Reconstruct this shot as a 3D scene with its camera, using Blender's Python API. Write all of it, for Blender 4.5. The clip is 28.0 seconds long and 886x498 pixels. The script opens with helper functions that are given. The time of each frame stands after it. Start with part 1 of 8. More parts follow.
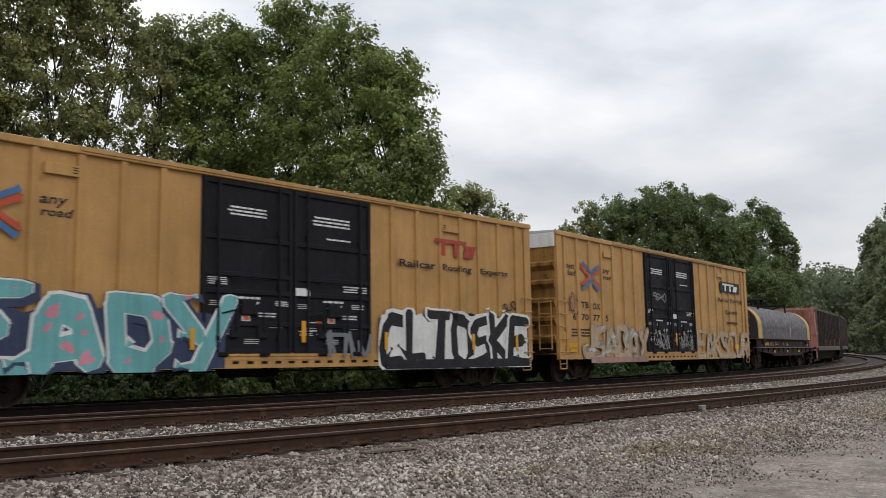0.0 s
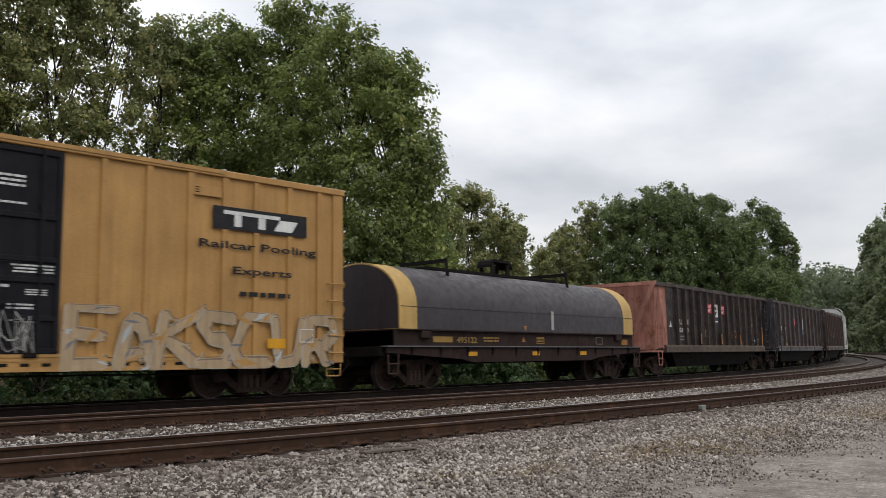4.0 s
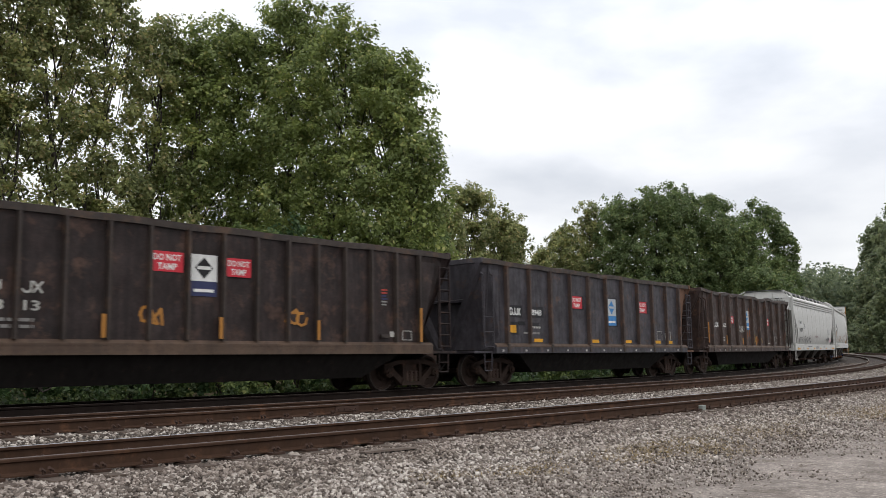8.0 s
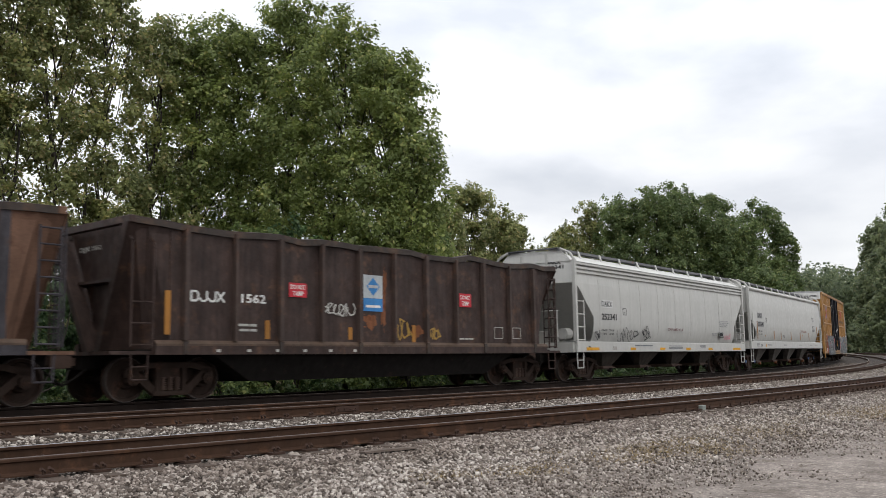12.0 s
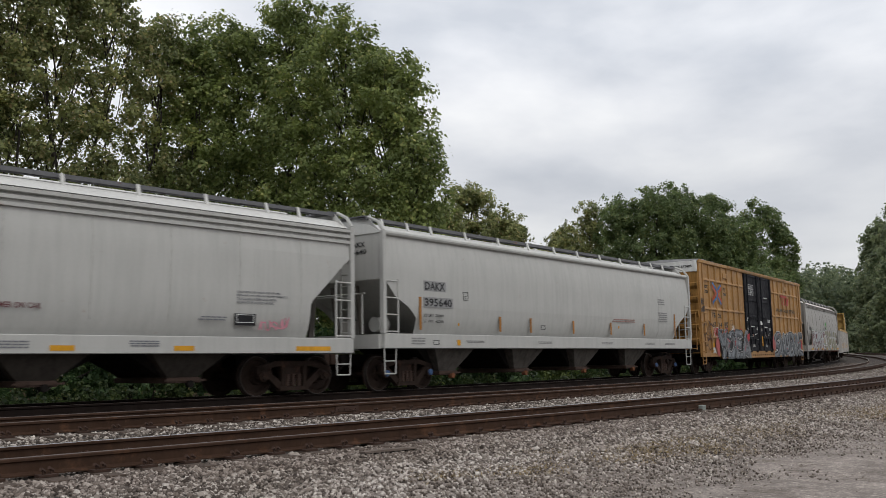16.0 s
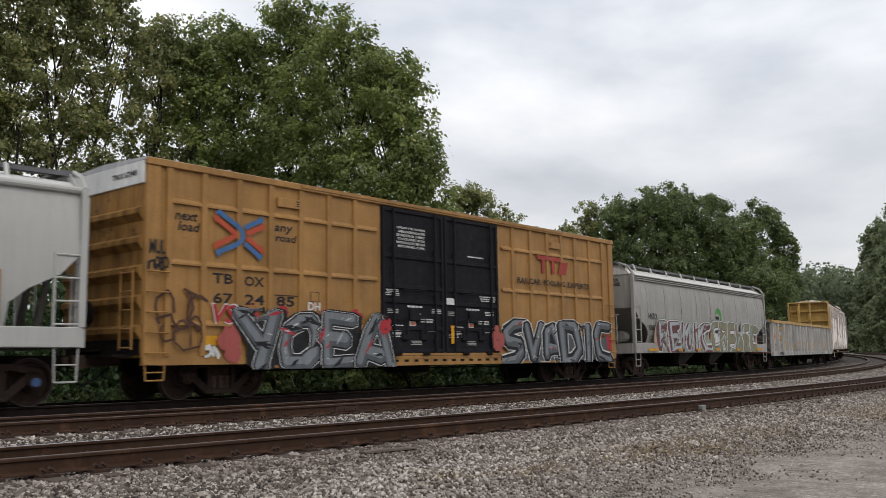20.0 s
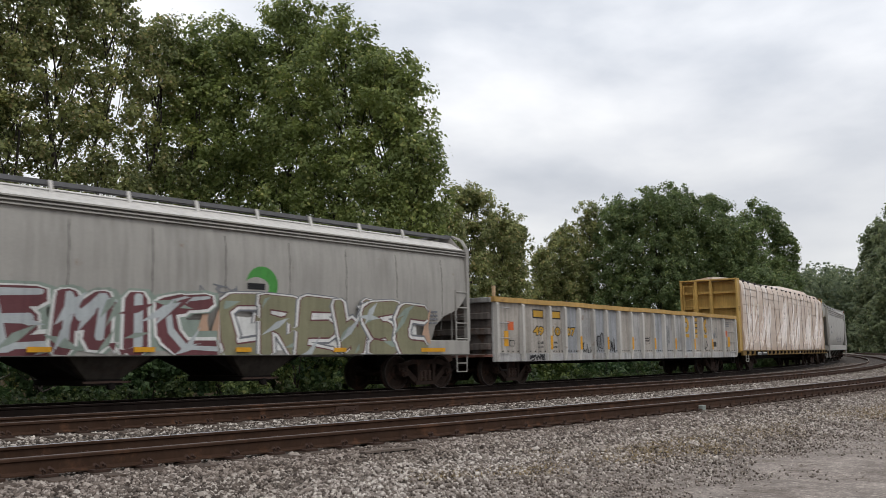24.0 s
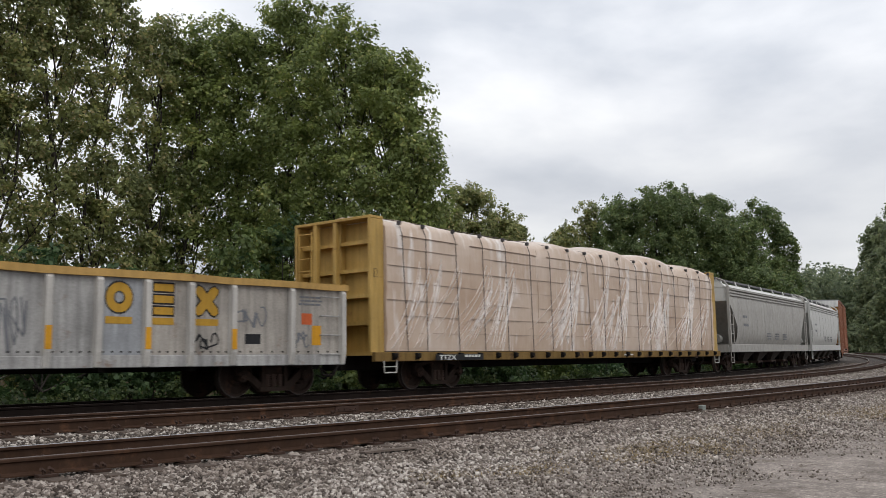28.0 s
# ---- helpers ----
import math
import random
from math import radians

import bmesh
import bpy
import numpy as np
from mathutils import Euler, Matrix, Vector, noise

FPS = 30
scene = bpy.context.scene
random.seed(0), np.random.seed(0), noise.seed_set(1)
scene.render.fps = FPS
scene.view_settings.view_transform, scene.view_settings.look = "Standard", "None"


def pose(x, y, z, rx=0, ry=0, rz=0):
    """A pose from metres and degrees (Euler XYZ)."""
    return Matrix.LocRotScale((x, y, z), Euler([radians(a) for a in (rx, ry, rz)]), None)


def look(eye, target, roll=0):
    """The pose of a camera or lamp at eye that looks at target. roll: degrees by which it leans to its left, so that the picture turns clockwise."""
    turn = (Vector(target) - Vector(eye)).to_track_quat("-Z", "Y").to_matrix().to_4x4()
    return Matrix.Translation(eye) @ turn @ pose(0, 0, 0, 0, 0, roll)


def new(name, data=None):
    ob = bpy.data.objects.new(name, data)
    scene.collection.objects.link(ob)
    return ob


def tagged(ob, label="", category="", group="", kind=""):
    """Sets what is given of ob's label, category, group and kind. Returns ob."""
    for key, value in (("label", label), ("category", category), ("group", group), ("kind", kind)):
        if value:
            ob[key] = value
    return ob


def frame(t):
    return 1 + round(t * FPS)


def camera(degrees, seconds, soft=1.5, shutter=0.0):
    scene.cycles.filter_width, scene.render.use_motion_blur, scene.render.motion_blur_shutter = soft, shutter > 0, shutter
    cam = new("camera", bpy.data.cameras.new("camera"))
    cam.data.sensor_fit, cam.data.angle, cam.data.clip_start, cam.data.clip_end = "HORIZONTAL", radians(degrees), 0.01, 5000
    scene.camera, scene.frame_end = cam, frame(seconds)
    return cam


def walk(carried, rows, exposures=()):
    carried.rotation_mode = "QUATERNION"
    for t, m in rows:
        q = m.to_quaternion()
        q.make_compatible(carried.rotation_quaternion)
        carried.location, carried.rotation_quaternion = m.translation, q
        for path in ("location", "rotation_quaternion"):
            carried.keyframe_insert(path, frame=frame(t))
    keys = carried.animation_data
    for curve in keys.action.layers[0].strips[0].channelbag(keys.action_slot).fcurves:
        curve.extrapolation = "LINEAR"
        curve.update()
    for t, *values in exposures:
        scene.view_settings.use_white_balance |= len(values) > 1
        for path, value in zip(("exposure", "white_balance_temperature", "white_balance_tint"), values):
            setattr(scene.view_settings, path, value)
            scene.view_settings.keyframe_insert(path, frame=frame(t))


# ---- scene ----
cam = camera(52.1, 28.0, soft=0.55, shutter=0.3)
EYE = (0.0, 0.0, 1.367)
VIEW = look(EYE, (0.0, math.cos(radians(5.756)), 1.367 + math.sin(radians(5.756))), roll=0.703)
walk(cam, [(0.0, VIEW), (28.0, VIEW)], exposures=[(0.0, 0.06), (3.6, 0.06), (5.4, 0.36), (12.5, 0.36), (14.5, -0.02), (19.0, 0.03), (21.0, 0.10), (28.0, 0.10)])

# ---- world and sun: an overcast noon ----
world = bpy.data.worlds.new("overcast_sky")
scene.world = world
world.use_nodes = True
wn = world.node_tree
wn.nodes.clear()


def wnode(kind, **values):
    n = wn.nodes.new(kind)
    for key, value in values.items():
        n.inputs[key].default_value = value
    return n


sky = wnode("ShaderNodeTexSky")
sky.sky_type, sky.sun_disc, sky.sun_elevation, sky.sun_rotation = "NISHITA", False, radians(55), radians(150)
sky_dim = wnode("ShaderNodeVectorMath")
sky_dim.operation = "SCALE"
sky_dim.inputs["Scale"].default_value = 0.10
wn.links.new(sky.outputs[0], sky_dim.inputs[0])
coords = wnode("ShaderNodeTexCoord")
squash = wnode("ShaderNodeMapping")
squash.inputs["Scale"].default_value = (1.0, 1.0, 2.5)
squash.inputs["Location"].default_value = (0.35, 0.2, 0.1)
wn.links.new(coords.outputs["Generated"], squash.inputs[0])
clouds = wnode("ShaderNodeTexNoise", Scale=3.1, Detail=7.0, Roughness=0.47, Distortion=0.15)
wn.links.new(squash.outputs[0], clouds.inputs["Vector"])
cloud_ramp = wnode("ShaderNodeValToRGB")
cr = cloud_ramp.color_ramp
cr.elements[0].position, cr.elements[0].color = 0.33, (0.57, 0.60, 0.655, 1)
cr.elements[1].position, cr.elements[1].color = 0.63, (1.0, 1.0, 1.0, 1)
mid = cr.elements.new(0.48)
mid.color = (0.785, 0.80, 0.835, 1)
wn.links.new(clouds.outputs["Fac"], cloud_ramp.inputs[0])
cover = wnode("ShaderNodeMix")
cover.data_type = "RGBA"
cover.inputs["Factor"].default_value = 0.94
wn.links.new(sky_dim.outputs[0], cover.inputs["A"])
# an overcast dome is greyer towards the horizon
height = wnode("ShaderNodeSeparateXYZ")
wn.links.new(coords.outputs["Generated"], height.inputs[0])
dome = wnode("ShaderNodeValToRGB")
dome.color_ramp.elements[0].position, dome.color_ramp.elements[0].color = 0.04, (0.70, 0.71, 0.73, 1)
dome.color_ramp.elements[1].position, dome.color_ramp.elements[1].color = 0.32, (1.22, 1.22, 1.22, 1)
dome.color_ramp.elements.new(0.17).color = (0.87, 0.875, 0.885, 1)
wn.links.new(height.outputs["Z"], dome.inputs[0])
dull = wnode("ShaderNodeMix", Factor=1.0)
dull.data_type, dull.blend_type = "RGBA", "MULTIPLY"
wn.links.new(cloud_ramp.outputs[0], dull.inputs["A"])
wn.links.new(dome.outputs[0], dull.inputs["B"])
wn.links.new(dull.outputs["Result"], cover.inputs["B"])
back = wnode("ShaderNodeBackground", Strength=1.0)
wn.links.new(cover.outputs["Result"], back.inputs[0])
world_out = wnode("ShaderNodeOutputWorld")
wn.links.new(back.outputs[0], world_out.inputs[0])

sun_data = bpy.data.lights.new("sun", "SUN")
sun_data.energy, sun_data.angle, sun_data.color = 0.7, radians(25), (1.0, 0.97, 0.92)
sun = new("sun", sun_data)
sun.matrix_world = look((20, -25, 60), (0, 20, 0))

# ---- materials ----
def material(name, rough=0.8, metal=0.0):
    m = bpy.data.materials.new(name)
    m.use_nodes = True
    nt = m.node_tree
    b = nt.nodes["Principled BSDF"]
    b.inputs["Roughness"].default_value, b.inputs["Metallic"].default_value = rough, metal
    b.inputs["Specular IOR Level"].default_value = 0.3
    return m, nt, b


def node(nt, kind, **values):
    n = nt.nodes.new(kind)
    for key, value in values.items():
        n.inputs[key].default_value = value
    return n


def where(nt, scale=(1, 1, 1)):
    tc, mp = node(nt, "ShaderNodeTexCoord"), node(nt, "ShaderNodeMapping")
    mp.inputs["Scale"].default_value = scale
    nt.links.new(tc.outputs["Object"], mp.inputs[0])
    return mp.outputs[0]


def ramp(nt, fac, stops):
    r = node(nt, "ShaderNodeValToRGB")
    e = r.color_ramp.elements
    e[0].position, e[0].color = stops[0][0], (*stops[0][1], 1)
    e[1].position, e[1].color = stops[-1][0], (*stops[-1][1], 1)
    for pos, col in stops[1:-1]:
        e.new(pos).color = (*col, 1)
    nt.links.new(fac, r.inputs[0])
    return r.outputs[0]


def noise_tex(nt, vec, scale, detail=4.0, rough=0.55):
    n = node(nt, "ShaderNodeTexNoise", Scale=scale, Detail=detail, Roughness=rough)
    nt.links.new(vec, n.inputs["Vector"])
    return n.outputs["Fac"]


def mix(nt, fac, a, b, mode="MIX"):
    n = node(nt, "ShaderNodeMix")
    n.data_type, n.blend_type = "RGBA", mode
    for key, v in (("Factor", fac), ("A", a), ("B", b)):
        if isinstance(v, bpy.types.NodeSocket):
            nt.links.new(v, n.inputs[key])
        else:
            n.inputs[key].default_value = v if key == "Factor" else (*v, 1)
    return n.outputs["Result"]


def bump(nt, b, height, strength=0.3, distance=0.02):
    n = node(nt, "ShaderNodeBump", Strength=strength, Distance=distance)
    nt.links.new(height, n.inputs["Height"])
    nt.links.new(n.outputs[0], b.inputs["Normal"])


GREY = lambda v: (v, v, v)


def shade(c, k):
    return tuple(min(1.0, v * k) for v in c)


def painted(name, col, rust=0.2, grime=0.35, rough=0.5, rust_col=(0.16, 0.065, 0.035), streak=6.0, mottle=1.0):
    """Weathered steel paint: mottled tone, upright dirt streaks, rust blooms."""
    m, nt, b = material(name, rough)
    if rough > 0.6:
        b.inputs["Specular IOR Level"].default_value = 0.1
    v = where(nt)
    vs = where(nt, (streak, streak, 0.35))
    tone = ramp(nt, noise_tex(nt, v, 0.9), [(0.3, shade(col, 1 - 0.18 * mottle)), (0.7, shade(col, 1 + 0.10 * mottle))])
    dirt = ramp(nt, noise_tex(nt, vs, 1.3, 6.0, 0.65), [(0.42, GREY(1.0)), (0.75, GREY(1.0 - grime))])
    c = mix(nt, 1.0, tone, dirt, "MULTIPLY")
    fine = ramp(nt, noise_tex(nt, v, 28.0, 3.0), [(0.3, GREY(1 - 0.1 * mottle)), (0.7, GREY(1 + 0.06 * mottle))])
    c = mix(nt, 1.0, c, fine, "MULTIPLY")
    blot = ramp(nt, noise_tex(nt, v, 2.3, 8.0, 0.7), [(0.66 - 0.3 * rust, GREY(0.0)), (0.76 - 0.25 * rust, GREY(1.0))])
    c = mix(nt, blot, c, rust_col)
    nt.links.new(c, b.inputs["Base Color"])
    nt.links.new(ramp(nt, noise_tex(nt, v, 5.0), [(0.3, GREY(rough - 0.1)), (0.7, GREY(min(1, rough + 0.2)))]), b.inputs["Roughness"])
    bump(nt, b, noise_tex(nt, v, 40.0), 0.12, 0.004)
    return m


def dented(m):
    """Knocked and wavy sheet: broad dents under the paint's fine relief."""
    nt = m.node_tree
    b = nt.nodes["Principled BSDF"]
    n = node(nt, "ShaderNodeBump", Strength=0.55, Distance=0.06)
    nt.links.new(noise_tex(nt, where(nt, (1.0, 1.0, 0.7)), 1.7, 3.0, 0.5), n.inputs["Height"])
    nt.links.new(b.inputs["Normal"].links[0].from_socket, n.inputs["Normal"])
    nt.links.new(n.outputs[0], b.inputs["Normal"])
    b.inputs["Specular IOR Level"].default_value = 0.2
    worn = ramp(nt, noise_tex(nt, where(nt, (1.0, 1.0, 0.6)), 2.6, 9.0, 0.72), [(0.34, GREY(0.68)), (0.5, GREY(1.0)), (0.68, GREY(1.5))])
    nt.links.new(mix(nt, 1.0, b.inputs["Base Color"].links[0].from_socket, worn, "MULTIPLY"), b.inputs["Base Color"])
    return m


def plain(name, col, rough=0.6, metal=0.0):
    m, nt, b = material(name, rough, metal)
    v = where(nt)
    c = ramp(nt, noise_tex(nt, v, 9.0, 5.0), [(0.3, shade(col, 0.8)), (0.7, shade(col, 1.15))])
    nt.links.new(c, b.inputs["Base Color"])
    return m


def leafy(name, dark, light, warm, amount=0.12):
    """Leaves: each leaf has its own tone, with a few yellowing ones."""
    m, nt, b = material(name, 0.55)
    g = node(nt, "ShaderNodeNewGeometry")
    c = ramp(nt, g.outputs["Random Per Island"], [(0.0, dark), (1.0 - amount, light), (1.0, warm)])
    v = where(nt)
    big = ramp(nt, noise_tex(nt, v, 0.45, 5.0, 0.75), [(0.36, (0.58, 0.62, 0.62)), (0.5, GREY(1.0)), (0.64, (1.45, 1.38, 1.25))])
    c = mix(nt, 1.0, c, big, "MULTIPLY")
    nt.links.new(c, b.inputs["Base Color"])
    b.inputs["Specular IOR Level"].default_value = 0.45
    tr = node(nt, "ShaderNodeBsdfTranslucent")
    nt.links.new(c, tr.inputs[0])
    mx = node(nt, "ShaderNodeMixShader")
    mx.inputs[0].default_value = 0.5
    nt.links.new(b.outputs[0], mx.inputs[1])
    nt.links.new(tr.outputs[0], mx.inputs[2])
    nt.links.new(mx.outputs[0], nt.nodes["Material Output"].inputs[0])
    return m


def stone_mat(name, a, b_, c_):
    m, nt, b = material(name, 0.9)
    g = node(nt, "ShaderNodeNewGeometry")
    col = ramp(nt, g.outputs["Random Per Island"], [(0.0, a), (0.55, b_), (1.0, c_)])
    v = where(nt)
    patch = ramp(nt, noise_tex(nt, v, 0.7, 4.0), [(0.35, (0.78, 0.74, 0.70)), (0.65, (1.08, 1.06, 1.04))])
    col = mix(nt, 1.0, col, patch, "MULTIPLY")
    fine = ramp(nt, noise_tex(nt, v, 60.0, 3.0), [(0.3, GREY(0.75)), (0.7, GREY(1.15))])
    nt.links.new(mix(nt, 1.0, col, fine, "MULTIPLY"), b.inputs["Base Color"])
    return m


def ground_mat():
    """Packed grey stone dust with earth, straw and damp patches."""
    m, nt, b = material("packed_gravel", 0.95)
    v = where(nt)
    n1 = noise_tex(nt, v, 0.35, 6.0, 0.6)
    n2 = noise_tex(nt, v, 2.2, 6.0, 0.65)
    n3 = noise_tex(nt, v, 22.0, 6.0, 0.7)
    base = ramp(nt, n1, [(0.35, (0.180, 0.153, 0.135)), (0.5, (0.245, 0.216, 0.196)), (0.68, (0.312, 0.273, 0.247))])
    mot = ramp(nt, n2, [(0.32, (0.58, 0.54, 0.50)), (0.47, (0.92, 0.89, 0.87)), (0.66, (1.20, 1.18, 1.15))])
    c = mix(nt, 1.0, base, mot, "MULTIPLY")
    for size, lo, hi in ((21.0, 0.78, 1.25), (48.0, 0.74, 1.3)):
        vo = node(nt, "ShaderNodeTexVoronoi", Scale=size)
        nt.links.new(v, vo.inputs["Vector"])
        split = node(nt, "ShaderNodeSeparateXYZ")
        nt.links.new(vo.outputs["Color"], split.inputs[0])
        c = mix(nt, 1.0, c, ramp(nt, split.outputs[0], [(0.0, GREY(lo)), (0.7, GREY(1.0)), (1.0, GREY(hi))]), "MULTIPLY")
    grit = ramp(nt, n3, [(0.35, GREY(0.84)), (0.65, GREY(1.12))])
    c = mix(nt, 1.0, c, grit, "MULTIPLY")
    nt.links.new(c, b.inputs["Base Color"])
    bump(nt, b, n3, 0.35, 0.012)
    return m


M = {}
M["ground"] = ground_mat()
M["ballast"] = stone_mat("ballast_stone", (0.036, 0.027, 0.022), (0.205, 0.176, 0.155), (0.58, 0.54, 0.50))
M["rail_rust"] = painted("rail_rust", (0.054, 0.030, 0.0195), 0.36, 0.3, 0.7, (0.098, 0.049, 0.028))
# Rails under the train are coloured near black for the shade of the cars.
M["rail_dark"] = painted("rail_shaded_dark", (0.017, 0.0115, 0.0095), 0.3, 0.3, 0.75, (0.030, 0.017, 0.012))
M["rail_dull"] = plain("dull_rail_head", (0.13, 0.105, 0.095), 0.5, 0.5)
M["rail_top"] = plain("worn_rail_head", (0.46, 0.46, 0.48), 0.24, 1.0)
M["tie"] = plain("weathered_tie_timber", (0.075, 0.055, 0.043), 0.95)
M["plate"] = plain("rusty_plate", (0.050, 0.028, 0.020), 0.9)
M["leaf_tree"] = leafy("sycamore_leaf", (0.124, 0.162, 0.050), (0.245, 0.300, 0.093), (0.38, 0.37, 0.14), 0.12)
M["leaf_tall"] = leafy("thin_crown_leaf", (0.145, 0.170, 0.064), (0.275, 0.300, 0.115), (0.42, 0.35, 0.17), 0.22)
M["leaf_far"] = leafy("far_leaf", (0.100, 0.142, 0.056), (0.165, 0.222, 0.082), (0.23, 0.245, 0.10), 0.15)
M["leaf_weed"] = leafy("weed_leaf", (0.040, 0.066, 0.024), (0.105, 0.148, 0.050), (0.19, 0.20, 0.075), 0.12)
M["leaf_bush"] = leafy("vine_leaf", (0.075, 0.112, 0.036), (0.165, 0.220, 0.070), (0.26, 0.27, 0.10), 0.12)
M["leaf_vine"] = leafy("dark_vine_leaf", (0.036, 0.074, 0.030), (0.105, 0.172, 0.066), (0.15, 0.20, 0.08), 0.1)
M["bark"] = painted("grey_bark", (0.075, 0.066, 0.058), 0.1, 0.5, 0.95)
# Distance haze is put into these two leaf colours by paling them.
M["leaf_haze"] = leafy("leaf_haze_tint", (0.150, 0.190, 0.104), (0.240, 0.285, 0.150), (0.28, 0.28, 0.15), 0.15)
M["wood_far"] = leafy("distant_leaf_haze_tint", (0.128, 0.162, 0.096), (0.180, 0.222, 0.128), (0.21, 0.22, 0.12), 0.1)
M["box_yellow"] = painted("boxcar_yellow", (0.42, 0.233, 0.076), 0.06, 0.22, 0.5, (0.24, 0.115, 0.045), 4.0, 1.0)
M["box_ochre"] = painted("boxcar_ochre", (0.35, 0.183, 0.056), 0.07, 0.28, 0.5, (0.20, 0.095, 0.035), 4.0, 1.2)
M["box_end"] = painted("boxcar_grimy_end", (0.30, 0.160, 0.050), 0.34, 0.75, 0.7, (0.085, 0.047, 0.022), 4.0, 1.4)
M["door_black"] = painted("door_black", (0.0150, 0.0150, 0.0185), 0.04, 0.3, 0.62, (0.04, 0.028, 0.024))
M["under_black"] = painted("underframe_and_shade_black", (0.013, 0.011, 0.010), 0.2, 0.4, 0.85, (0.035, 0.022, 0.017))
M["steel_dark"] = painted("truck_steel", (0.036, 0.0240, 0.0190), 0.34, 0.4, 0.8, (0.072, 0.039, 0.027))
M["gon_black"] = dented(painted("gondola_black", (0.031, 0.0215, 0.0202), 0.42, 0.55, 0.52, (0.062, 0.036, 0.027), mottle=2.2))
M["gon_blue"] = dented(painted("gondola_faded_blue_black", (0.054, 0.049, 0.056), 0.30, 0.6, 0.48, (0.074, 0.045, 0.034), mottle=1.6))
M["gon_brown"] = dented(painted("gondola_rusty_brown", (0.047, 0.0300, 0.0255), 0.36, 0.5, 0.52, (0.078, 0.042, 0.027), mottle=1.6))
M["rust_red"] = painted("rusted_end", (0.42, 0.20, 0.155), 0.34, 0.5, 0.8, (0.20, 0.085, 0.04), 4.0, 1.3)
M["hop_white"] = painted("hopper_pale_grey", (0.432, 0.427, 0.404), 0.0, 0.13, 0.42, (0.3, 0.2, 0.14), 5.0, 0.25)
M["hop_grey"] = painted("hopper_weathered_grey", (0.325, 0.310, 0.285), 0.03, 0.28, 0.5, (0.2, 0.12, 0.08), 5.0, 0.5)
M["csx_grey"] = painted("gondola_light_grey", (0.40, 0.39, 0.378), 0.2, 0.6, 0.6, (0.19, 0.13, 0.095), 5.0, 1.7)
M["csx_beige"] = painted("gondola_stained_beige", (0.40, 0.365, 0.325), 0.22, 0.55, 0.6, (0.20, 0.13, 0.09), 5.0, 1.6)
M["csx_blue"] = painted("gondola_bluish_grey", (0.335, 0.345, 0.362), 0.16, 0.5, 0.55, (0.20, 0.15, 0.12), 5.0, 1.5)
M["csx_post"] = painted("gondola_grimy_post", (0.53, 0.505, 0.47), 0.16, 0.4, 0.65, (0.2, 0.12, 0.08))
M["roof_zinc"] = painted("galvanised_roof", (0.41, 0.41, 0.42), 0.06, 0.25, 0.55, (0.2, 0.11, 0.07))
M["cb_yellow"] = painted("flatcar_yellow", (0.46, 0.295, 0.085), 0.14, 0.4, 0.55, (0.2, 0.09, 0.04))
M["hood"] = painted("coil_hood", (0.042, 0.034, 0.039), 0.22, 0.3, 0.42, (0.062, 0.042, 0.042))
M["brown_box"] = painted("boxcar_brown", (0.28, 0.12, 0.07), 0.1, 0.3, 0.6)
M["outlet_grime"] = painted("outlet_grime", (0.056, 0.048, 0.041), 0.3, 0.5, 0.85, (0.045, 0.03, 0.022))
M["outlet_grey"] = painted("grimy_and_shaded_grey", (0.112, 0.100, 0.088), 0.3, 0.6, 0.7, (0.08, 0.06, 0.05))
M["straw"] = plain("dry_grass", (0.225, 0.165, 0.085), 0.9)
M["board"] = plain("grey_board", (0.115, 0.09, 0.074), 0.95)
M["pale_box"] = plain("pale_bond_box", (0.22, 0.24, 0.22), 0.7)
M["gravel"] = stone_mat("loose_pale_stone", (0.070, 0.056, 0.047), (0.265, 0.230, 0.205), (0.62, 0.58, 0.54))
M["ballast_dark"] = stone_mat("stained_ballast_stone", (0.045, 0.034, 0.028), (0.200, 0.166, 0.146), (0.42, 0.375, 0.34))
M["gon_trim"] = painted("gondola_rusty_trim", (0.044, 0.033, 0.028), 0.45, 0.4, 0.6, (0.070, 0.042, 0.028), mottle=1.8)
M["gon_post"] = painted("gondola_rust_brown_post", (0.060, 0.040, 0.033), 0.45, 0.4, 0.6, (0.085, 0.045, 0.030), mottle=1.6)
M["gon_sill"] = painted("gondola_scraped_sill", (0.088, 0.056, 0.038), 0.5, 0.4, 0.55, (0.055, 0.034, 0.024), 2.0, 2.0)
M["seam_dark"] = plain("grimy_seam", (0.085, 0.08, 0.072), 0.7)
# Folds are coloured near white to stand for highlights on the film.
M["fold"] = plain("film_fold_highlight", (0.84, 0.79, 0.76), 0.2)


def bed_mat():
    """Bed between the ballast stones, coloured dark for the shadowed gaps."""
    m, nt, b = material("ballast_bed", 0.95)
    v = where(nt)
    vo = node(nt, "ShaderNodeTexVoronoi", Scale=24.0)
    nt.links.new(v, vo.inputs["Vector"])
    c = mix(nt, 1.0, ramp(nt, vo.outputs["Color"], [(0.1, (0.018, 0.014, 0.012)), (0.55, (0.062, 0.052, 0.046)), (0.95, (0.19, 0.17, 0.155))]), ramp(nt, noise_tex(nt, v, 0.8, 4.0), [(0.35, (0.7, 0.64, 0.6)), (0.65, (1.05, 1.03, 1.0))]), "MULTIPLY")
    nt.links.new(c, b.inputs["Base Color"])
    bump(nt, b, vo.outputs["Distance"], 0.9, 0.03)
    return m


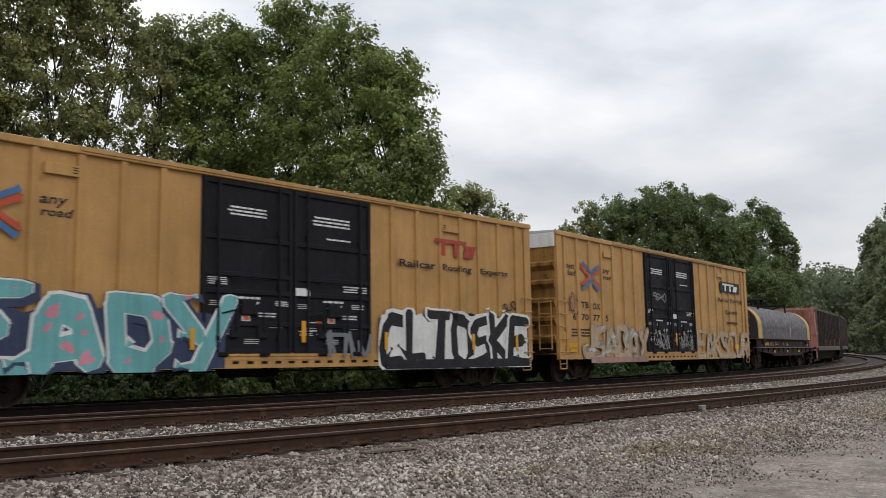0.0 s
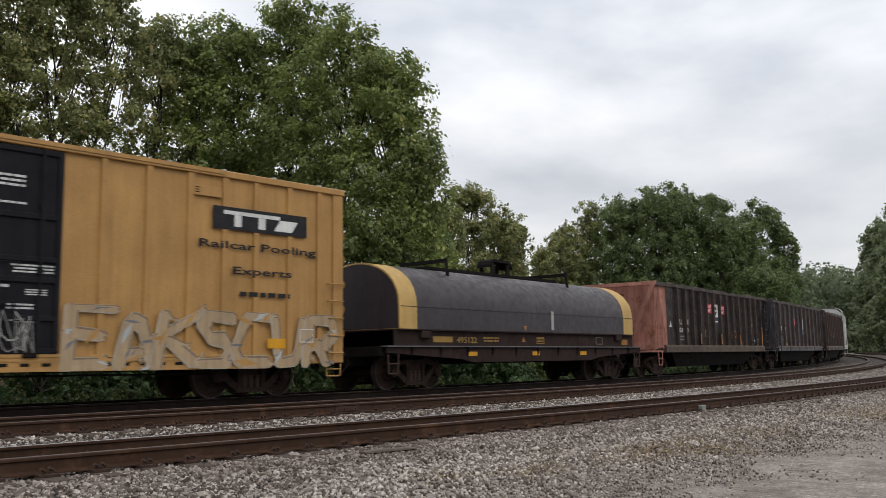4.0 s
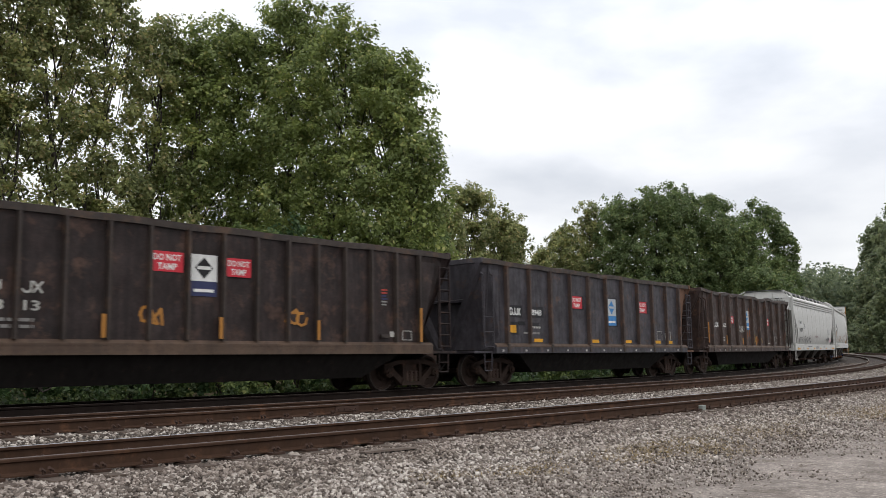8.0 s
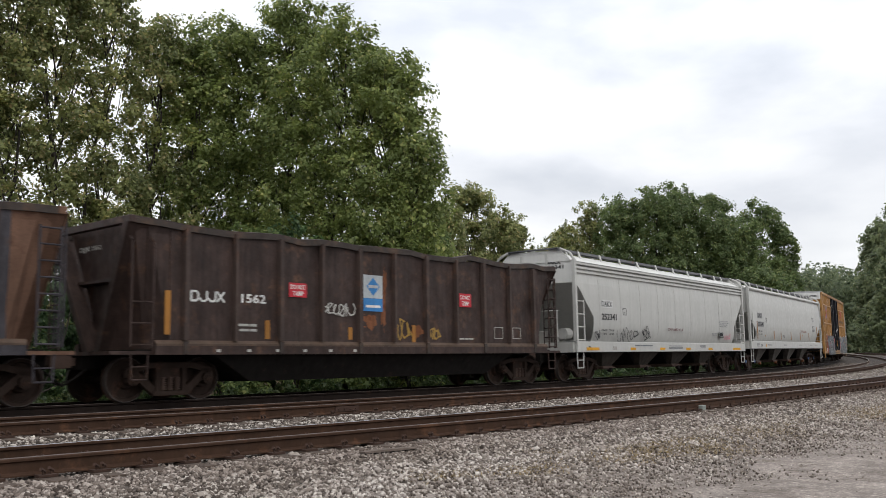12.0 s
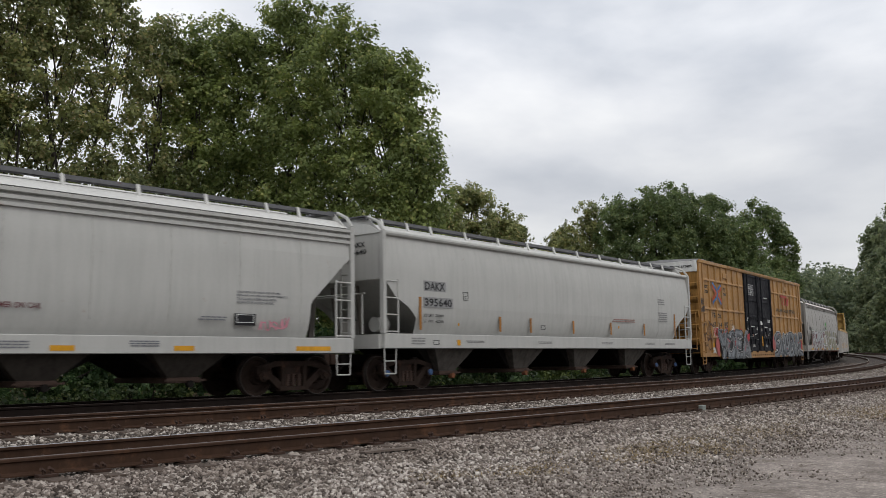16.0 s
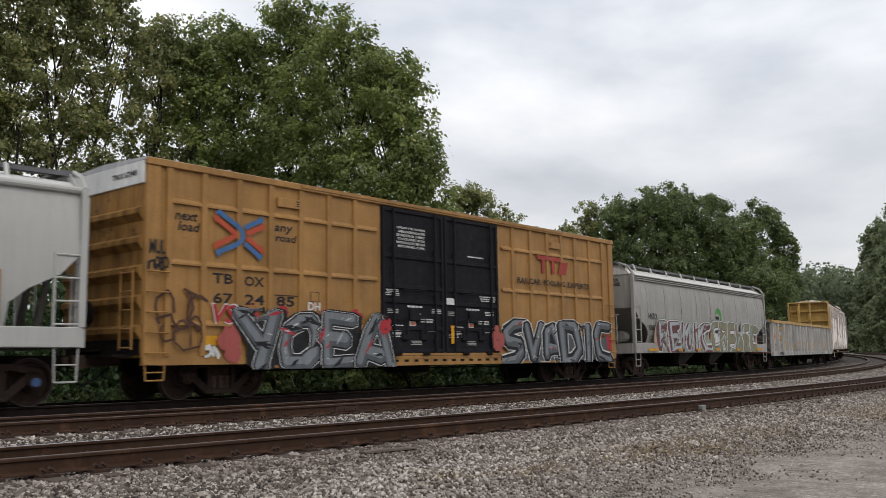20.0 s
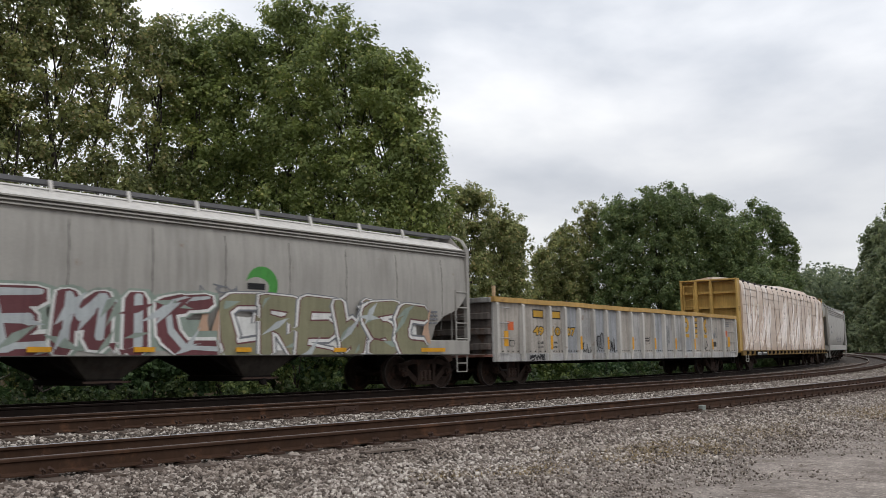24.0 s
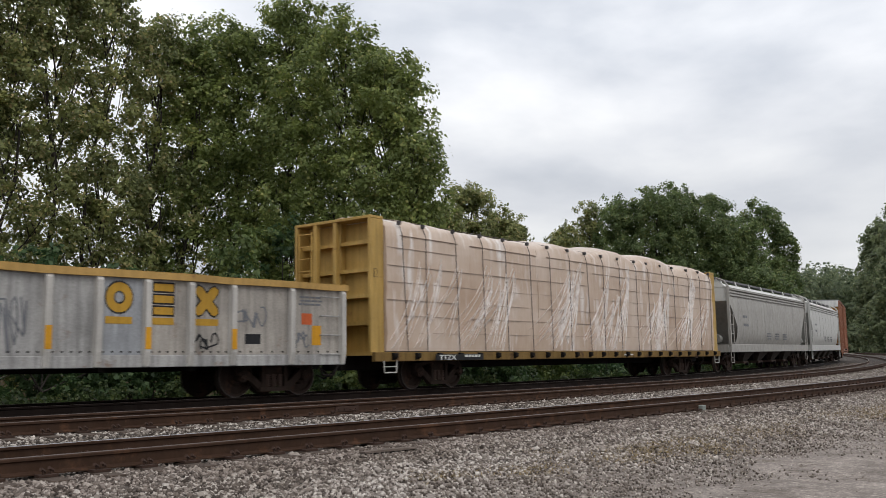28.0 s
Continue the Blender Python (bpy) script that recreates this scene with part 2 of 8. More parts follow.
M["bed"] = bed_mat()
for _n, _c in (("ink_black", (0.012, 0.012, 0.014)), ("ink_white", (0.66, 0.66, 0.64)), ("ink_grey", (0.165, 0.17, 0.185)), ("ink_silver", (0.20, 0.215, 0.23)), ("ink_faint", (0.25, 0.245, 0.24)), ("ink_umber", (0.075, 0.034, 0.022)), ("ink_slate", (0.095, 0.105, 0.115)), ("ink_red", (0.42, 0.035, 0.045)), ("ink_crimson", (0.36, 0.085, 0.075)), ("panel_grey", (0.29, 0.29, 0.287)),
               ("ink_teal", (0.14, 0.37, 0.38)), ("ink_pink", (0.55, 0.22, 0.27)), ("ink_navy", (0.035, 0.05, 0.10)), ("ink_maroon", (0.13, 0.045, 0.05)),
               ("ink_olive", (0.22, 0.21, 0.13)), ("ink_sage", (0.24, 0.29, 0.25)), ("ink_pale", (0.42, 0.45, 0.46)), ("ink_peach", (0.46, 0.30, 0.21)),
               ("sign_red", (0.50, 0.030, 0.045)), ("sign_blue", (0.045, 0.20, 0.46)), ("sign_navy", (0.03, 0.035, 0.09)), ("reflector", (0.62, 0.30, 0.015)),
               ("csx_gold", (0.47, 0.265, 0.03)), ("logo_green", (0.06, 0.26, 0.05)), ("logo_red", (0.33, 0.05, 0.035)), ("logo_blue", (0.055, 0.14, 0.32)), ("logo_scarlet", (0.45, 0.075, 0.035)),
               ("orange_tag", (0.55, 0.11, 0.03)), ("faded_white", (0.42, 0.41, 0.38)), ("dim_white", (0.22, 0.21, 0.20)), ("dim_gold", (0.30, 0.18, 0.04)), ("tag_gold", (0.34, 0.15, 0.03))):
    M[_n] = painted(_n, _c, 0.03, 0.25, 0.6, (0.12, 0.07, 0.05))
M["wheel_tread"] = plain("worn_wheel_tread", (0.085, 0.072, 0.066), 0.55, 0.6)
M["hub_blue"] = plain("blue_bearing_cap", (0.05, 0.10, 0.22), 0.5)
M["spring_rust"] = plain("rusty_spring", (0.062, 0.038, 0.029), 0.85)
M["white_end"] = painted("white_end_panel", (0.62, 0.62, 0.60), 0.02, 0.2, 0.5)
M["hop_roof"] = painted("pale_hopper_roof", (0.56, 0.555, 0.53), 0.0, 0.1, 0.45, mottle=0.3)
M["grate"] = painted("galvanised_grating", (0.125, 0.125, 0.13), 0.05, 0.2, 0.6)
M["band_gold"] = painted("hood_end_gold", (0.52, 0.335, 0.11), 0.03, 0.2, 0.55)
M["coil_sill"] = painted("coil_car_frame", (0.034, 0.022, 0.019), 0.3, 0.3, 0.75, (0.055, 0.030, 0.021))
M["cap_gold"] = painted("gold_top_cap", (0.46, 0.28, 0.085), 0.2, 0.25, 0.55)
M["lumber_end"] = plain("lumber", (0.42, 0.30, 0.18), 0.8)
M["strap"] = plain("grey_strap", (0.085, 0.07, 0.065), 0.6)
M["strap_corner"] = plain("dark_strap_corner", (0.05, 0.045, 0.045), 0.6)


def wrap_mat():
    """Thin milky plastic over lumber: creased, shiny, with pale highlight streaks in its colour, timber tone showing
    through.
    """
    m, nt, b = material("lumber_wrap_plastic", 0.3)
    v = where(nt)
    tc, mp = node(nt, "ShaderNodeTexCoord"), node(nt, "ShaderNodeMapping")
    mp.inputs["Rotation"].default_value, mp.inputs["Scale"].default_value = (0, radians(32), 0), (3.6, 0.6, 0.5)
    nt.links.new(tc.outputs["Object"], mp.inputs[0])
    streak = noise_tex(nt, mp.outputs[0], 1.0, 5.0, 0.6)
    where_ = noise_tex(nt, v, 0.8, 3.0)
    base = ramp(nt, noise_tex(nt, v, 0.55, 4.0), [(0.3, (0.40, 0.282, 0.20)), (0.52, (0.49, 0.375, 0.29)), (0.72, (0.58, 0.475, 0.40))])
    # pale streaks put the shine along the creases into the colour
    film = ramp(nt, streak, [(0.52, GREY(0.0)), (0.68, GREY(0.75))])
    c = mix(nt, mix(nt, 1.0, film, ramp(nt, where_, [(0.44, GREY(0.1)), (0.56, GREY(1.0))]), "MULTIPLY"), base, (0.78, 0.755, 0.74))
    nt.links.new(c, b.inputs["Base Color"])
    bump(nt, b, streak, 0.6, 0.04)
    return m


M["wrap"] = wrap_mat()
M["pack_line"] = plain("film_pressed_edge", (0.36, 0.28, 0.225), 0.6)
M["seam_pale"] = plain("pale_grimy_seam", (0.375, 0.366, 0.338), 0.6)
M["end_grime"] = painted("gondola_sooty_end", (0.15, 0.13, 0.12), 0.45, 0.5, 0.8, (0.085, 0.05, 0.035))
M["roof_dull"] = painted("dull_hopper_roof", (0.55, 0.53, 0.50), 0.03, 0.25, 0.5, (0.2, 0.12, 0.08), 5.0, 0.5)
M["rust_brown"] = painted("flaking_rust", (0.20, 0.085, 0.045), 0.5, 0.4, 0.9, (0.11, 0.042, 0.02))
M["cb_sill"] = painted("dirty_flatcar_sill", (0.20, 0.125, 0.045), 0.4, 0.45, 0.75, (0.075, 0.042, 0.026))
M["earth"] = painted("leaf_littered_earth", (0.060, 0.048, 0.032), 0.4, 0.3, 0.95, (0.075, 0.062, 0.030), 1.0, 2.0)
M["rust_tan"] = painted("tan_rusted_end", (0.165, 0.095, 0.066), 0.42, 0.4, 0.8, (0.085, 0.045, 0.030), 2.0, 1.6)
M["earth"].node_tree.nodes["Principled BSDF"].inputs["Specular IOR Level"].default_value = 0.0
M["ink_bone"] = painted("ink_bone", (0.42, 0.365, 0.285), 0.12, 0.35, 0.6, (0.22, 0.13, 0.07))
M["ink_buff"] = painted("ink_buff", (0.42, 0.305, 0.185), 0.1, 0.35, 0.6, (0.22, 0.13, 0.07))
M["ink_rose"] = painted("ink_rose", (0.34, 0.20, 0.17), 0.1, 0.35, 0.6, (0.15, 0.10, 0.06))
M["ink_tan"] = painted("ink_tan", (0.21, 0.15, 0.10), 0.05, 0.3, 0.6, (0.15, 0.10, 0.06))

# ---- mesh helpers ----
def part(name, bm, mat, parent=None, label="", kind=""):
    me = bpy.data.meshes.new(name)
    bm.to_mesh(me)
    bm.free()
    me.materials.append(mat)
    ob = new(name, me)
    ob.parent = parent
    if label or kind:
        tagged(ob, label=label, kind=kind)
    return ob


def add_box(bm, x0, x1, y0, y1, z0, z1, m=None):
    vs = [bm.verts.new((x, y, z)) for x in (x0, x1) for y in (y0, y1) for z in (z0, z1)]
    if m is not None:
        for v in vs:
            v.co = m @ v.co
    for f in ((0, 1, 3, 2), (4, 6, 7, 5), (0, 4, 5, 1), (2, 3, 7, 6), (0, 2, 6, 4), (1, 5, 7, 3)):
        bm.faces.new([vs[i] for i in f])
    return bm


def box(x0, x1, y0, y1, z0, z1, bev=0.0):
    bm = bmesh.new()
    add_box(bm, x0, x1, y0, y1, z0, z1)
    if bev:
        bmesh.ops.bevel(bm, geom=bm.edges[:], offset=bev, segments=1, affect="EDGES")
    return bm


def add_tube(bm, p0, p1, r0, r1=None, n=8, caps=True):
    r1 = r0 if r1 is None else r1
    p0, p1 = Vector(p0), Vector(p1)
    d = (p1 - p0).normalized()
    u = d.orthogonal().normalized()
    w = d.cross(u)
    a = [bm.verts.new(p0 + r0 * (math.cos(k * math.tau / n) * u + math.sin(k * math.tau / n) * w)) for k in range(n)]
    b = [bm.verts.new(p1 + r1 * (math.cos(k * math.tau / n) * u + math.sin(k * math.tau / n) * w)) for k in range(n)]
    for k in range(n):
        bm.faces.new((a[k], a[(k + 1) % n], b[(k + 1) % n], b[k]))
    if caps:
        bm.faces.new(a[::-1])
        bm.faces.new(b)
    return bm


def add_pipe(bm, pts, r, n=6):
    for p, q in zip(pts, pts[1:]):
        add_tube(bm, p, q, r, r, n)
    return bm


def add_prism(bm, poly, y0, y1):
    """A polygon in x and z, drawn out from y0 to y1."""
    a = [bm.verts.new((x, y0, z)) for x, z in poly]
    b = [bm.verts.new((x, y1, z)) for x, z in poly]
    bm.faces.new(a)
    bm.faces.new(b[::-1])
    n = len(poly)
    for k in range(n):
        bm.faces.new((a[(k + 1) % n], a[k], b[k], b[(k + 1) % n]))
    return bm


def add_loft(bm, rings, close=True, caps=True):
    rows = [[bm.verts.new(p) for p in ring] for ring in rings]
    n = len(rows[0])
    for a, b in zip(rows, rows[1:]):
        for k in range(n if close else n - 1):
            bm.faces.new((a[k], a[(k + 1) % n], b[(k + 1) % n], b[k]))
    if caps and close:
        bm.faces.new(rows[0][::-1])
        bm.faces.new(rows[-1])
    return bm


def fixed(bm):
    bmesh.ops.recalc_face_normals(bm, faces=bm.faces[:])
    return bm


def rounded(bm, limit=0.6):
    """Smooth shading with the hard edges kept."""
    for f in bm.faces:
        f.smooth = True
    for e in bm.edges:
        e.smooth = len(e.link_faces) == 2 and e.calc_face_angle(0.0) < limit
    return bm


def raw_mesh(name, verts, faces, mat, size=4):
    """One mesh from numpy arrays whose faces all have the same number of corners."""
    me = bpy.data.meshes.new(name)
    me.vertices.add(len(verts))
    me.vertices.foreach_set("co", np.ascontiguousarray(verts, dtype=np.float32).ravel())
    me.loops.add(faces.size)
    me.loops.foreach_set("vertex_index", np.ascontiguousarray(faces, dtype=np.int32).ravel())
    me.polygons.add(len(faces))
    me.polygons.foreach_set("loop_start", np.arange(0, faces.size, size, dtype=np.int32))
    me.polygons.foreach_set("loop_total", np.full(len(faces), size, dtype=np.int32))
    me.update(calc_edges=True)
    me.materials.append(mat)
    return me


# ---- the line of the tracks: a left-hand curve that falls away from the eye ----
STEP = 0.5
S_TAB = np.arange(-120.0, 420.01, STEP)
_k = np.interp(S_TAB, [-30, 0, 30, 60, 100, 160], [-0.00401, -0.00413, -0.00397, -0.00358, -0.00317, -0.00277])
_a = np.concatenate([[0], np.cumsum((_k[1:] + _k[:-1]) / 2 * STEP)])
_i0 = int(round(120 / STEP))
A_TAB = _a - _a[_i0] + 0.69505
_x = np.concatenate([[0], np.cumsum((np.sin(A_TAB)[1:] + np.sin(A_TAB)[:-1]) / 2 * STEP)])
_y = np.concatenate([[0], np.cumsum((np.cos(A_TAB)[1:] + np.cos(A_TAB)[:-1]) / 2 * STEP)])
X_TAB, Y_TAB = _x - _x[_i0], _y - _y[_i0] + 27.2448
CANT = 0.03699


def line(s):
    """Place and heading (from the y axis, clockwise) of the train's track at s metres."""
    return np.interp(s, S_TAB, X_TAB), np.interp(s, S_TAB, Y_TAB), np.interp(s, S_TAB, A_TAB)


def on_track(s, w, z):
    """World place of a point w metres to the eye's side of the train's track and z above its rails."""
    x, y, a = line(s)
    lat, up = w * math.cos(CANT) - z * math.sin(CANT), w * math.sin(CANT) + z * math.cos(CANT)
    return x + math.cos(a) * lat, y - math.sin(a) * lat, up


def off_middle(s):
    return 4.05, -0.05


def off_near(s):
    return 8.2 + 0.02 * s, -0.20


def off_train(s):
    return 0.0, 0.0


def ground_z(w, s=0.0):
    """Height of the ground at w metres to the eye's side of the train's track."""
    pts_w = [-60, -12, -7, -3.2, -1.5, 1.5, 2.1, 2.9, 4.05, 5.6, 6.2, 6.9, 8.2, 9.6, 10.7, 12.2, 40]
    pts_z = [-1.6, -1.5, -1.2, -0.62, -0.27, -0.16, -0.15, -0.12, -0.12, -0.10, -0.11, -0.125, -0.135, -0.105, -0.16, -0.27, -0.32]
    return np.interp(w, pts_w, pts_z)


# ---- ground ----
def graded(lo, hi, fine_lo, fine_hi, step):
    mid_ = list(np.arange(fine_lo, fine_hi + 1e-6, step))
    out, d, v = [], step, fine_hi
    while v < hi:
        d *= 1.35
        v += d
        out.append(min(v, hi))
    pre, d, v = [], step, fine_lo
    while v > lo:
        d *= 1.35
        v -= d
        pre.append(max(v, lo))
    return np.array(pre[::-1] + mid_ + out)


def track_coords(x, y):
    """s and w of world points, by the nearest point of the line."""
    s, w = np.empty(len(x)), np.empty(len(x))
    for i in range(0, len(x), 4000):
        d2 = (x[i:i + 4000, None] - X_TAB) ** 2 + (y[i:i + 4000, None] - Y_TAB) ** 2
        k = d2.argmin(1)
        a = A_TAB[k]
        s[i:i + 4000] = S_TAB[k]
        w[i:i + 4000] = (x[i:i + 4000] - X_TAB[k]) * np.cos(a) - (y[i:i + 4000] - Y_TAB[k]) * np.sin(a)
    return s, w


def build_ground():
    gx, gy = graded(-1800, 1800, -26, 40, 0.42), graded(-1800, 1800, 5, 60, 0.42)
    xx, yy = np.meshgrid(gx, gy)
    x, y = xx.ravel(), yy.ravel()
    _, w = track_coords(x, y)
    z = ground_z(w)
    rng = np.random.default_rng(3)
    lump = 0.018 * (np.sin(x * 1.7 + np.sin(y * 0.9) * 2) + np.sin(y * 2.3 + x * 0.6)) + rng.normal(0, 0.006, len(x))
    z = z + np.where((w > 13.0) & (w < 40), lump * 0.6, lump * 0.22)
    nx, ny = len(gx), len(gy)
    i = (np.arange(ny - 1)[:, None] * nx + np.arange(nx - 1)).ravel()
    faces = np.stack([i, i + 1, i + nx + 1, i + nx], 1)
    ob = new("ground", raw_mesh("ground", np.stack([x, y, z], 1), faces, M["ground"]))
    tagged(ob, "packed grey gravel and stone dust beside the railway", "ground", kind="structure")


build_ground()

WEDGE = np.array([(0, 0.95, -0.6), (-0.85, -0.5, -0.6), (0.85, -0.5, -0.6), (0, 0.85, 0.6), (-0.8, -0.45, 0.6), (0.75, -0.5, 0.6)], float)
WEDGE_F = np.array([(0, 2, 1), (3, 4, 5), (0, 1, 4), (0, 4, 3), (1, 2, 5), (1, 5, 4), (2, 0, 3), (2, 3, 5)])
BLOCK = np.array([(x, y, z) for x in (-0.72, 0.72) for y in (-0.66, 0.66) for z in (-0.55, 0.55)])
BLOCK_F = np.array([(0, 1, 3, 2), (4, 6, 7, 5), (0, 4, 5, 1), (2, 3, 7, 6), (0, 2, 6, 4), (1, 5, 7, 3)])


def stones(name, label, s, w, size, lift, mat, seed, chunky=False):
    rng = np.random.default_rng(seed)
    n = len(s)
    base, faces, m = (BLOCK, BLOCK_F, 8) if chunky else (WEDGE, WEDGE_F, 6)
    x, y, a = line(s)
    px, py, pz = x + np.cos(a) * w, y - np.sin(a) * w, ground_z(w) + lift
    j = 0.12 if chunky else 0.20
    v = base[None] * (1 + rng.uniform(-0.24, 0.20, (n, m, 1))) + rng.uniform(-j, j, (n, m, 3))
    v = v * (size[:, None, None] * rng.uniform(0.75, 1.25, (n, 1, 3)))
    q = rng.normal(size=(n, 4))
    q /= np.linalg.norm(q, axis=1)[:, None]
    a_, b_, c_, d_ = q.T
    rot = np.stack([1 - 2 * (c_ * c_ + d_ * d_), 2 * (b_ * c_ - a_ * d_), 2 * (b_ * d_ + a_ * c_),
                    2 * (b_ * c_ + a_ * d_), 1 - 2 * (b_ * b_ + d_ * d_), 2 * (c_ * d_ - a_ * b_),
                    2 * (b_ * d_ - a_ * c_), 2 * (c_ * d_ + a_ * b_), 1 - 2 * (b_ * b_ + c_ * c_)], 1).reshape(n, 3, 3)
    v = np.einsum("nij,nkj->nki", rot, v) + np.stack([px, py, pz], 1)[:, None]
    f = (faces[None] + m * np.arange(n)[:, None, None]).reshape(-1, faces.shape[1])
    return tagged(new(name, raw_mesh(name, v.reshape(-1, 3), f, mat, faces.shape[1])), label, "gravel", kind="stuff")


def ballast_bed():
    ss = np.concatenate([np.arange(-60, -20, 2.0), np.arange(-20, 60, 0.7), np.arange(60, 200, 2.0)])
    ww = np.concatenate([np.arange(-3.4, 10.4, 0.45), [10.7, 10.95, 11.25]])
    s, w = np.meshgrid(ss, ww)
    s, w = s.ravel(), w.ravel()
    rng = np.random.default_rng(2)
    w = w + np.where(w > 10.6, np.tile(rng.normal(0, 0.16, len(ss)), len(ww)), 0)
    x, y, a = line(s)
    z = ground_z(w) + np.where(w > 11.05, -0.03, 0.016) + rng.normal(0, 0.004, len(w))
    n, m = len(ss), len(ww)
    i = (np.arange(m - 1)[:, None] * n + np.arange(n - 1)).ravel()
    faces = np.stack([i, i + n, i + n + 1, i + 1], 1)
    ob = new("ballast_bed", raw_mesh("ballast_bed", np.stack([x + np.cos(a) * w, y - np.sin(a) * w, z], 1), faces, M["bed"]))
    tagged(ob, "stained bed of crushed stone under the tracks, darkened for shaded gaps", "ballast", kind="structure")


ballast_bed()


def earth_bank():
    """Dark earth and leaf litter falling away beyond the last track."""
    ss, ww = np.arange(-70, 230, 1.2), np.array([-45, -30, -20, -14, -11, -9, -7.5, -6.2, -5.2, -4.4, -3.8, -3.3])
    s, w = np.meshgrid(ss, ww)
    s, w = s.ravel(), w.ravel()
    rng = np.random.default_rng(21)
    x, y, a = line(s)
    z = ground_z(w) + 0.03 + np.where(w > -4, 0, rng.uniform(0, 0.10, len(w)))
    n, m = len(ss), len(ww)
    i = (np.arange(m - 1)[:, None] * n + np.arange(n - 1)).ravel()
    faces = np.stack([i, i + n, i + n + 1, i + 1], 1)
    ob = new("earth_bank", raw_mesh("earth_bank", np.stack([x + np.cos(a) * w, y - np.sin(a) * w, z], 1), faces, M["earth"]))
    tagged(ob, "dark earth and leaf litter below the trees", "earth", kind="structure")


earth_bank()


def tie_places(name, s0=-20.0, s1=75.0):
    """Where the ties of a track lie, unevenly spaced."""
    rng = random.Random(len(name))
    out = [s0]
    while out[-1] < s1:
        out.append(out[-1] + 0.54 + rng.uniform(-0.04, 0.04))
    return np.array(out)


def build_ballast():
    rng = np.random.default_rng(11)

    def spread(n, s0, s1, w0, w1, near=1.0):
        s = s0 + (s1 - s0) * rng.random(n) ** near
        return s, w0 + (w1 - w0) * rng.random(n)
    parts_ = [spread(15000, -17.5, -3, 9.0, 11.0), spread(34000, -17.5, 20, 9.0, 11.0), spread(6000, 20, 60, 9.2, 12.2), spread(21000, -18, 26, 4.9, 7.0), spread(4000, 26, 40, 4.9, 7.6),
              spread(5000, 40, 75, 4.9, 8.2), spread(7000, -18, 60, 2.0, 3.4), spread(12000, -18, 22, 8.5, 9.1), spread(4000, -18, 40, 7.5, 8.6), spread(9000, -16, 26, 4.84, 5.3), spread(4000, -18, 40, 3.3, 4.9),
              spread(6000, -18, 60, -3.0, 2.0)]
    s, w = np.concatenate([p[0] for p in parts_]), np.concatenate([p[1] for p in parts_])
    size = rng.uniform(0.015, 0.036, len(s)) * (1 + 0.6 * (rng.random(len(s)) > 0.95))
    # the stones leave the tie ends and plates beside the rails bare
    for name, w_zero, slant, reach in (("track_near", 8.9535, 0.02, 0.30), ("track_middle", 4.8035, 0.0, 0.5)):
        w_rail = w_zero + slant * s
        ties = tie_places(name)
        k = np.clip(np.searchsorted(ties, s), 1, len(ties) - 1)
        gap = np.minimum(np.abs(ties[k] - s), np.abs(ties[k - 1] - s))
        bare = (np.abs(w - w_rail) < 0.06) | ((gap < 0.125) & (np.abs(w - w_rail) < reach))
        s, w, size = s[~bare], w[~bare], size[~bare]
    # the foot of the ballast runs out over the packed ground, ragged at its edge
    n = 24000
    s2 = -14.5 + 31 * rng.random(n) ** 1.35
    w2 = 10.6 + 2.5 * rng.random(n) ** 1.7 + 0.34 * np.sin(s2 * 1.1) + 0.24 * np.sin(s2 * 2.7 + 1) + 0.14 * np.sin(s2 * 6.1)
    s, w, size = np.concatenate([s, s2]), np.concatenate([w, w2]), np.concatenate([size, rng.uniform(0.014, 0.034, n) * np.clip(1.35 - 0.28 * (w2 - 10.6), 0.5, 1.2)])
    stain = ((w > 8.6) & (w < 10.0 + rng.normal(0, 0.35, len(s)))) | (w < 4.9)
    edge = (w > 10.55 + rng.normal(0, 0.18, len(s))) & ~stain
    stones("edge_gravel", "finer pale stone at the foot of the ballast", s[edge], w[edge], size[edge] * 0.85, 0.012, M["gravel"], 8)
    stain_free = ~stain & ~edge
    for near in (True, False):
        for name, label, pick, mat, seed in (("ballast", "grey crushed stone ballast along the tracks", stain_free, M["ballast"], 5), ("stained_ballast", "rust-stained ballast close to the rails", stain, M["ballast_dark"], 7)):
            k = pick & ((s < -3) == near)
            stones(name, label, s[k], w[k], size[k] * (0.84 if near else 1.0), 0.02, mat, seed + near, near)
    # loose stones thin out over the packed ground
    n = 13000
    s = rng.uniform(-15, 18, n)
    w = 11.0 + np.abs(rng.normal(0, 1.3, n)) + 0.4 * np.sin(s * 1.9) + (rng.random(n) > 0.6) * rng.uniform(0, 5, n)
    stones("loose_gravel", "scattered pale stones on packed dirt", s, w, 0.005 + 0.020 * rng.random(n) ** 2.0, 0.002, M["gravel"], 6)


build_ballast()

# ---- tracks ----
RAIL = [(-0.07, -0.186), (0.07, -0.186), (0.07, -0.172), (0.012, -0.145), (0.010, -0.05), (0.037, -0.035), (0.038, -0.012), (0.030, -0.002),
        (-0.030, -0.002), (-0.038, -0.012), (-0.037, -0.035), (-0.010, -0.05), (-0.012, -0.145), (-0.07, -0.172)]


def swept(s_values, off, w0, profile):
    rings = []
    for s in s_values:
        wc, zc = off(s)
        rings.append([on_track(s, wc + w0 + dw, zc + dz) for dw, dz in profile])
    return add_loft(bmesh.new(), rings)


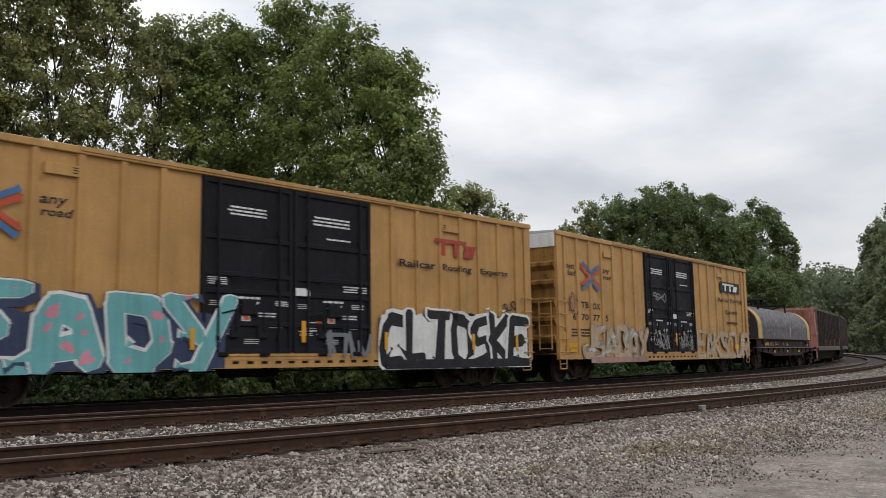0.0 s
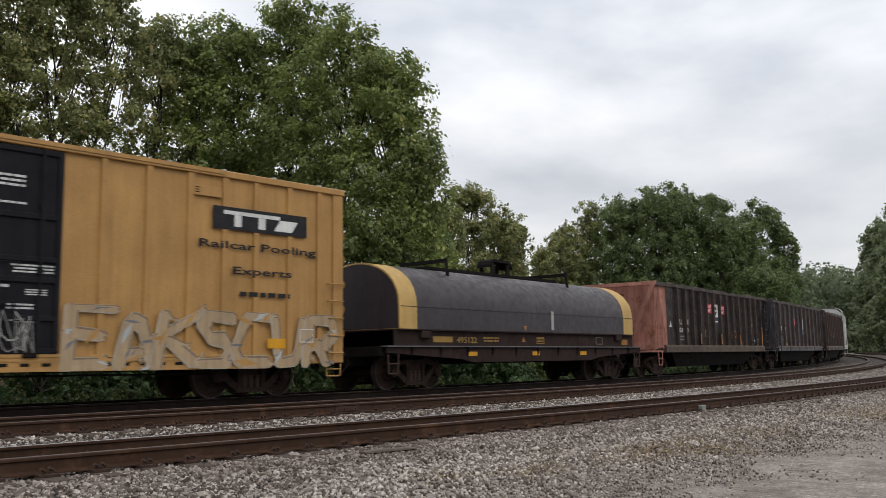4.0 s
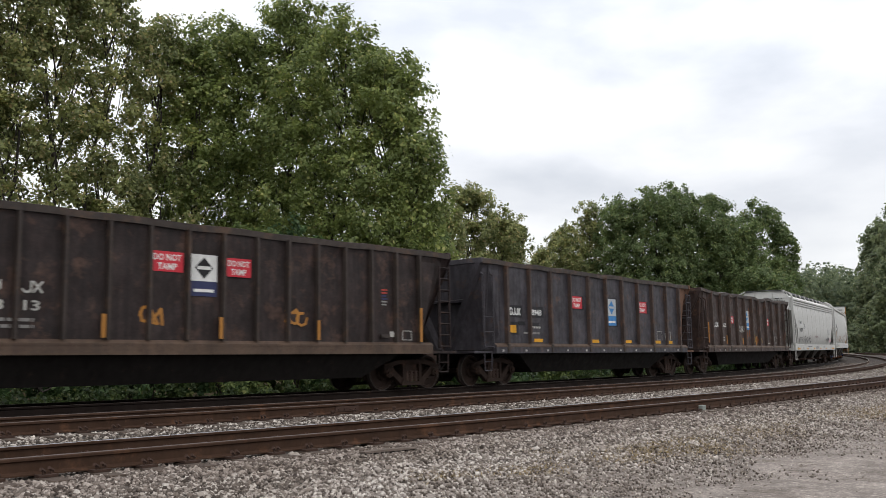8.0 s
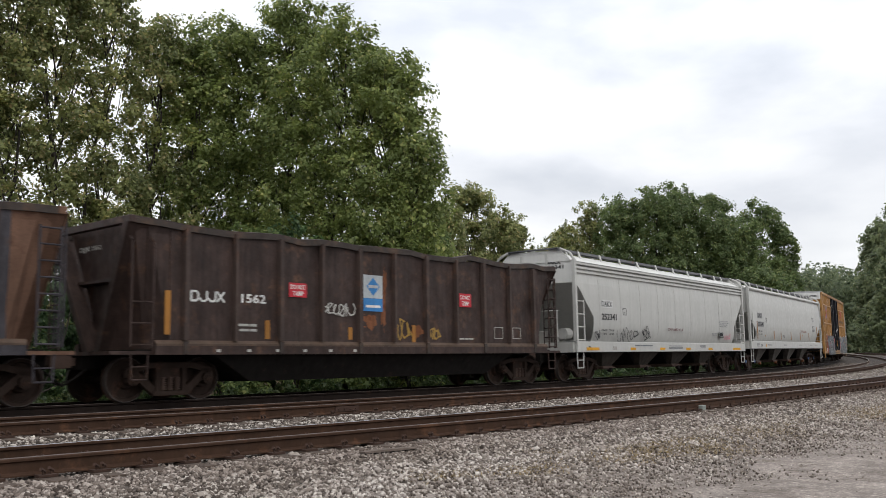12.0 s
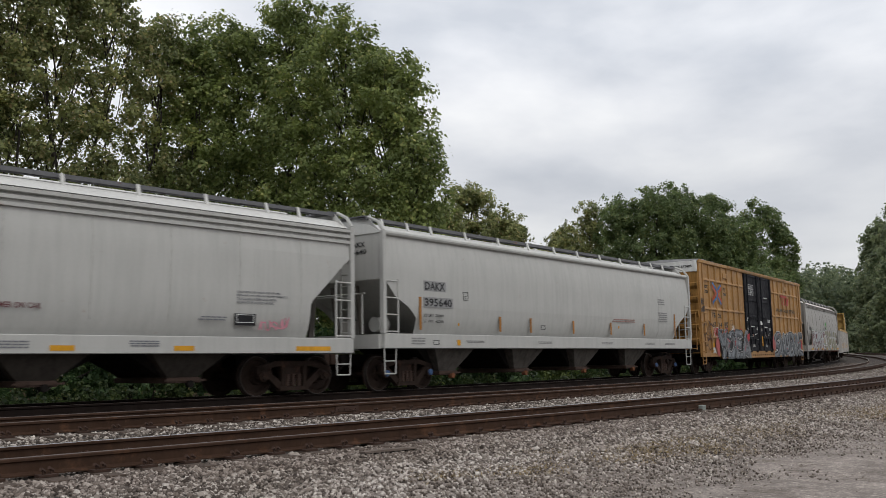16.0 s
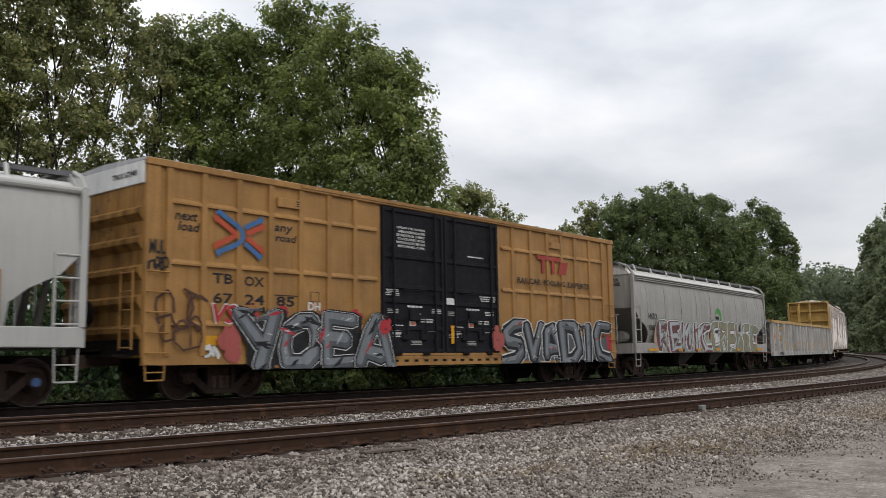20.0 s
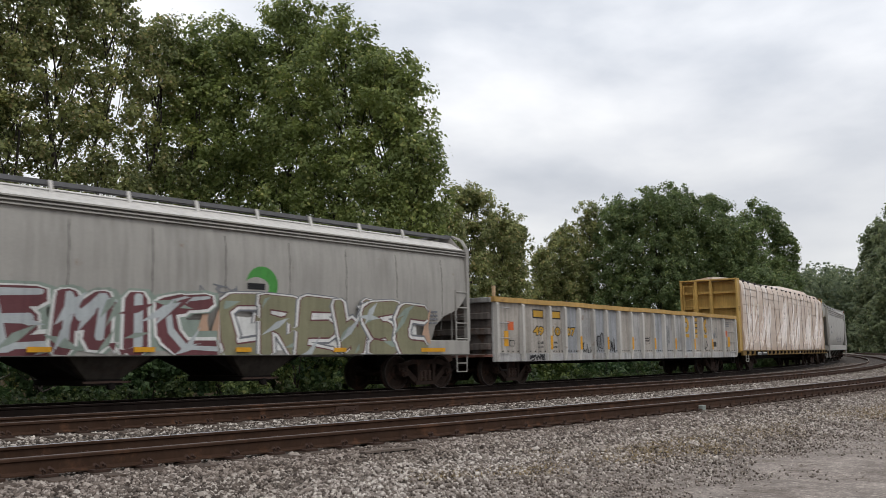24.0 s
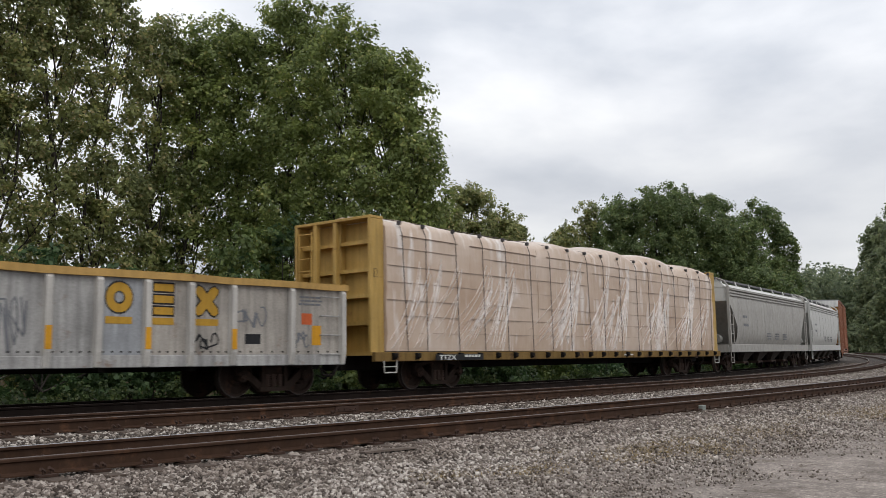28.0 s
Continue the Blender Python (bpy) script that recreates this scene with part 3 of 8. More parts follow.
def build_track(name, off, label, s0, s1, tie_s0, tie_s1, sides):
    top = new(name)
    tagged(top, label, "railway track", kind="structure")
    ss = np.arange(s0, s1 + 0.1, 1.5)
    for w0 in (0.7535, -0.7535):
        rail = part("rail", swept(ss, off, w0, RAIL), M["rail_dark" if name == "track_train" else "rail_rust"], top)
        part("running_surface", swept(ss, off, w0, [(-0.031, -0.0015), (0.031, -0.0015), (0.028, 0.003), (-0.028, 0.003)]), M["rail_top" if name == "track_near" and w0 < 0 else "rail_dull"], rail, "worn shiny steel running surface")
    rng = random.Random(len(name))
    tie = box(-0.11, 0.11, -1.3, 1.3, -0.18, 0.0, 0.008)
    tie_me = bpy.data.meshes.new("tie")
    tie.to_mesh(tie_me)
    tie.free()
    tie_me.materials.append(M["tie"])
    pl = bmesh.new()
    add_box(pl, -0.10, 0.10, -0.19, 0.19, -0.006, 0.020)
    for dx, dy in ((-0.055, 0.10), (0.055, -0.10), (0.05, 0.15), (-0.05, -0.15)):
        add_tube(pl, (dx, dy, 0.0), (dx, dy, 0.05), 0.011, None, 5, False)
        add_tube(pl, (dx - 0.032, dy * 1.15, 0.080), (dx + 0.034, dy * 0.85, 0.046), 0.021, 0.016, 5)
    pl_me = bpy.data.meshes.new("tie_plate")
    pl.to_mesh(pl_me)
    pl.free()
    pl_me.materials.append(M["plate"])
    for s in tie_places(name, -20.0, tie_s1):
        s = float(s)
        wc, zc = off(s)
        _, _, a = line(s)
        turn = Matrix.Rotation(math.pi / 2 - a + rng.uniform(-0.02, 0.02), 4, "Z") @ Matrix.Rotation(-CANT, 4, "X")
        o = new("tie", tie_me)
        o.parent = top
        o.matrix_local = Matrix.Translation(on_track(s, wc + rng.uniform(-0.04, 0.04), zc - 0.206)) @ turn
        for w0 in sides:
            o = new("tie_plate", pl_me)
            o.parent = top
            o.matrix_local = Matrix.Translation(on_track(s, wc + w0, zc - 0.196)) @ turn
    return top


build_track("track_near", off_near, "rusty unused-looking siding track with shiny worn rail heads", -60, 140, -18, 60, (0.7535, -0.7535))
build_track("track_middle", off_middle, "middle railway track with rusty rails on grey ballast", -60, 220, -18, 60, (0.7535,))
build_track("track_train", off_train, "railway track under the freight train", -60, 260, -20, 75, ())


def place_at(s, w, lift):
    x, y, a = line(s)
    return Matrix.Translation((x + math.cos(a) * w, y - math.sin(a) * w, float(ground_z(w)) + lift)) @ Matrix.Rotation(math.pi / 2 - a, 4, "Z")


def track_clutter():
    bm = bmesh.new()
    add_loft(bm, [[(x, -0.07 + d, 0), (x, 0.06 + d, 0), (x, 0.055 + d, t), (x, -0.065 + d, t)] for x, d, t in ((-0.45, 0.0, 0.018), (-0.2, 0.01, 0.026), (0.1, -0.01, 0.026), (0.46, 0.02, 0.012))])
    ob = part("board", fixed(bm), M["board"])
    ob.matrix_world = place_at(-11.75, 9.62, 0.05) @ Matrix.Rotation(radians(-4), 4, "Z")
    tagged(ob, "splintered grey board lying on the ballast", "board")
    bm = box(-0.09, 0.09, -0.05, 0.05, 0.0, 0.12, 0.012)
    ob = part("bond_box", bm, M["pale_box"])
    ob.matrix_world = place_at(-1.85, 9.02, 0.03)
    tagged(ob, "small pale box fixed against the rail", "rail fitting")
    bm = box(-0.3, 0.3, -0.012, 0.012, 0.0, 0.10, 0.005)
    for k in range(4):
        add_tube(bm, (-0.22 + k * 0.147, -0.03, 0.05), (-0.22 + k * 0.147, 0.0, 0.05), 0.018, None, 6)
    ob = part("joint_bar", fixed(bm), M["plate"])
    x, y, z = on_track(-8.3, 4.05 + 0.7535 + 0.03, -0.05 - 0.15)
    ob.matrix_world = Matrix.Translation((x, y, z)) @ Matrix.Rotation(math.pi / 2 - line(-8.3)[2], 4, "Z")
    tagged(ob, "grey bolted joint bar on the rail web", "rail fitting")


track_clutter()


def straw_patches():
    """Low dry grass on the edge of the packed ground."""
    rng = np.random.default_rng(17)
    centres = [(-6.5, 10.85, 0.9), (-9.0, 11.4, 0.8), (-5.0, 10.6, 0.7), (-8.0, 11.1, 0.7), (-3.0, 10.7, 1.0), (1.5, 11.6, 1.2), (-12.2, 11.0, 0.5), (-11.0, 11.3, 0.5), (4.5, 11.8, 1.4), (-10.0, 10.7, 0.5), (-7.2, 11.7, 0.8), (-4.4, 11.3, 0.9), (0.5, 10.9, 1.1), (3.0, 11.2, 1.0), (7.5, 11.3, 1.6)]
    vs = []
    for cs, cw, r in centres:
        m = int(800 * r)
        s = cs + rng.normal(0, 0.7 * r, m)
        w = cw + rng.normal(0, 0.36 * r, m)
        x, y, a = line(s)
        px, py, pz = x + np.cos(a) * w, y - np.sin(a) * w, ground_z(w) + 0.015
        h, ang, lean = rng.uniform(0.012, 0.035, m), rng.uniform(0, 6.28, m), rng.uniform(0.03, 0.10, m)
        dx, dy = np.cos(ang), np.sin(ang)
        vs.append(np.stack([np.stack([px - dy * 0.010, py + dx * 0.010, pz], 1), np.stack([px + dy * 0.010, py - dx * 0.010, pz], 1), np.stack([px + dx * lean, py + dy * lean, pz + h], 1)], 1).reshape(-1, 3))
    v = np.concatenate(vs)
    ob = new("dry_grass", raw_mesh("dry_grass", v, np.arange(len(v)).reshape(-1, 3), M["straw"], 3))
    tagged(ob, "short straw-coloured grass among the gravel", "grass", kind="stuff")


straw_patches()


# ---- trees ----
def leaf_arrays(n, lobes, size, rng, fill=0.5, up=0.35, tuft=26, wide=2.2, broad=0.72, loose=0.42):
    """Folded leaf blades scattered through and over a set of lobes (centre, radii)."""
    vol = np.array([l[1][0] * l[1][1] * l[1][2] for l in lobes]) ** 0.7
    k = rng.choice(len(lobes), n, p=vol / vol.sum())
    c, r = np.array([l[0] for l in lobes])[k], np.array([l[1] for l in lobes])[k]
    # leaves sit in tufts at the twig ends, the tufts in the lobes
    m = max(1, n // tuft)
    dt = rng.normal(size=(m, 3))
    dt /= np.linalg.norm(dt, axis=1)[:, None]
    rad = np.where(rng.random(m) < fill, rng.random(m) ** 0.4, 1 + rng.normal(0, 0.06, m))
    pt = c[:m] + dt * r[:m] * rad[:, None]
    j = rng.integers(0, m, n)
    off = rng.normal(size=(n, 3))
    off *= (np.minimum(1.0, 1.5 / np.linalg.norm(off, axis=1)) * rng.random(n) ** 0.4)[:, None]
    p = pt[j] + off * (size * wide) * rng.uniform(0.6, 1.1, m)[j][:, None]
    d = dt[j] * 0.8 + off * 0.35
    nrm = d * 0.7 + rng.normal(0, loose, (n, 3)) + np.array([0, 0, up])
    nrm /= np.linalg.norm(nrm, axis=1)[:, None]
    t = np.cross(nrm, rng.normal(size=(n, 3)))
    t /= np.linalg.norm(t, axis=1)[:, None]
    b = np.cross(nrm, t)
    sz = (size * rng.uniform(0.6, 1.4, n))[:, None]
    v = np.stack([p - t * sz, p + b * sz * broad + nrm * sz * 0.15, p + t * sz, p - b * sz * broad + nrm * sz * 0.15], 1)
    return v.reshape(-1, 3), np.arange(4 * n).reshape(n, 4)


def limb(bm, p0, p1, r0, r1, rng, n=6, parts_=4):
    p0, p1 = Vector(p0), Vector(p1)
    prev, pr = p0, r0
    for i in range(1, parts_ + 1):
        f = i / parts_
        q = p0.lerp(p1, f) + Vector([rng.uniform(-1, 1) * 0.05 * (p1 - p0).length * (1 - f * 0.5) for _ in range(3)])
        r = r0 + (r1 - r0) * f
        add_tube(bm, prev, q, pr, r, n, False)
        prev, pr = q, r


def tree(name, label, base, height, spread, low, leaves, size, mat, seed, clumps=40, clump=0.24, gap=1.0, lean=(0, 0), shape=1.0, category="tree", squash=0.8, wide=2.2, bough=2, hole=None):
    """A trunk with limbs, and a crown of many leaf clumps with gaps between them."""
    rng, r2 = random.Random(seed), np.random.default_rng(seed)
    top = new(name)
    top.location = base
    tagged(top, label, category)
    bm = bmesh.new()
    lobes = []
    limb(bm, (0, 0, -0.3), (lean[0], lean[1], height * 0.9), height * 0.006 + 0.02, 0.012, rng, 8, 7)
    for i in range(clumps):
        f = (i + 0.5) / clumps
        h = low + (1 - low) * f ** 0.85
        if hole and hole[0] < h < hole[1] and rng.random() < 0.2:
            continue
        prof = math.sin(math.pi * min(1.0, max(0.0, (h - low * 0.75) / (1.05 - low * 0.75))) ** shape) ** 0.6
        ang = i * 2.399 + rng.uniform(-0.5, 0.5)
        rad = spread * prof * rng.uniform(0.45, 1.0) * gap
        rr = spread * clump * rng.uniform(0.7, 1.35)
        c = (lean[0] * h + rad * math.cos(ang), lean[1] * h + rad * math.sin(ang), (height - spread * clump * squash) * h * rng.uniform(0.96, 1.02))
        lobes.append((c, (rr * rng.uniform(0.9, 1.3), rr * rng.uniform(0.9, 1.3), rr * squash * rng.uniform(0.8, 1.1))))
        z0 = max(0.12, h - 0.16 - 0.1 * rng.random())
        if i % bough == 0:
            limb(bm, (lean[0] * z0, lean[1] * z0, height * z0), c, 0.010 + height * 0.0016, 0.006, rng, 5, 3)
    part("trunk", bm, M["bark"], top, "grey-brown trunk and limbs")
    v, f = leaf_arrays(leaves, lobes, size, r2, 0.32, 0.45, 42, wide, 0.72)
    crown = new("crown", raw_mesh("crown", v, f, mat))
    crown.parent = top
    return top


def bush(label, base, spread, height, leaves, size, mat, seed, category="bush", name="bush"):
    rng, r2 = random.Random(seed), np.random.default_rng(seed)
    top = new(name)
    top.location = base
    tagged(top, label, category)
    lobes = []
    for i in range(14):
        a, d = rng.uniform(0, math.tau), spread * math.sqrt(rng.random()) * 0.8
        h = height * rng.uniform(0.15, 0.85) * (1 - 0.35 * d / spread)
        rr = spread * rng.uniform(0.22, 0.42)
        lobes.append(((d * math.cos(a), d * math.sin(a), h), (rr, rr, rr * 0.8)))
    bm = bmesh.new()
    c = lobes[0][0]
    limb(bm, (0, 0, -0.2), c, 0.04, 0.012, rng, 5, 4)
    for i in range(1, 6):
        limb(bm, (c[0] * 0.3, c[1] * 0.3, c[2] * 0.3), lobes[i][0], 0.03, 0.010, rng, 5, 3)
    part("stem", bm, M["bark"], top)
    v, f = leaf_arrays(leaves, lobes, size, r2, 0.45)
    o = new("foliage", raw_mesh("foliage", v, f, mat))
    o.parent = top
    return top


def spot(px, depth):
    """Ground place at a bearing (tangent to the view axis) and a depth."""
    return px * depth, depth


def build_trees():
    big = "tall broadleaf tree with a dense green crown behind the tracks"
    thin = "tall thin-crowned tree with sky showing between yellowing leaves"
    # bearing, depth, height, spread, dense or thin
    rows = [(-0.113, 37, 15.3, 4.1, 1), (-0.066, 36, 13.4, 2.9, 1), (-0.038, 35, 10.2, 2.0, 1), (-0.172, 39, 16.7, 2.6, 1), (-0.232, 40, 16.2, 3.5, 1), (-0.279, 38, 15.0, 2.7, 1),
            (-0.324, 37, 15.1, 2.2, 0), (-0.383, 35, 15.9, 2.5, 0), (-0.439, 34, 15.9, 2.6, 0), (-0.489, 33, 15.2, 2.5, 0), (-0.548, 32, 14.6, 2.5, 0)]
    for k, (b, d, h, sp, dense) in enumerate(rows):
        x, y = spot(b, d)
        n = int((760 if dense else 570) * sp * h)
        tree("tree", big if dense else thin, (x, y, -1.5), h + 1.5, sp, 0.06, n, 0.078 if dense else 0.078, M["leaf_tree" if dense else "leaf_tall"], 40 + k, 110 if dense else 230, 0.22 if dense else 0.14, 0.95 if dense else 1.05, shape=0.62, wide=4.0 if dense else 4.0, bough=2 if dense else 6, hole=None if dense else (0.30, 0.82))
    mid_label = "mid-sized broadleaf tree with a ragged crown"
    rows = [(0.029, 62, 12.2, 2.1), (0.063, 64, 11.0, 2.0), (0.080, 66, 10.4, 1.4), (0.004, 58, 10.7, 1.7), (-0.018, 52, 7.9, 2.0),
            (0.135, 85, 12.9, 2.6), (0.163, 88, 15.0, 1.8), (0.113, 84, 10.5, 2.0), (0.194, 84, 15.2, 3.0), (0.238, 82, 16.2, 3.8), (0.269, 84, 16.2, 3.3), (0.309, 84, 14.2, 3.3), (0.332, 85, 13.2, 2.7), (0.350, 78, 8.6, 2.6), (0.367, 76, 7.5, 2.1)]
    for k, (b, d, h, sp) in enumerate(rows):
        x, y = spot(b, d)
        tree("tree", mid_label, (x, y, -1.5), h + 1.5, sp, 0.05, int(760 * sp * h), 0.105, M["leaf_tall" if k in (0, 1, 2, 3, 5, 6, 7) else "leaf_far"], 60 + k, 70, 0.38, 0.80, shape=0.7, wide=3.2)
    for k, (b, d, h, sp) in enumerate([(0.302, 95, 17.4, 2.4), (0.353, 95, 16.6, 3.2), (0.379, 95, 13.9, 1.8)]):
        x, y = spot(b, d)
        tree("tree", "open-crowned tree with sky between its boughs", (x, y, -1.5), h + 1.5, sp, 0.32, int(330 * sp * h), 0.12, M["leaf_far"], 80 + k, 60, 0.19, 1.0, wide=3.8, bough=3)
    for k, (b, d, h, sp) in enumerate([(0.489, 165, 24.5, 5.2), (0.512, 155, 26.5, 6.0), (0.478, 195, 21.0, 5.2), (0.488, 155, 10.0, 4.5), (0.505, 150, 14.0, 5.0), (0.468, 215, 15.0, 5.5)]):
        x, y = spot(b, d)
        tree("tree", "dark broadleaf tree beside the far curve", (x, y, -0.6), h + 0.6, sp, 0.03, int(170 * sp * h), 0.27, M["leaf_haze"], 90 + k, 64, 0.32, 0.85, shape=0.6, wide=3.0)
    rng = random.Random(8)
    s = -26.0
    while s < 78:
        w = -6.6 - rng.uniform(0, 2.4)
        x, y, _ = on_track(s, w, 0)
        hh = rng.uniform(5.4, 7.4) if s < -3 else rng.uniform(7.4, 9.6) if s < 4 else rng.uniform(3.2, 4.8)
        n = 5000 if s < 4 else 5000 if s < 20 else 2600
        bush("green vine-covered bush at the foot of the trees", (x, y, -1.4), 2.4, hh, n, 0.085 if s < 10 else 0.11, M["leaf_vine" if rng.random() < 0.62 else "leaf_bush"], int(900 + s * 10))
        s += rng.uniform(2.0, 2.7) if s < 20 else rng.uniform(2.8, 3.8)
    # a second row closes the foot of the wood
    s = -30.0
    while s < 66:
        x, y, _ = on_track(s, -10.6 - rng.uniform(0, 1.6), 0)
        bush("dark undergrowth behind the vine-covered bushes", (x, y, -1.6), 2.6, rng.uniform(3.4, 4.6), 1200, 0.16, M["leaf_vine"], int(6000 + s * 10), "undergrowth")
        s += rng.uniform(3.0, 3.8)
    s = -24.0
    while s < 40:
        x, y, _ = on_track(s, -4.4 - rng.uniform(0, 1.0), 0)
        bush("low weeds beside the track", (x, y, -0.9), 1.0, rng.uniform(0.7, 1.3), 900, 0.055, M["leaf_weed"], int(3000 + s * 10), "weeds", "weed_clump")
        s += rng.uniform(1.1, 1.9)


build_trees()


def build_far_wood():
    """The wooded ridge beyond the curve, one mass of leaf clumps."""
    rng, r2 = random.Random(5), np.random.default_rng(5)
    lobes = []
    for i in range(300):
        b = rng.uniform(0.35, 0.48) if i % 5 else rng.uniform(-0.15, 0.62)
        d = rng.uniform(190, 300)
        h = (0.090 + 0.012 * math.sin(b * 23) + 0.008 * math.sin(b * 61)) * d * rng.uniform(0.25, 1.0)
        rr = rng.uniform(4, 6)
        lobes.append(((b * d, d, h - rr * 0.6), (rr, rr, rr * 0.8)))
    v, f = leaf_arrays(90000, lobes, 0.40, r2, 0.2, 0.35, 10, 2.2)
    tagged(new("far_wood", raw_mesh("far_wood", v, f, M["wood_far"])), "wooded hillside in the distance, with haze in its leaf colour", "wood", kind="stuff")


build_far_wood()


# ---- freight cars: x runs along the car, the near side is at -y, z is over the rails ----
CARS, WHEELS = [], []


def car(name, label, q, half, category):
    top = new(name)
    tagged(top, label, category, group="cars of the freight train")
    CARS.append((top, q, half))
    return top


def shared(name, bm, mat):
    me = bpy.data.meshes.new(name)
    bm.to_mesh(me)
    bm.free()
    me.materials.append(mat)
    return me


def put(name, me, parent, m=None, label=""):
    o = new(name, me)
    o.parent = parent
    if m is not None:
        o.matrix_local = m
    if label:
        tagged(o, label=label)
    return o


def wheel_mesh():
    bm = bmesh.new()
    prof = [(0.0, 0.10), (-0.09, 0.10), (-0.09, 0.17), (-0.02, 0.20), (0.0, 0.36), (-0.055, 0.385), (-0.055, 0.452), (0.045, 0.457), (0.055, 0.482), (0.085, 0.48), (0.085, 0.385), (0.03, 0.36), (0.02, 0.20), (0.05, 0.17), (0.05, 0.10)]
    n = 28
    rings = [[(r * math.cos(k * math.tau / n), y, r * math.sin(k * math.tau / n)) for k in range(n)] for y, r in prof]
    return fixed(add_loft(bm, rings, True, False))


def frame_mesh():
    """A cast side frame with its window, spring opening and bearing ends; the outer face is at -y."""
    bm = bmesh.new()
    y0, y1 = -0.07, 0.07
    add_prism(bm, [(-1.02, 0.56), (-0.5, 0.68), (0.5, 0.68), (1.02, 0.56), (1.02, 0.68), (0.5, 0.80), (-0.5, 0.80), (-1.02, 0.68)], y0, y1)
    for s in (-1, 1):
        add_prism(bm, [(s * 0.74, 0.60), (s * 0.86, 0.50), (s * 0.40, 0.13), (s * 0.28, 0.24)], y0, y1)
        add_prism(bm, [(s * 0.26, 0.22), (s * 0.36, 0.22), (s * 0.36, 0.72), (s * 0.26, 0.72)], y0 - 0.02, y1)
        add_tube(bm, (s * 0.889, -0.13, 0.457), (s * 0.889, 0.09, 0.457), 0.125, 0.125, 14)
        add_box(bm, s * 0.889 - 0.15, s * 0.889 + 0.15, y0, y1, 0.50, 0.66)
    add_box(bm, -0.42, 0.42, y0 - 0.03, y1, 0.12, 0.215)
    return fixed(bm)


def spring_mesh():
    bm = bmesh.new()
    for cx in (-0.17, 0.0, 0.17):
        for k in range(6):
            z = 0.235 + k * 0.045
            add_tube(bm, (cx, -0.02, z), (cx, -0.02, z + 0.028), 0.072, 0.072, 10)
        add_tube(bm, (cx, -0.02, 0.22), (cx, -0.02, 0.50), 0.05, 0.05, 8)
    return fixed(bm)


ME_WHEEL = shared("wheel", wheel_mesh(), M["steel_dark"])
ME_TREAD = shared("tread", fixed(add_loft(bmesh.new(), [[(r * math.cos(k * math.tau / 28), y, r * math.sin(k * math.tau / 28)) for k in range(28)] for y, r in ((-0.056, 0.44), (-0.056, 0.4535), (0.044, 0.4585), (0.044, 0.44))], True, False)), M["wheel_tread"])
ME_AXLE = shared("axle", fixed(add_tube(bmesh.new(), (0, -1.06, 0), (0, 1.06, 0), 0.085, 0.085, 12)), M["steel_dark"])


def cap_mesh():
    bm = add_tube(bmesh.new(), (0, -0.05, 0), (0, 0.05, 0), 0.085, 0.085, 12)
    for k in range(3):
        a = k * math.tau / 3
        add_tube(bm, (0.05 * math.cos(a), -0.07, 0.05 * math.sin(a)), (0.05 * math.cos(a), -0.03, 0.05 * math.sin(a)), 0.018, 0.018, 6)
    return fixed(bm)


ME_CAP = shared("bearing_cap", cap_mesh(), M["steel_dark"])
ME_CAP_BLUE = shared("bearing_cap_blue", cap_mesh(), M["hub_blue"])
ME_FRAME = shared("side_frame", frame_mesh(), M["steel_dark"])
ME_SPRING = shared("spring_nest", spring_mesh(), M["spring_rust"])
ME_BOLSTER = shared("bolster", fixed(add_box(bmesh.new(), -0.24, 0.24, -1.0, 1.0, 0.46, 0.70)), M["steel_dark"])


def trucks(top, half, shift=0.0, caps=ME_CAP):
    for c in (shift - half, shift + half):
        t = put("truck", ME_BOLSTER, top, Matrix.Translation((c, 0, 0)), "cast steel truck with springs")
        for s, a in ((-1, 0), (1, math.pi)):
            put("side_frame", ME_FRAME, t, Matrix.Translation((0, s * 0.985, 0)) @ Matrix.Rotation(a, 4, "Z"))
            tagged(put("spring_nest", ME_SPRING, t, Matrix.Translation((0, s * 0.985, 0)) @ Matrix.Rotation(a, 4, "Z")), kind="stuff")
        for dx in (-0.889, 0.889):
            w = put("wheelset", ME_AXLE, top, Matrix.Translation((c + dx, 0, 0.457)))
            for s, a in ((-1, 0), (1, math.pi)):
                put("wheel", ME_WHEEL, w, Matrix.Translation((0, s * 0.755, 0)) @ Matrix.Rotation(a, 4, "Z"))
                put("tread", ME_TREAD, w, Matrix.Translation((0, s * 0.755, 0)) @ Matrix.Rotation(a, 4, "Z"))
                put("bearing_cap", caps, w, Matrix.Translation((0, s * 1.10, 0)) @ Matrix.Rotation(a, 4, "Z"))
            WHEELS.append((w, (c + dx, 0, 0.457)))


def couplers(top, end):
    for s in (-1, 1):
        bm = bmesh.new()
        add_box(bm, s * (end - 0.5), s * (end + 0.35), -0.08, 0.08, 0.76, 0.92)
        add_prism(bm, [(s * (end + 0.3), 0.70), (s * (end + 0.62), 0.72), (s * (end + 0.62), 0.96), (s * (end + 0.3), 0.98)], -0.16, 0.05)
        add_prism(bm, [(s * (end + 0.45), 0.72), (s * (end + 0.68), 0.74), (s * (end + 0.68), 0.94), (s * (end + 0.45), 0.96)], 0.06, 0.15)
        part("coupler", fixed(bm), M["spring_rust"], top)
        bm = bmesh.new()
        pts = [(s * (end - 0.1), -0.32, 0.72), (s * (end + 0.2), -0.34, 0.5), (s * (end + 0.42), -0.26, 0.36), (s * (end + 0.6), -0.16, 0.46)]
        part("air_hose", fixed(add_pipe(bm, pts, 0.022)), M["under_black"], top)


# the writing and the paint on the sides
FACE = Matrix.Rotation(math.pi / 2, 4, "X")


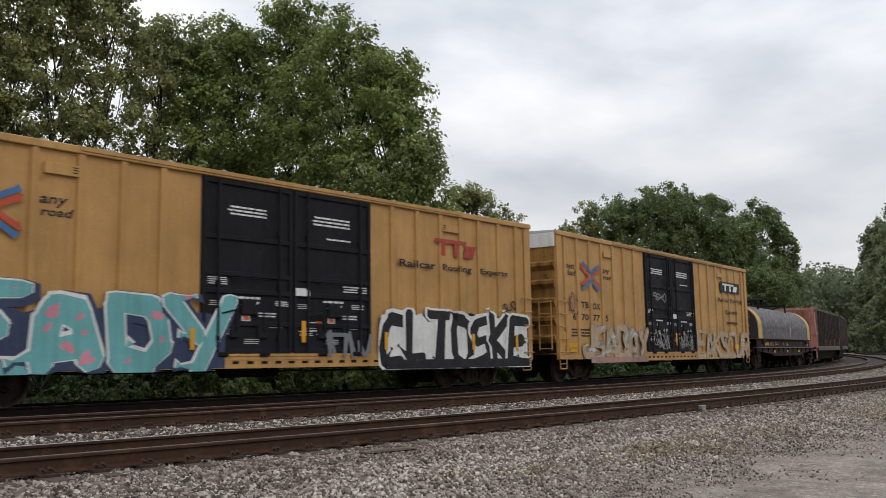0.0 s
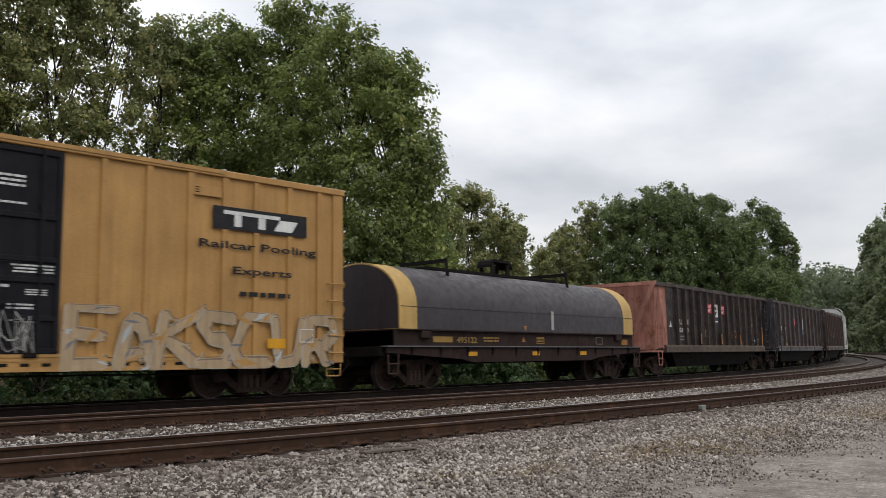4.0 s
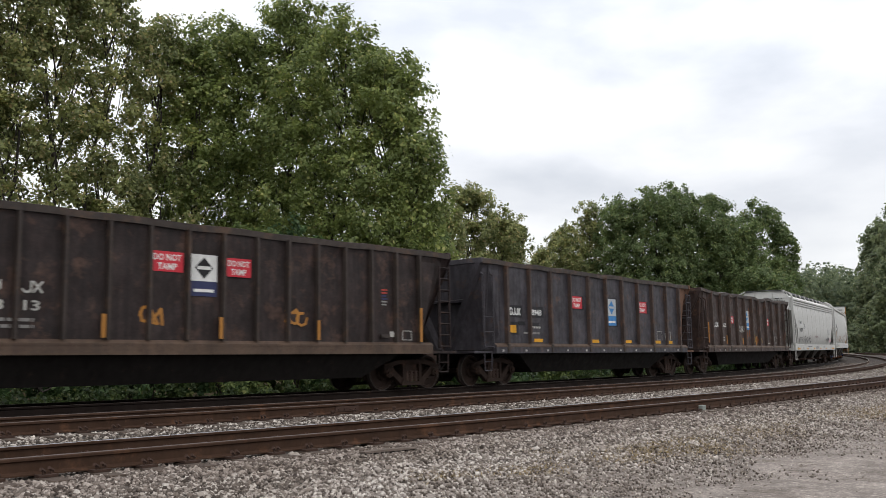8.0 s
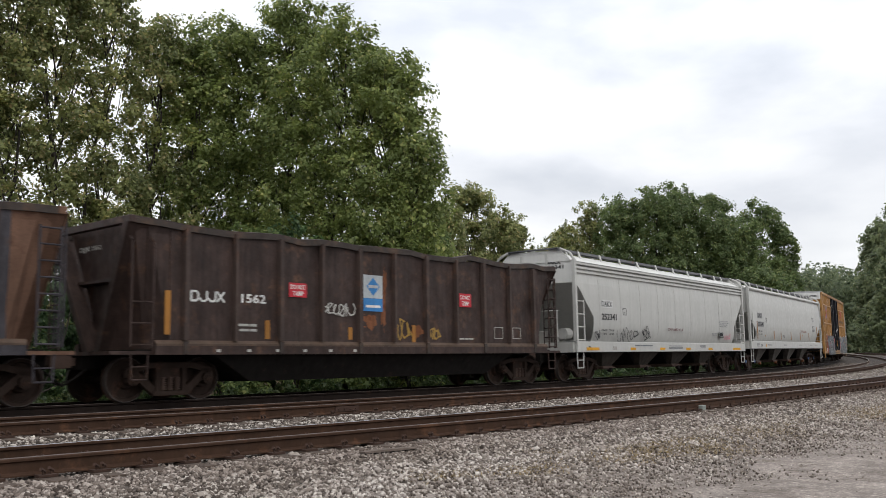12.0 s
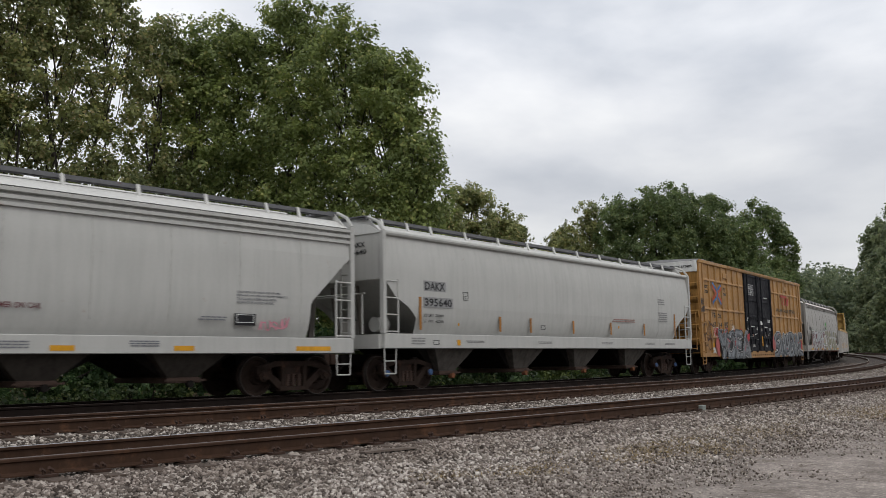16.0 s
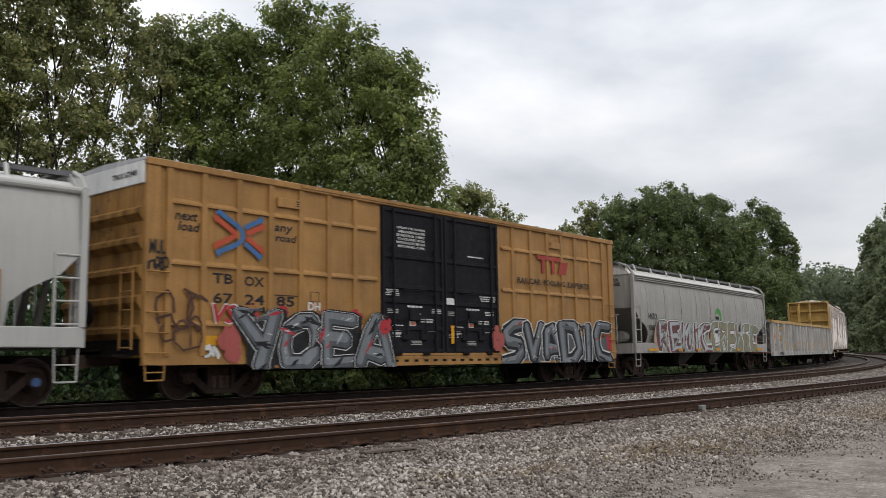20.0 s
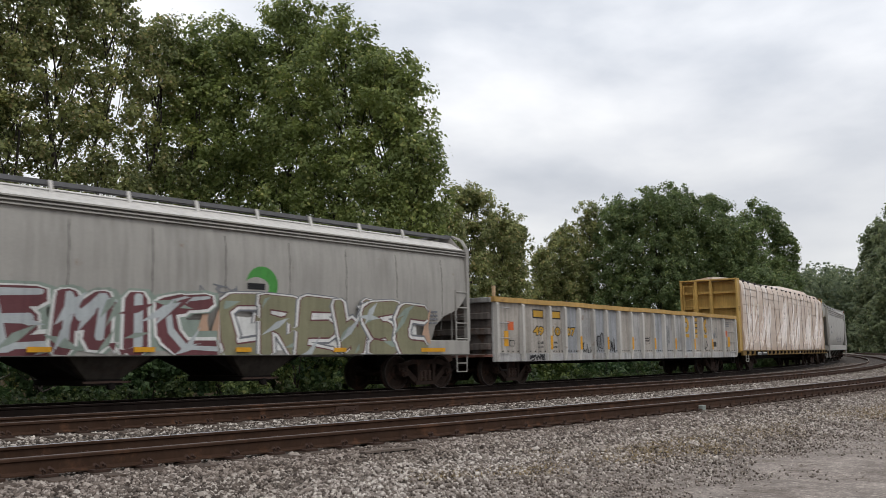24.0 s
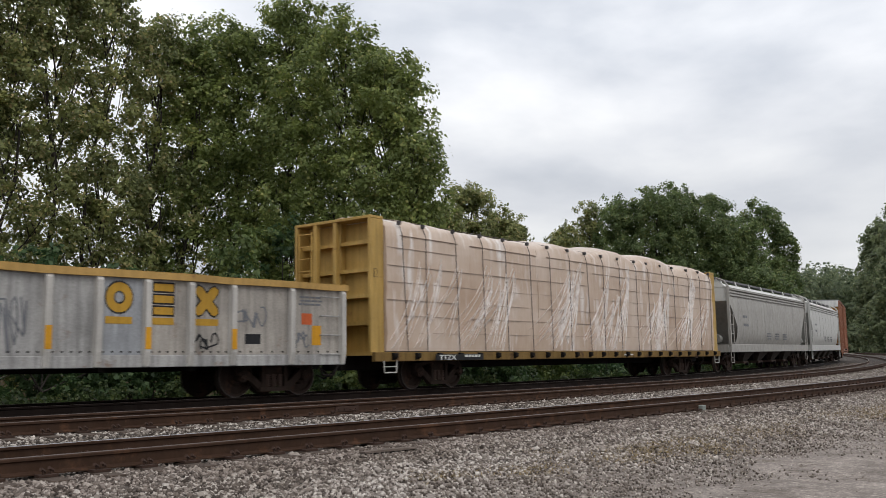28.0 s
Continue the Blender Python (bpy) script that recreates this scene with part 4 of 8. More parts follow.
def lettering(top, words, x0, x1, z0, z1, mat, y=-1.60, name="lettering", shear=0.0, bold=0.022):
    """Words that fill the box from x0 to x1 and z0 to z1 on the near side."""
    cu = bpy.data.curves.new(name, "FONT")
    cu.body, cu.align_x, cu.resolution_u, cu.shear = words, "CENTER", 2, shear
    cu.offset = bold
    ob = bpy.data.objects.new(name, cu)
    me = bpy.data.meshes.new_from_object(ob)
    bpy.data.objects.remove(ob)
    co = np.empty(len(me.vertices) * 3)
    me.vertices.foreach_get("co", co)
    co = co.reshape(-1, 3)
    lo, hi = co.min(0), co.max(0)
    out = np.stack([x0 + (co[:, 0] - lo[0]) / (hi[0] - lo[0]) * (x1 - x0), np.full(len(co), y), z0 + (co[:, 1] - lo[1]) / (hi[1] - lo[1]) * (z1 - z0)], 1)
    me.vertices.foreach_set("co", out.ravel())
    me.materials.append(M[mat])
    me.update()
    return tagged(put(name, me, top), kind="stuff" if len(words) > 1 else "")


def patch(top, name, x0, x1, z0, z1, mat, y=-1.596, label="", t=0.004):
    return part(name, box(x0, x1, y - t, y + t, z0, z1), M[mat], top, label)


def bars(top, x0, x1, z0, z1, rows, mat, y=-1.60, seed=0, words=3):
    """Rows of small writing that cannot be read."""
    rng = random.Random(seed + int(x0 * 100))
    bm = bmesh.new()
    h = (z1 - z0) / (rows * 2.0)
    for r in range(rows):
        z = z1 - (r * 2.0 + 1) * h
        x = x0 + rng.uniform(0, 0.12) * (x1 - x0)
        while x < x1 - 0.03:
            w = min(x1 - x, (x1 - x0) / words * rng.uniform(0.35, 0.8))
            add_box(bm, x, x + w, y - 0.003, y + 0.003, z, z + h)
            x += w + h * 0.6
    return part("small_writing", bm, M[mat], top, kind="stuff")


def outline_box(top, x0, x1, z0, z1, mat, y=-1.60, w=0.018, name="stencil_frame"):
    bm = bmesh.new()
    for a, b, c, d in ((x0, x1, z0, z0 + w), (x0, x1, z1 - w, z1), (x0, x0 + w, z0 + w, z1 - w), (x1 - w, x1, z0 + w, z1 - w)):
        add_box(bm, a, b, y - 0.003, y + 0.003, c, d)
    return part(name, bm, M[mat], top)


def quad_stroke(bm, a, b, w, y, taper=1.0):
    d = Vector((b[0] - a[0], b[1] - a[1]))
    if d.length < 1e-4:
        return
    d.normalize()
    n = Vector((-d.y, d.x)) * w
    e = d * w * 0.8
    p = [(a[0] - e.x + n.x * 0.6, a[1] - e.y + n.y * 0.6), (a[0] + n.x, a[1] + n.y), (b[0] + n.x * taper, b[1] + n.y * taper), (b[0] + e.x + n.x * 0.5, b[1] + e.y + n.y * 0.5),
         (b[0] + e.x - n.x * 0.6, b[1] + e.y - n.y * 0.6), (b[0] - n.x * taper, b[1] - n.y * taper), (a[0] - n.x, a[1] - n.y), (a[0] - e.x - n.x * 0.5, a[1] - e.y - n.y * 0.5)]
    bm.faces.new([bm.verts.new((x, y, z)) for x, z in p][::-1])


# block letters as strokes over a grid of five by five points, a to y from the lower left
STROKES = {"A": "aqwse gi", "B": "auxtnjdak", "C": "yvpfbe", "D": "uxtjdau", "E": "yuae kn", "F": "yua kn", "G": "yvpfbdjom", "H": "ua ko ye", "I": "wc", "J": "yjdbf",
           "K": "ua yk le", "L": "uae", "M": "aumye", "N": "auey", "O": "vxtjdbfpv", "R": "auxtnk me", "S": "yvplnjda", "T": "uy wc", "U": "ufbdjy", "V": "ucy",
           "W": "ubmdy", "X": "ue ya", "Y": "um yc", "Z": "uyae"}


def graffiti(top, x0, x1, z0, z1, word, layers, seed, y=-1.60, label="spray-painted block letters", fat=0.16, accents=(), ground=(), round_=False):
    """A word in fat, jostling spray-paint letters. layers: (material, extra width, shift in x, shift in z), each over the last;
    ground: (material, margin) of ragged fields behind the letters; accents: (material, count, size) of dabs on them."""
    rng = random.Random(seed)
    w, h = (x1 - x0) / len(word), z1 - z0
    shapes = []
    for i, ch in enumerate(word):
        lean, grow, lift = rng.uniform(-0.14, 0.30), rng.uniform(0.86, 1.16), rng.uniform(-0.04, 0.05)
        for path in STROKES[ch].split():
            pts = []
            for g in path:
                u, v = (ord(g) - 97) % 5 / 4, (ord(g) - 97) // 5 / 4
                u, v = u + rng.uniform(-0.11, 0.11), v + rng.uniform(-0.08, 0.08)
                pts.append((x0 + w * (i + 0.5 + (u - 0.5) * 0.80 * grow + lean * (v - 0.5)), z0 + h * (0.5 + lift + (v - 0.5) * 0.80 * grow)))
            for a, b in zip(pts, pts[1:]):
                shapes.append((a, b, fat * min(w, h) * rng.uniform(0.82, 1.18), rng.uniform(0.75, 1.3), i))
            # a pointed serif on the last stroke
            (ax, az), (bx, bz) = pts[-2:]
            shapes.append(((ax, az), (ax + 0.42 * w * rng.uniform(-1, 1), az + 0.22 * h * rng.uniform(-1, 1)), fat * min(w, h) * 0.8, 0.1, i))
            shapes.append(((bx, bz), (bx + 0.30 * w * rng.uniform(-1, 1), bz + 0.10 * h * rng.uniform(-1, 1)), fat * min(w, h) * 0.7, 0.15, i))
    piece = None

    def lay(bm, mat):
        nonlocal piece
        o = part("graffiti_paint" if piece else "graffiti", bm, M[mat], piece or top, label if piece is None else "", "stuff")
        piece = piece or o
    for k, (mat, margin) in enumerate(ground):
        bm = bmesh.new()
        n = len(word) * 3
        tops = [(x0 - margin + (x1 - x0 + 2 * margin) * t / n, z1 + margin - 0.05 - rng.uniform(0, 0.16) * h) for t in range(n + 1)]
        for (ax, az), (bx, bz) in zip(tops, tops[1:]):
            bm.faces.new([bm.verts.new((px, y + 0.006 * (len(ground) - k), pz)) for px, pz in ((ax, max(z0 - margin * 0.3, 0.5)), (bx, max(z0 - margin * 0.3, 0.5)), (bx, bz), (ax, az))])
        lay(bm, mat)
    for k, (mat, extra, dx, dz) in enumerate(layers):
        bm = bmesh.new()
        for j, (a, b, wd, tp, i) in enumerate(shapes):
            if wd + extra > 0.01:
                quad_stroke(bm, (a[0] + dx, a[1] + dz), (b[0] + dx, b[1] + dz), wd + extra, y - 0.0016 * (k + i * len(layers)) - 0.0001 * (j % 9), tp)
        for v in bm.verts:
            over = v.co.z - z1 + 0.02
            v.co.z = max(v.co.z, z0) if over < 0 else z1 - 0.02 + 0.45 * over
            v.co.x = min(max(v.co.x, x0 - 0.1), x1 + 0.1)
        lay(bm, mat)
    for n, (mat, count, size) in enumerate(accents):
        bm = bmesh.new()
        for j in range(count):
            a, b, wd, _, i = rng.choice(shapes)
            t, ang = rng.random(), rng.uniform(-0.5, 1.2)
            cx, cz, r = a[0] + (b[0] - a[0]) * t, a[1] + (b[1] - a[1]) * t, min(size * rng.uniform(0.5, 1.3), wd * 1.1)
            yy = y - 0.0016 * len(layers) * (i + 1) + 0.0003 - 0.00003 * (j + n)
            m, long = (8, 1.0) if round_ else (4, 2.8)
            ring = [(r * long * rng.uniform(0.7, 1.2) * math.cos(-q * math.tau / m), r * rng.uniform(0.35, 0.7) * math.sin(-q * math.tau / m)) for q in range(m)]
            bm.faces.new([bm.verts.new((min(max(cx + u * math.cos(ang) - v * math.sin(ang), x0), x1), yy, min(max(cz + u * math.sin(ang) + v * math.cos(ang), z0), z1))) for u, v in ring])
        lay(bm, mat)
    return piece


def stencil(top, word, x0, x1, z0, z1, mat, y, thin=0.022, gap=0.2):
    """Plain capitals in even strokes."""
    bm, w = bmesh.new(), (x1 - x0) / (len(word) - gap * (len(word) > 1))
    j = 0
    for i, ch in enumerate(word):
        for path in STROKES[ch].split():
            pts = [(x0 + w * (i + (1 - gap) * ((ord(g) - 97) % 5 / 4)), z0 + (z1 - z0) * ((ord(g) - 97) // 5 / 4)) for g in path]
            for a, b in zip(pts, pts[1:]):
                quad_stroke(bm, a, b, thin, y - 0.0001 * (j % 20))
                j += 1
    return part("lettering", bm, M[mat], top, kind="stuff")


def splat(top, cx, cz, rx, rz, mat, y, seed, label):
    """A ragged field of sprayed paint with specks round it."""
    rng = random.Random(seed)
    bm = bmesh.new()
    for k in range(26):
        a, d = rng.uniform(0, math.tau), rng.random() ** 0.7 * (1.15 if k % 3 == 0 else 0.7)
        r = (0.10 if k % 3 == 0 else 0.42) * rng.uniform(0.5, 1.0)
        x, z = cx + rx * d * math.cos(a), cz + rz * d * math.sin(a)
        bm.faces.new([bm.verts.new((x + rx * r * rng.uniform(0.7, 1.2) * math.cos(-t * math.tau / 9), y - 0.0001 * k, z + rz * r * rng.uniform(0.7, 1.2) * math.sin(-t * math.tau / 9))) for t in range(9)])
    return part("paint_splash", bm, M[mat], top, label, "stuff")


def scribble(top, x0, x1, z0, z1, mat, seed, width=0.016, y=-1.601, loops=5, label="thin spray-painted tag", curly=0.4):
    """A looping line of spray paint, as a flat ribbon."""
    rng = random.Random(seed)
    pts = []
    for i in range(loops):
        cx, cz = x0 + (x1 - x0) * (i + 0.5) / loops, (z0 + z1) / 2 + rng.uniform(-0.15, 0.15) * (z1 - z0)
        rx, rz, ph = (x1 - x0) / loops * rng.uniform(0.4, 0.8), (z1 - z0) * rng.uniform(0.25, 0.5), rng.uniform(0, 6.28)
        if rng.random() < 1 - curly:
            # jagged strokes
            up_ = rng.choice((-1, 1))
            for k in range(rng.randint(3, 5)):
                up_ = -up_
                pts.append((cx + rx * rng.uniform(-0.9, 0.9), min(max(cz + up_ * rz * rng.uniform(0.5, 1.1), z0), z1)))
        else:
            for k in range(8):
                a = ph + k * rng.uniform(0.5, 0.75)
                pts.append((cx + rx * math.cos(a), min(max(cz + rz * math.sin(a), z0), z1)))
    bm = bmesh.new()
    for i, (a, b) in enumerate(zip(pts, pts[1:])):
        d = Vector((b[0] - a[0], b[1] - a[1]))
        if d.length < 1e-4:
            continue
        n = Vector((-d.y, d.x)).normalized() * width
        e = d.normalized() * width * 0.6
        yy = y - 0.00005 * i
        bm.faces.new([bm.verts.new((px, yy, pz)) for px, pz in ((a[0] - e.x + n.x, a[1] - e.y + n.y), (b[0] + e.x + n.x, b[1] + e.y + n.y), (b[0] + e.x - n.x, b[1] + e.y - n.y), (a[0] - e.x - n.x, a[1] - e.y - n.y))][::-1])
    return part("tag", bm, M[mat], top, label, "stuff")


def ladder(top, x0, x1, z0, z1, rungs, mat, y=-1.62, along="x", r=0.017, posts=True):
    """Rungs with two stiles; along y it stands on the car's end at x0."""
    bm = bmesh.new()
    p = (lambda u, z: (u, y, z)) if along == "x" else (lambda u, z: (y, u, z))
    if posts:
        for u in (x0, x1):
            add_tube(bm, p(u, z0 - 0.05), p(u, z1 + 0.05), r * 1.3, None, 6)
    for k in range(rungs):
        z = z0 + (z1 - z0) * k / max(1, rungs - 1)
        add_tube(bm, p(x0, z), p(x1, z), r, None, 6)
        if not posts:
            for u in (x0, x1):
                add_tube(bm, p(u, z), (u, y + 0.09, z) if along == "x" else (y + 0.09, u, z), r, None, 6)
    return part("ladder", fixed(bm), M[mat], top)


def step(top, x0, x1, z0, z1, mat, y=-1.56):
    bm = add_pipe(bmesh.new(), [(x0, y, z1), (x0 + 0.02, y, z0), (x1 - 0.02, y, z0), (x1, y, z1)], 0.018)
    add_tube(bm, (x0 + 0.01, y, (z0 + z1) / 2), (x1 - 0.01, y, (z0 + z1) / 2), 0.015, None, 6)
    return part("sill_step", fixed(bm), M[mat], top)


def tapered_post(top, x, z0, z1, mat, w=0.16, d=0.056, y=-1.545, both=True):
    for s in ((-1, 1) if both else (-1,)):
        bm = bmesh.new()
        a, b = s * abs(y), s * (abs(y) + d)
        rings = [[(x - w / 2, a, z), (x - w * 0.41, b, z), (x + w * 0.41, b, z), (x + w / 2, a, z)] for z in (z0, z1)]
        part("side_post", fixed(add_loft(bm, rings)), M[mat], top)


POSTS_L, POSTS_R = (-8.82, -7.97, -7.06, -6.17, -5.27, -4.38, -3.5), (3.24, 4.2, 5.15, 6.0, 6.82, 7.75, 8.62)


def boxcar(label, q, grid, paint, mat="box_yellow", door="door_black", doors=True, half=9.35):
    top = car("boxcar", label, q, 7.1, "boxcar")
    h = half
    part("body", box(-h, h, -1.545, 1.545, 0.90, 4.86, 0.02), M[mat], top)
    roof = bmesh.new()
    add_loft(roof, [[(x, -1.60, 4.90), (x, -1.60, 4.955), (x, 0, 5.02), (x, 1.60, 4.955), (x, 1.60, 4.90)] for x in (-h - 0.04, h + 0.04)])
    roof = part("roof", fixed(roof), M["roof_zinc"], top, "galvanised metal roof")
    for k in range(14):
        x = -h + 0.7 + k * (2 * h - 1.4) / 13
        bm = add_loft(bmesh.new(), [[(x + d, -1.58, 4.957), (x + d, -1.58, 4.99), (x + d, 0, 5.05), (x + d, 1.58, 4.99), (x + d, 1.58, 4.957), (x + d, 0, 5.018)] for d in (-0.03, 0.03)])
        part("roof_rib", fixed(bm), M["roof_zinc"], roof)
    for s in (-1, 1):
        part("top_chord", box(-h - 0.03, h + 0.03, min(s * 1.545, s * 1.625), max(s * 1.545, s * 1.625), 4.80, 4.95, 0.015), M[mat], top)
        part("top_trim", box(-5.3, 5.95, min(s * 1.6255, s * 1.645), max(s * 1.6255, s * 1.645), 4.86, 4.945), M[mat], top)
        for x in (-h + 0.16, h - 0.16):
            part("corner_post", box(x - 0.16, x + 0.16, min(s * 1.545, s * 1.598), max(s * 1.545, s * 1.598), 0.74, 4.80, 0.015), M[mat], top)
        sill = part("side_sill", box(-6.66, 6.66, min(s * 1.50, s * 1.60), max(s * 1.50, s * 1.60), 0.645, 0.90), M[mat], top)
        part("sill_flange", box(-6.66, 6.66, min(s * 1.6005, s * 1.615), max(s * 1.6005, s * 1.615), 0.645, 0.70), M[mat], sill)
        part("sill_flange", box(-6.66, 6.66, min(s * 1.6005, s * 1.612), max(s * 1.6005, s * 1.612), 0.83, 0.86), M[mat], sill)
        for k in range(34):
            x = -6.4 + k * 0.388
            part("sill_slot", box(x, x + 0.17, min(s * 1.601, s * 1.606), max(s * 1.601, s * 1.606), 0.74, 0.80), M["under_black"], sill)
        for x0, x1 in ((-h, -6.665), (6.665, h)):
            part("end_sill", box(x0, x1, min(s * 1.48, s * 1.58), max(s * 1.48, s * 1.58), 0.74, 0.92), M[mat], top)
    for x in POSTS_L + POSTS_R:
        tapered_post(top, x, 0.92, 4.80, mat)
    if grid:
        for s in (-1, 1):
            for z in (4.12, 2.85, 1.60):
                for a, b in list(zip(POSTS_L, POSTS_L[1:])) + [(-3.5, -2.65)] + [(2.6, 3.24)] + list(zip(POSTS_R, POSTS_R[1:])):
                    part("side_rib", fixed(add_loft(bmesh.new(), [[(x, s * 1.5455, z - 0.055), (x, s * 1.605, z - 0.05), (x, s * 1.605, z - 0.01), (x, s * 1.5455, z + 0.07)] for x in (a + 0.065, b - 0.065)])), M[mat], top)
    for x0, x1 in ((-6.0, -5.32), (5.2, 5.9)):
        pl = part("access_plate", box(x0, x1, -1.615, -1.575, 4.33, 4.55, 0.008), M[mat], top)
        for dz in (0.06, 0.11, 0.16):
            part("slot", box(x1 - 0.13 if x0 < 0 else x0 + 0.03, x1 - 0.03 if x0 < 0 else x0 + 0.13, -1.619, -1.6155, 4.33 + dz, 4.35 + dz), M["under_black"], pl)
    # ends: pressed ridges, with a white band at the top
    for s in (-1, 1):
        for k, z in enumerate((1.45, 2.05, 2.65, 3.25, 3.85)):
            bm = add_loft(bmesh.new(), [[(s * h, y, z - 0.22), (s * (h + 0.13), y, z - 0.05), (s * (h + 0.13), y, z + 0.05), (s * h, y, z + 0.12)] for y in (-1.50, 1.50)])
            part("end_ridge", fixed(bm), M["box_end"], top)
        part("end_sheet", box(min(s * (h + 0.001), s * (h + 0.012)), max(s * (h + 0.001), s * (h + 0.012)), -1.50, 1.50, 0.95, 4.42), M["box_end"], top, "grimy pressed steel end")
        # a black sheet paints in the shade behind the platform and brake gear
        part("end_foot_shade", box(min(s * (h + 0.0125), s * (h + 0.03)), max(s * (h + 0.0125), s * (h + 0.03)), -1.47, 1.47, 0.95, 1.32), M["under_black"], top, "foot of the end wall, black for the shade there")
        part("hand_brake", fixed(add_tube(bmesh.new(), (s * (h + 0.14), -s * 0.35, 1.85), (s * (h + 0.22), -s * 0.35, 1.85), 0.27, None, 16)), M["under_black"], top)
        part("brake_platform", box(min(s * (h + 0.02), s * (h + 0.36)), max(s * (h + 0.02), s * (h + 0.36)), -s * 0.35 - 0.4, -s * 0.35 + 0.4, 1.05, 1.09), M["under_black"], top)
        part("end_band", box(min(s * h, s * (h + 0.05)), max(s * h, s * (h + 0.05)), -1.52, 1.52, 4.42, 4.89, 0.01), M["white_end"], top, "white painted band at the roof end")
        part("platform", box(min(s * h, s * (h + 0.45)), max(s * h, s * (h + 0.45)), -1.2, 1.2, 0.92, 0.97), M["under_black"], top)
        ladder(top, 0.95, 1.4, 1.1, 2.6, 5, mat, s * (h + 0.16), "y", 0.016) if s > 0 else ladder(top, -1.4, -0.95, 1.1, 2.6, 5, mat, s * (h + 0.16), "y", 0.016)
        x0, x1 = (-h + 0.05, -h + 0.5) if s < 0 else (h - 0.5, h - 0.05)
        ladder(top, x0, x1, 0.98, 2.62, 5, mat, -1.67, "x", 0.016, False)
        step(top, x0, x1, 0.44, 0.76, mat)
    if doors:
        for x0, x1 in ((-2.56, -0.10), (-0.06, 2.43)):
            d = part("door", box(x0, x1, -1.575, -1.50, 0.985, 4.79, 0.01), M[door], top, "black plug door with lock rods")
            for z in (1.02, 1.62, 2.32, 2.70, 3.50, 4.72):
                part("door_rib", box(x0 + 0.02, x1 - 0.02, -1.615, -1.5755, z - 0.055, z + 0.055, 0.014), M[door], d)
            for x in (x0 + 0.06, x1 - 0.06):
                part("door_stile", box(x - 0.05, x + 0.05, -1.625, -1.5755, 0.99, 4.78, 0.012), M[door], d)
            for x in (x0 + 0.40, x1 - 0.40):
                part("lock_rod", fixed(add_tube(bmesh.new(), (x, -1.645, 1.0), (x, -1.645, 4.76), 0.032, None, 8)), M[door], d)
                for z in (1.3, 2.5, 3.7):
                    part("rod_guide", box(x - 0.05, x + 0.05, -1.665, -1.60, z - 0.05, z + 0.05), M[door], d)
            for x in (x0 + 0.86, x1 - 0.86):
                part("latch_box", box(x - 0.13, x + 0.13, -1.64, -1.5755, 1.30, 1.58, 0.02), M[door], d)
                part("lock_lever", fixed(add_pipe(bmesh.new(), [(x - 0.36, -1.65, 1.83), (x, -1.665, 1.92), (x + 0.02, -1.655, 1.46)], 0.02)), M[door], d)
            part("gear_box", box((x0 + x1) / 2 - 0.2, (x0 + x1) / 2 + 0.2, -1.65, -1.5755, 1.80, 2.16, 0.03), M[door], d)
            part("hand_hold", fixed(add_pipe(bmesh.new(), [((x0 + x1) / 2 - 0.5, -1.58, 2.62), ((x0 + x1) / 2 - 0.5, -1.65, 2.62), ((x0 + x1) / 2 + 0.5, -1.65, 2.62), ((x0 + x1) / 2 + 0.5, -1.58, 2.62)], 0.014)), M[door], d)
        part("door_track", box(-6.3, 6.3, -1.614, -1.55, 0.905, 0.965), M[mat], top)
        for x in (-2.0, -0.9, 0.8, 1.9):
            part("door_roller", box(x - 0.14, x + 0.14, -1.66, -1.6145, 0.90, 1.0, 0.02), M["under_black"], top)
    part("underframe", box(-h + 0.6, h - 0.6, -0.35, 0.35, 0.62, 0.9), M["under_black"], top)
    part("brake_reservoir", fixed(add_tube(bmesh.new(), (-1.4, -0.7, 0.62), (0.1, -0.7, 0.62), 0.19, None, 12)), M["under_black"], top)
    part("train_pipe", fixed(add_tube(bmesh.new(), (-6.0, -1.0, 0.60), (6.0, -1.0, 0.55), 0.02, None, 6)), M["under_black"], top)
    trucks(top, 7.1)
    couplers(top, h + 0.1)
    if paint:
        paint(top)
    return top


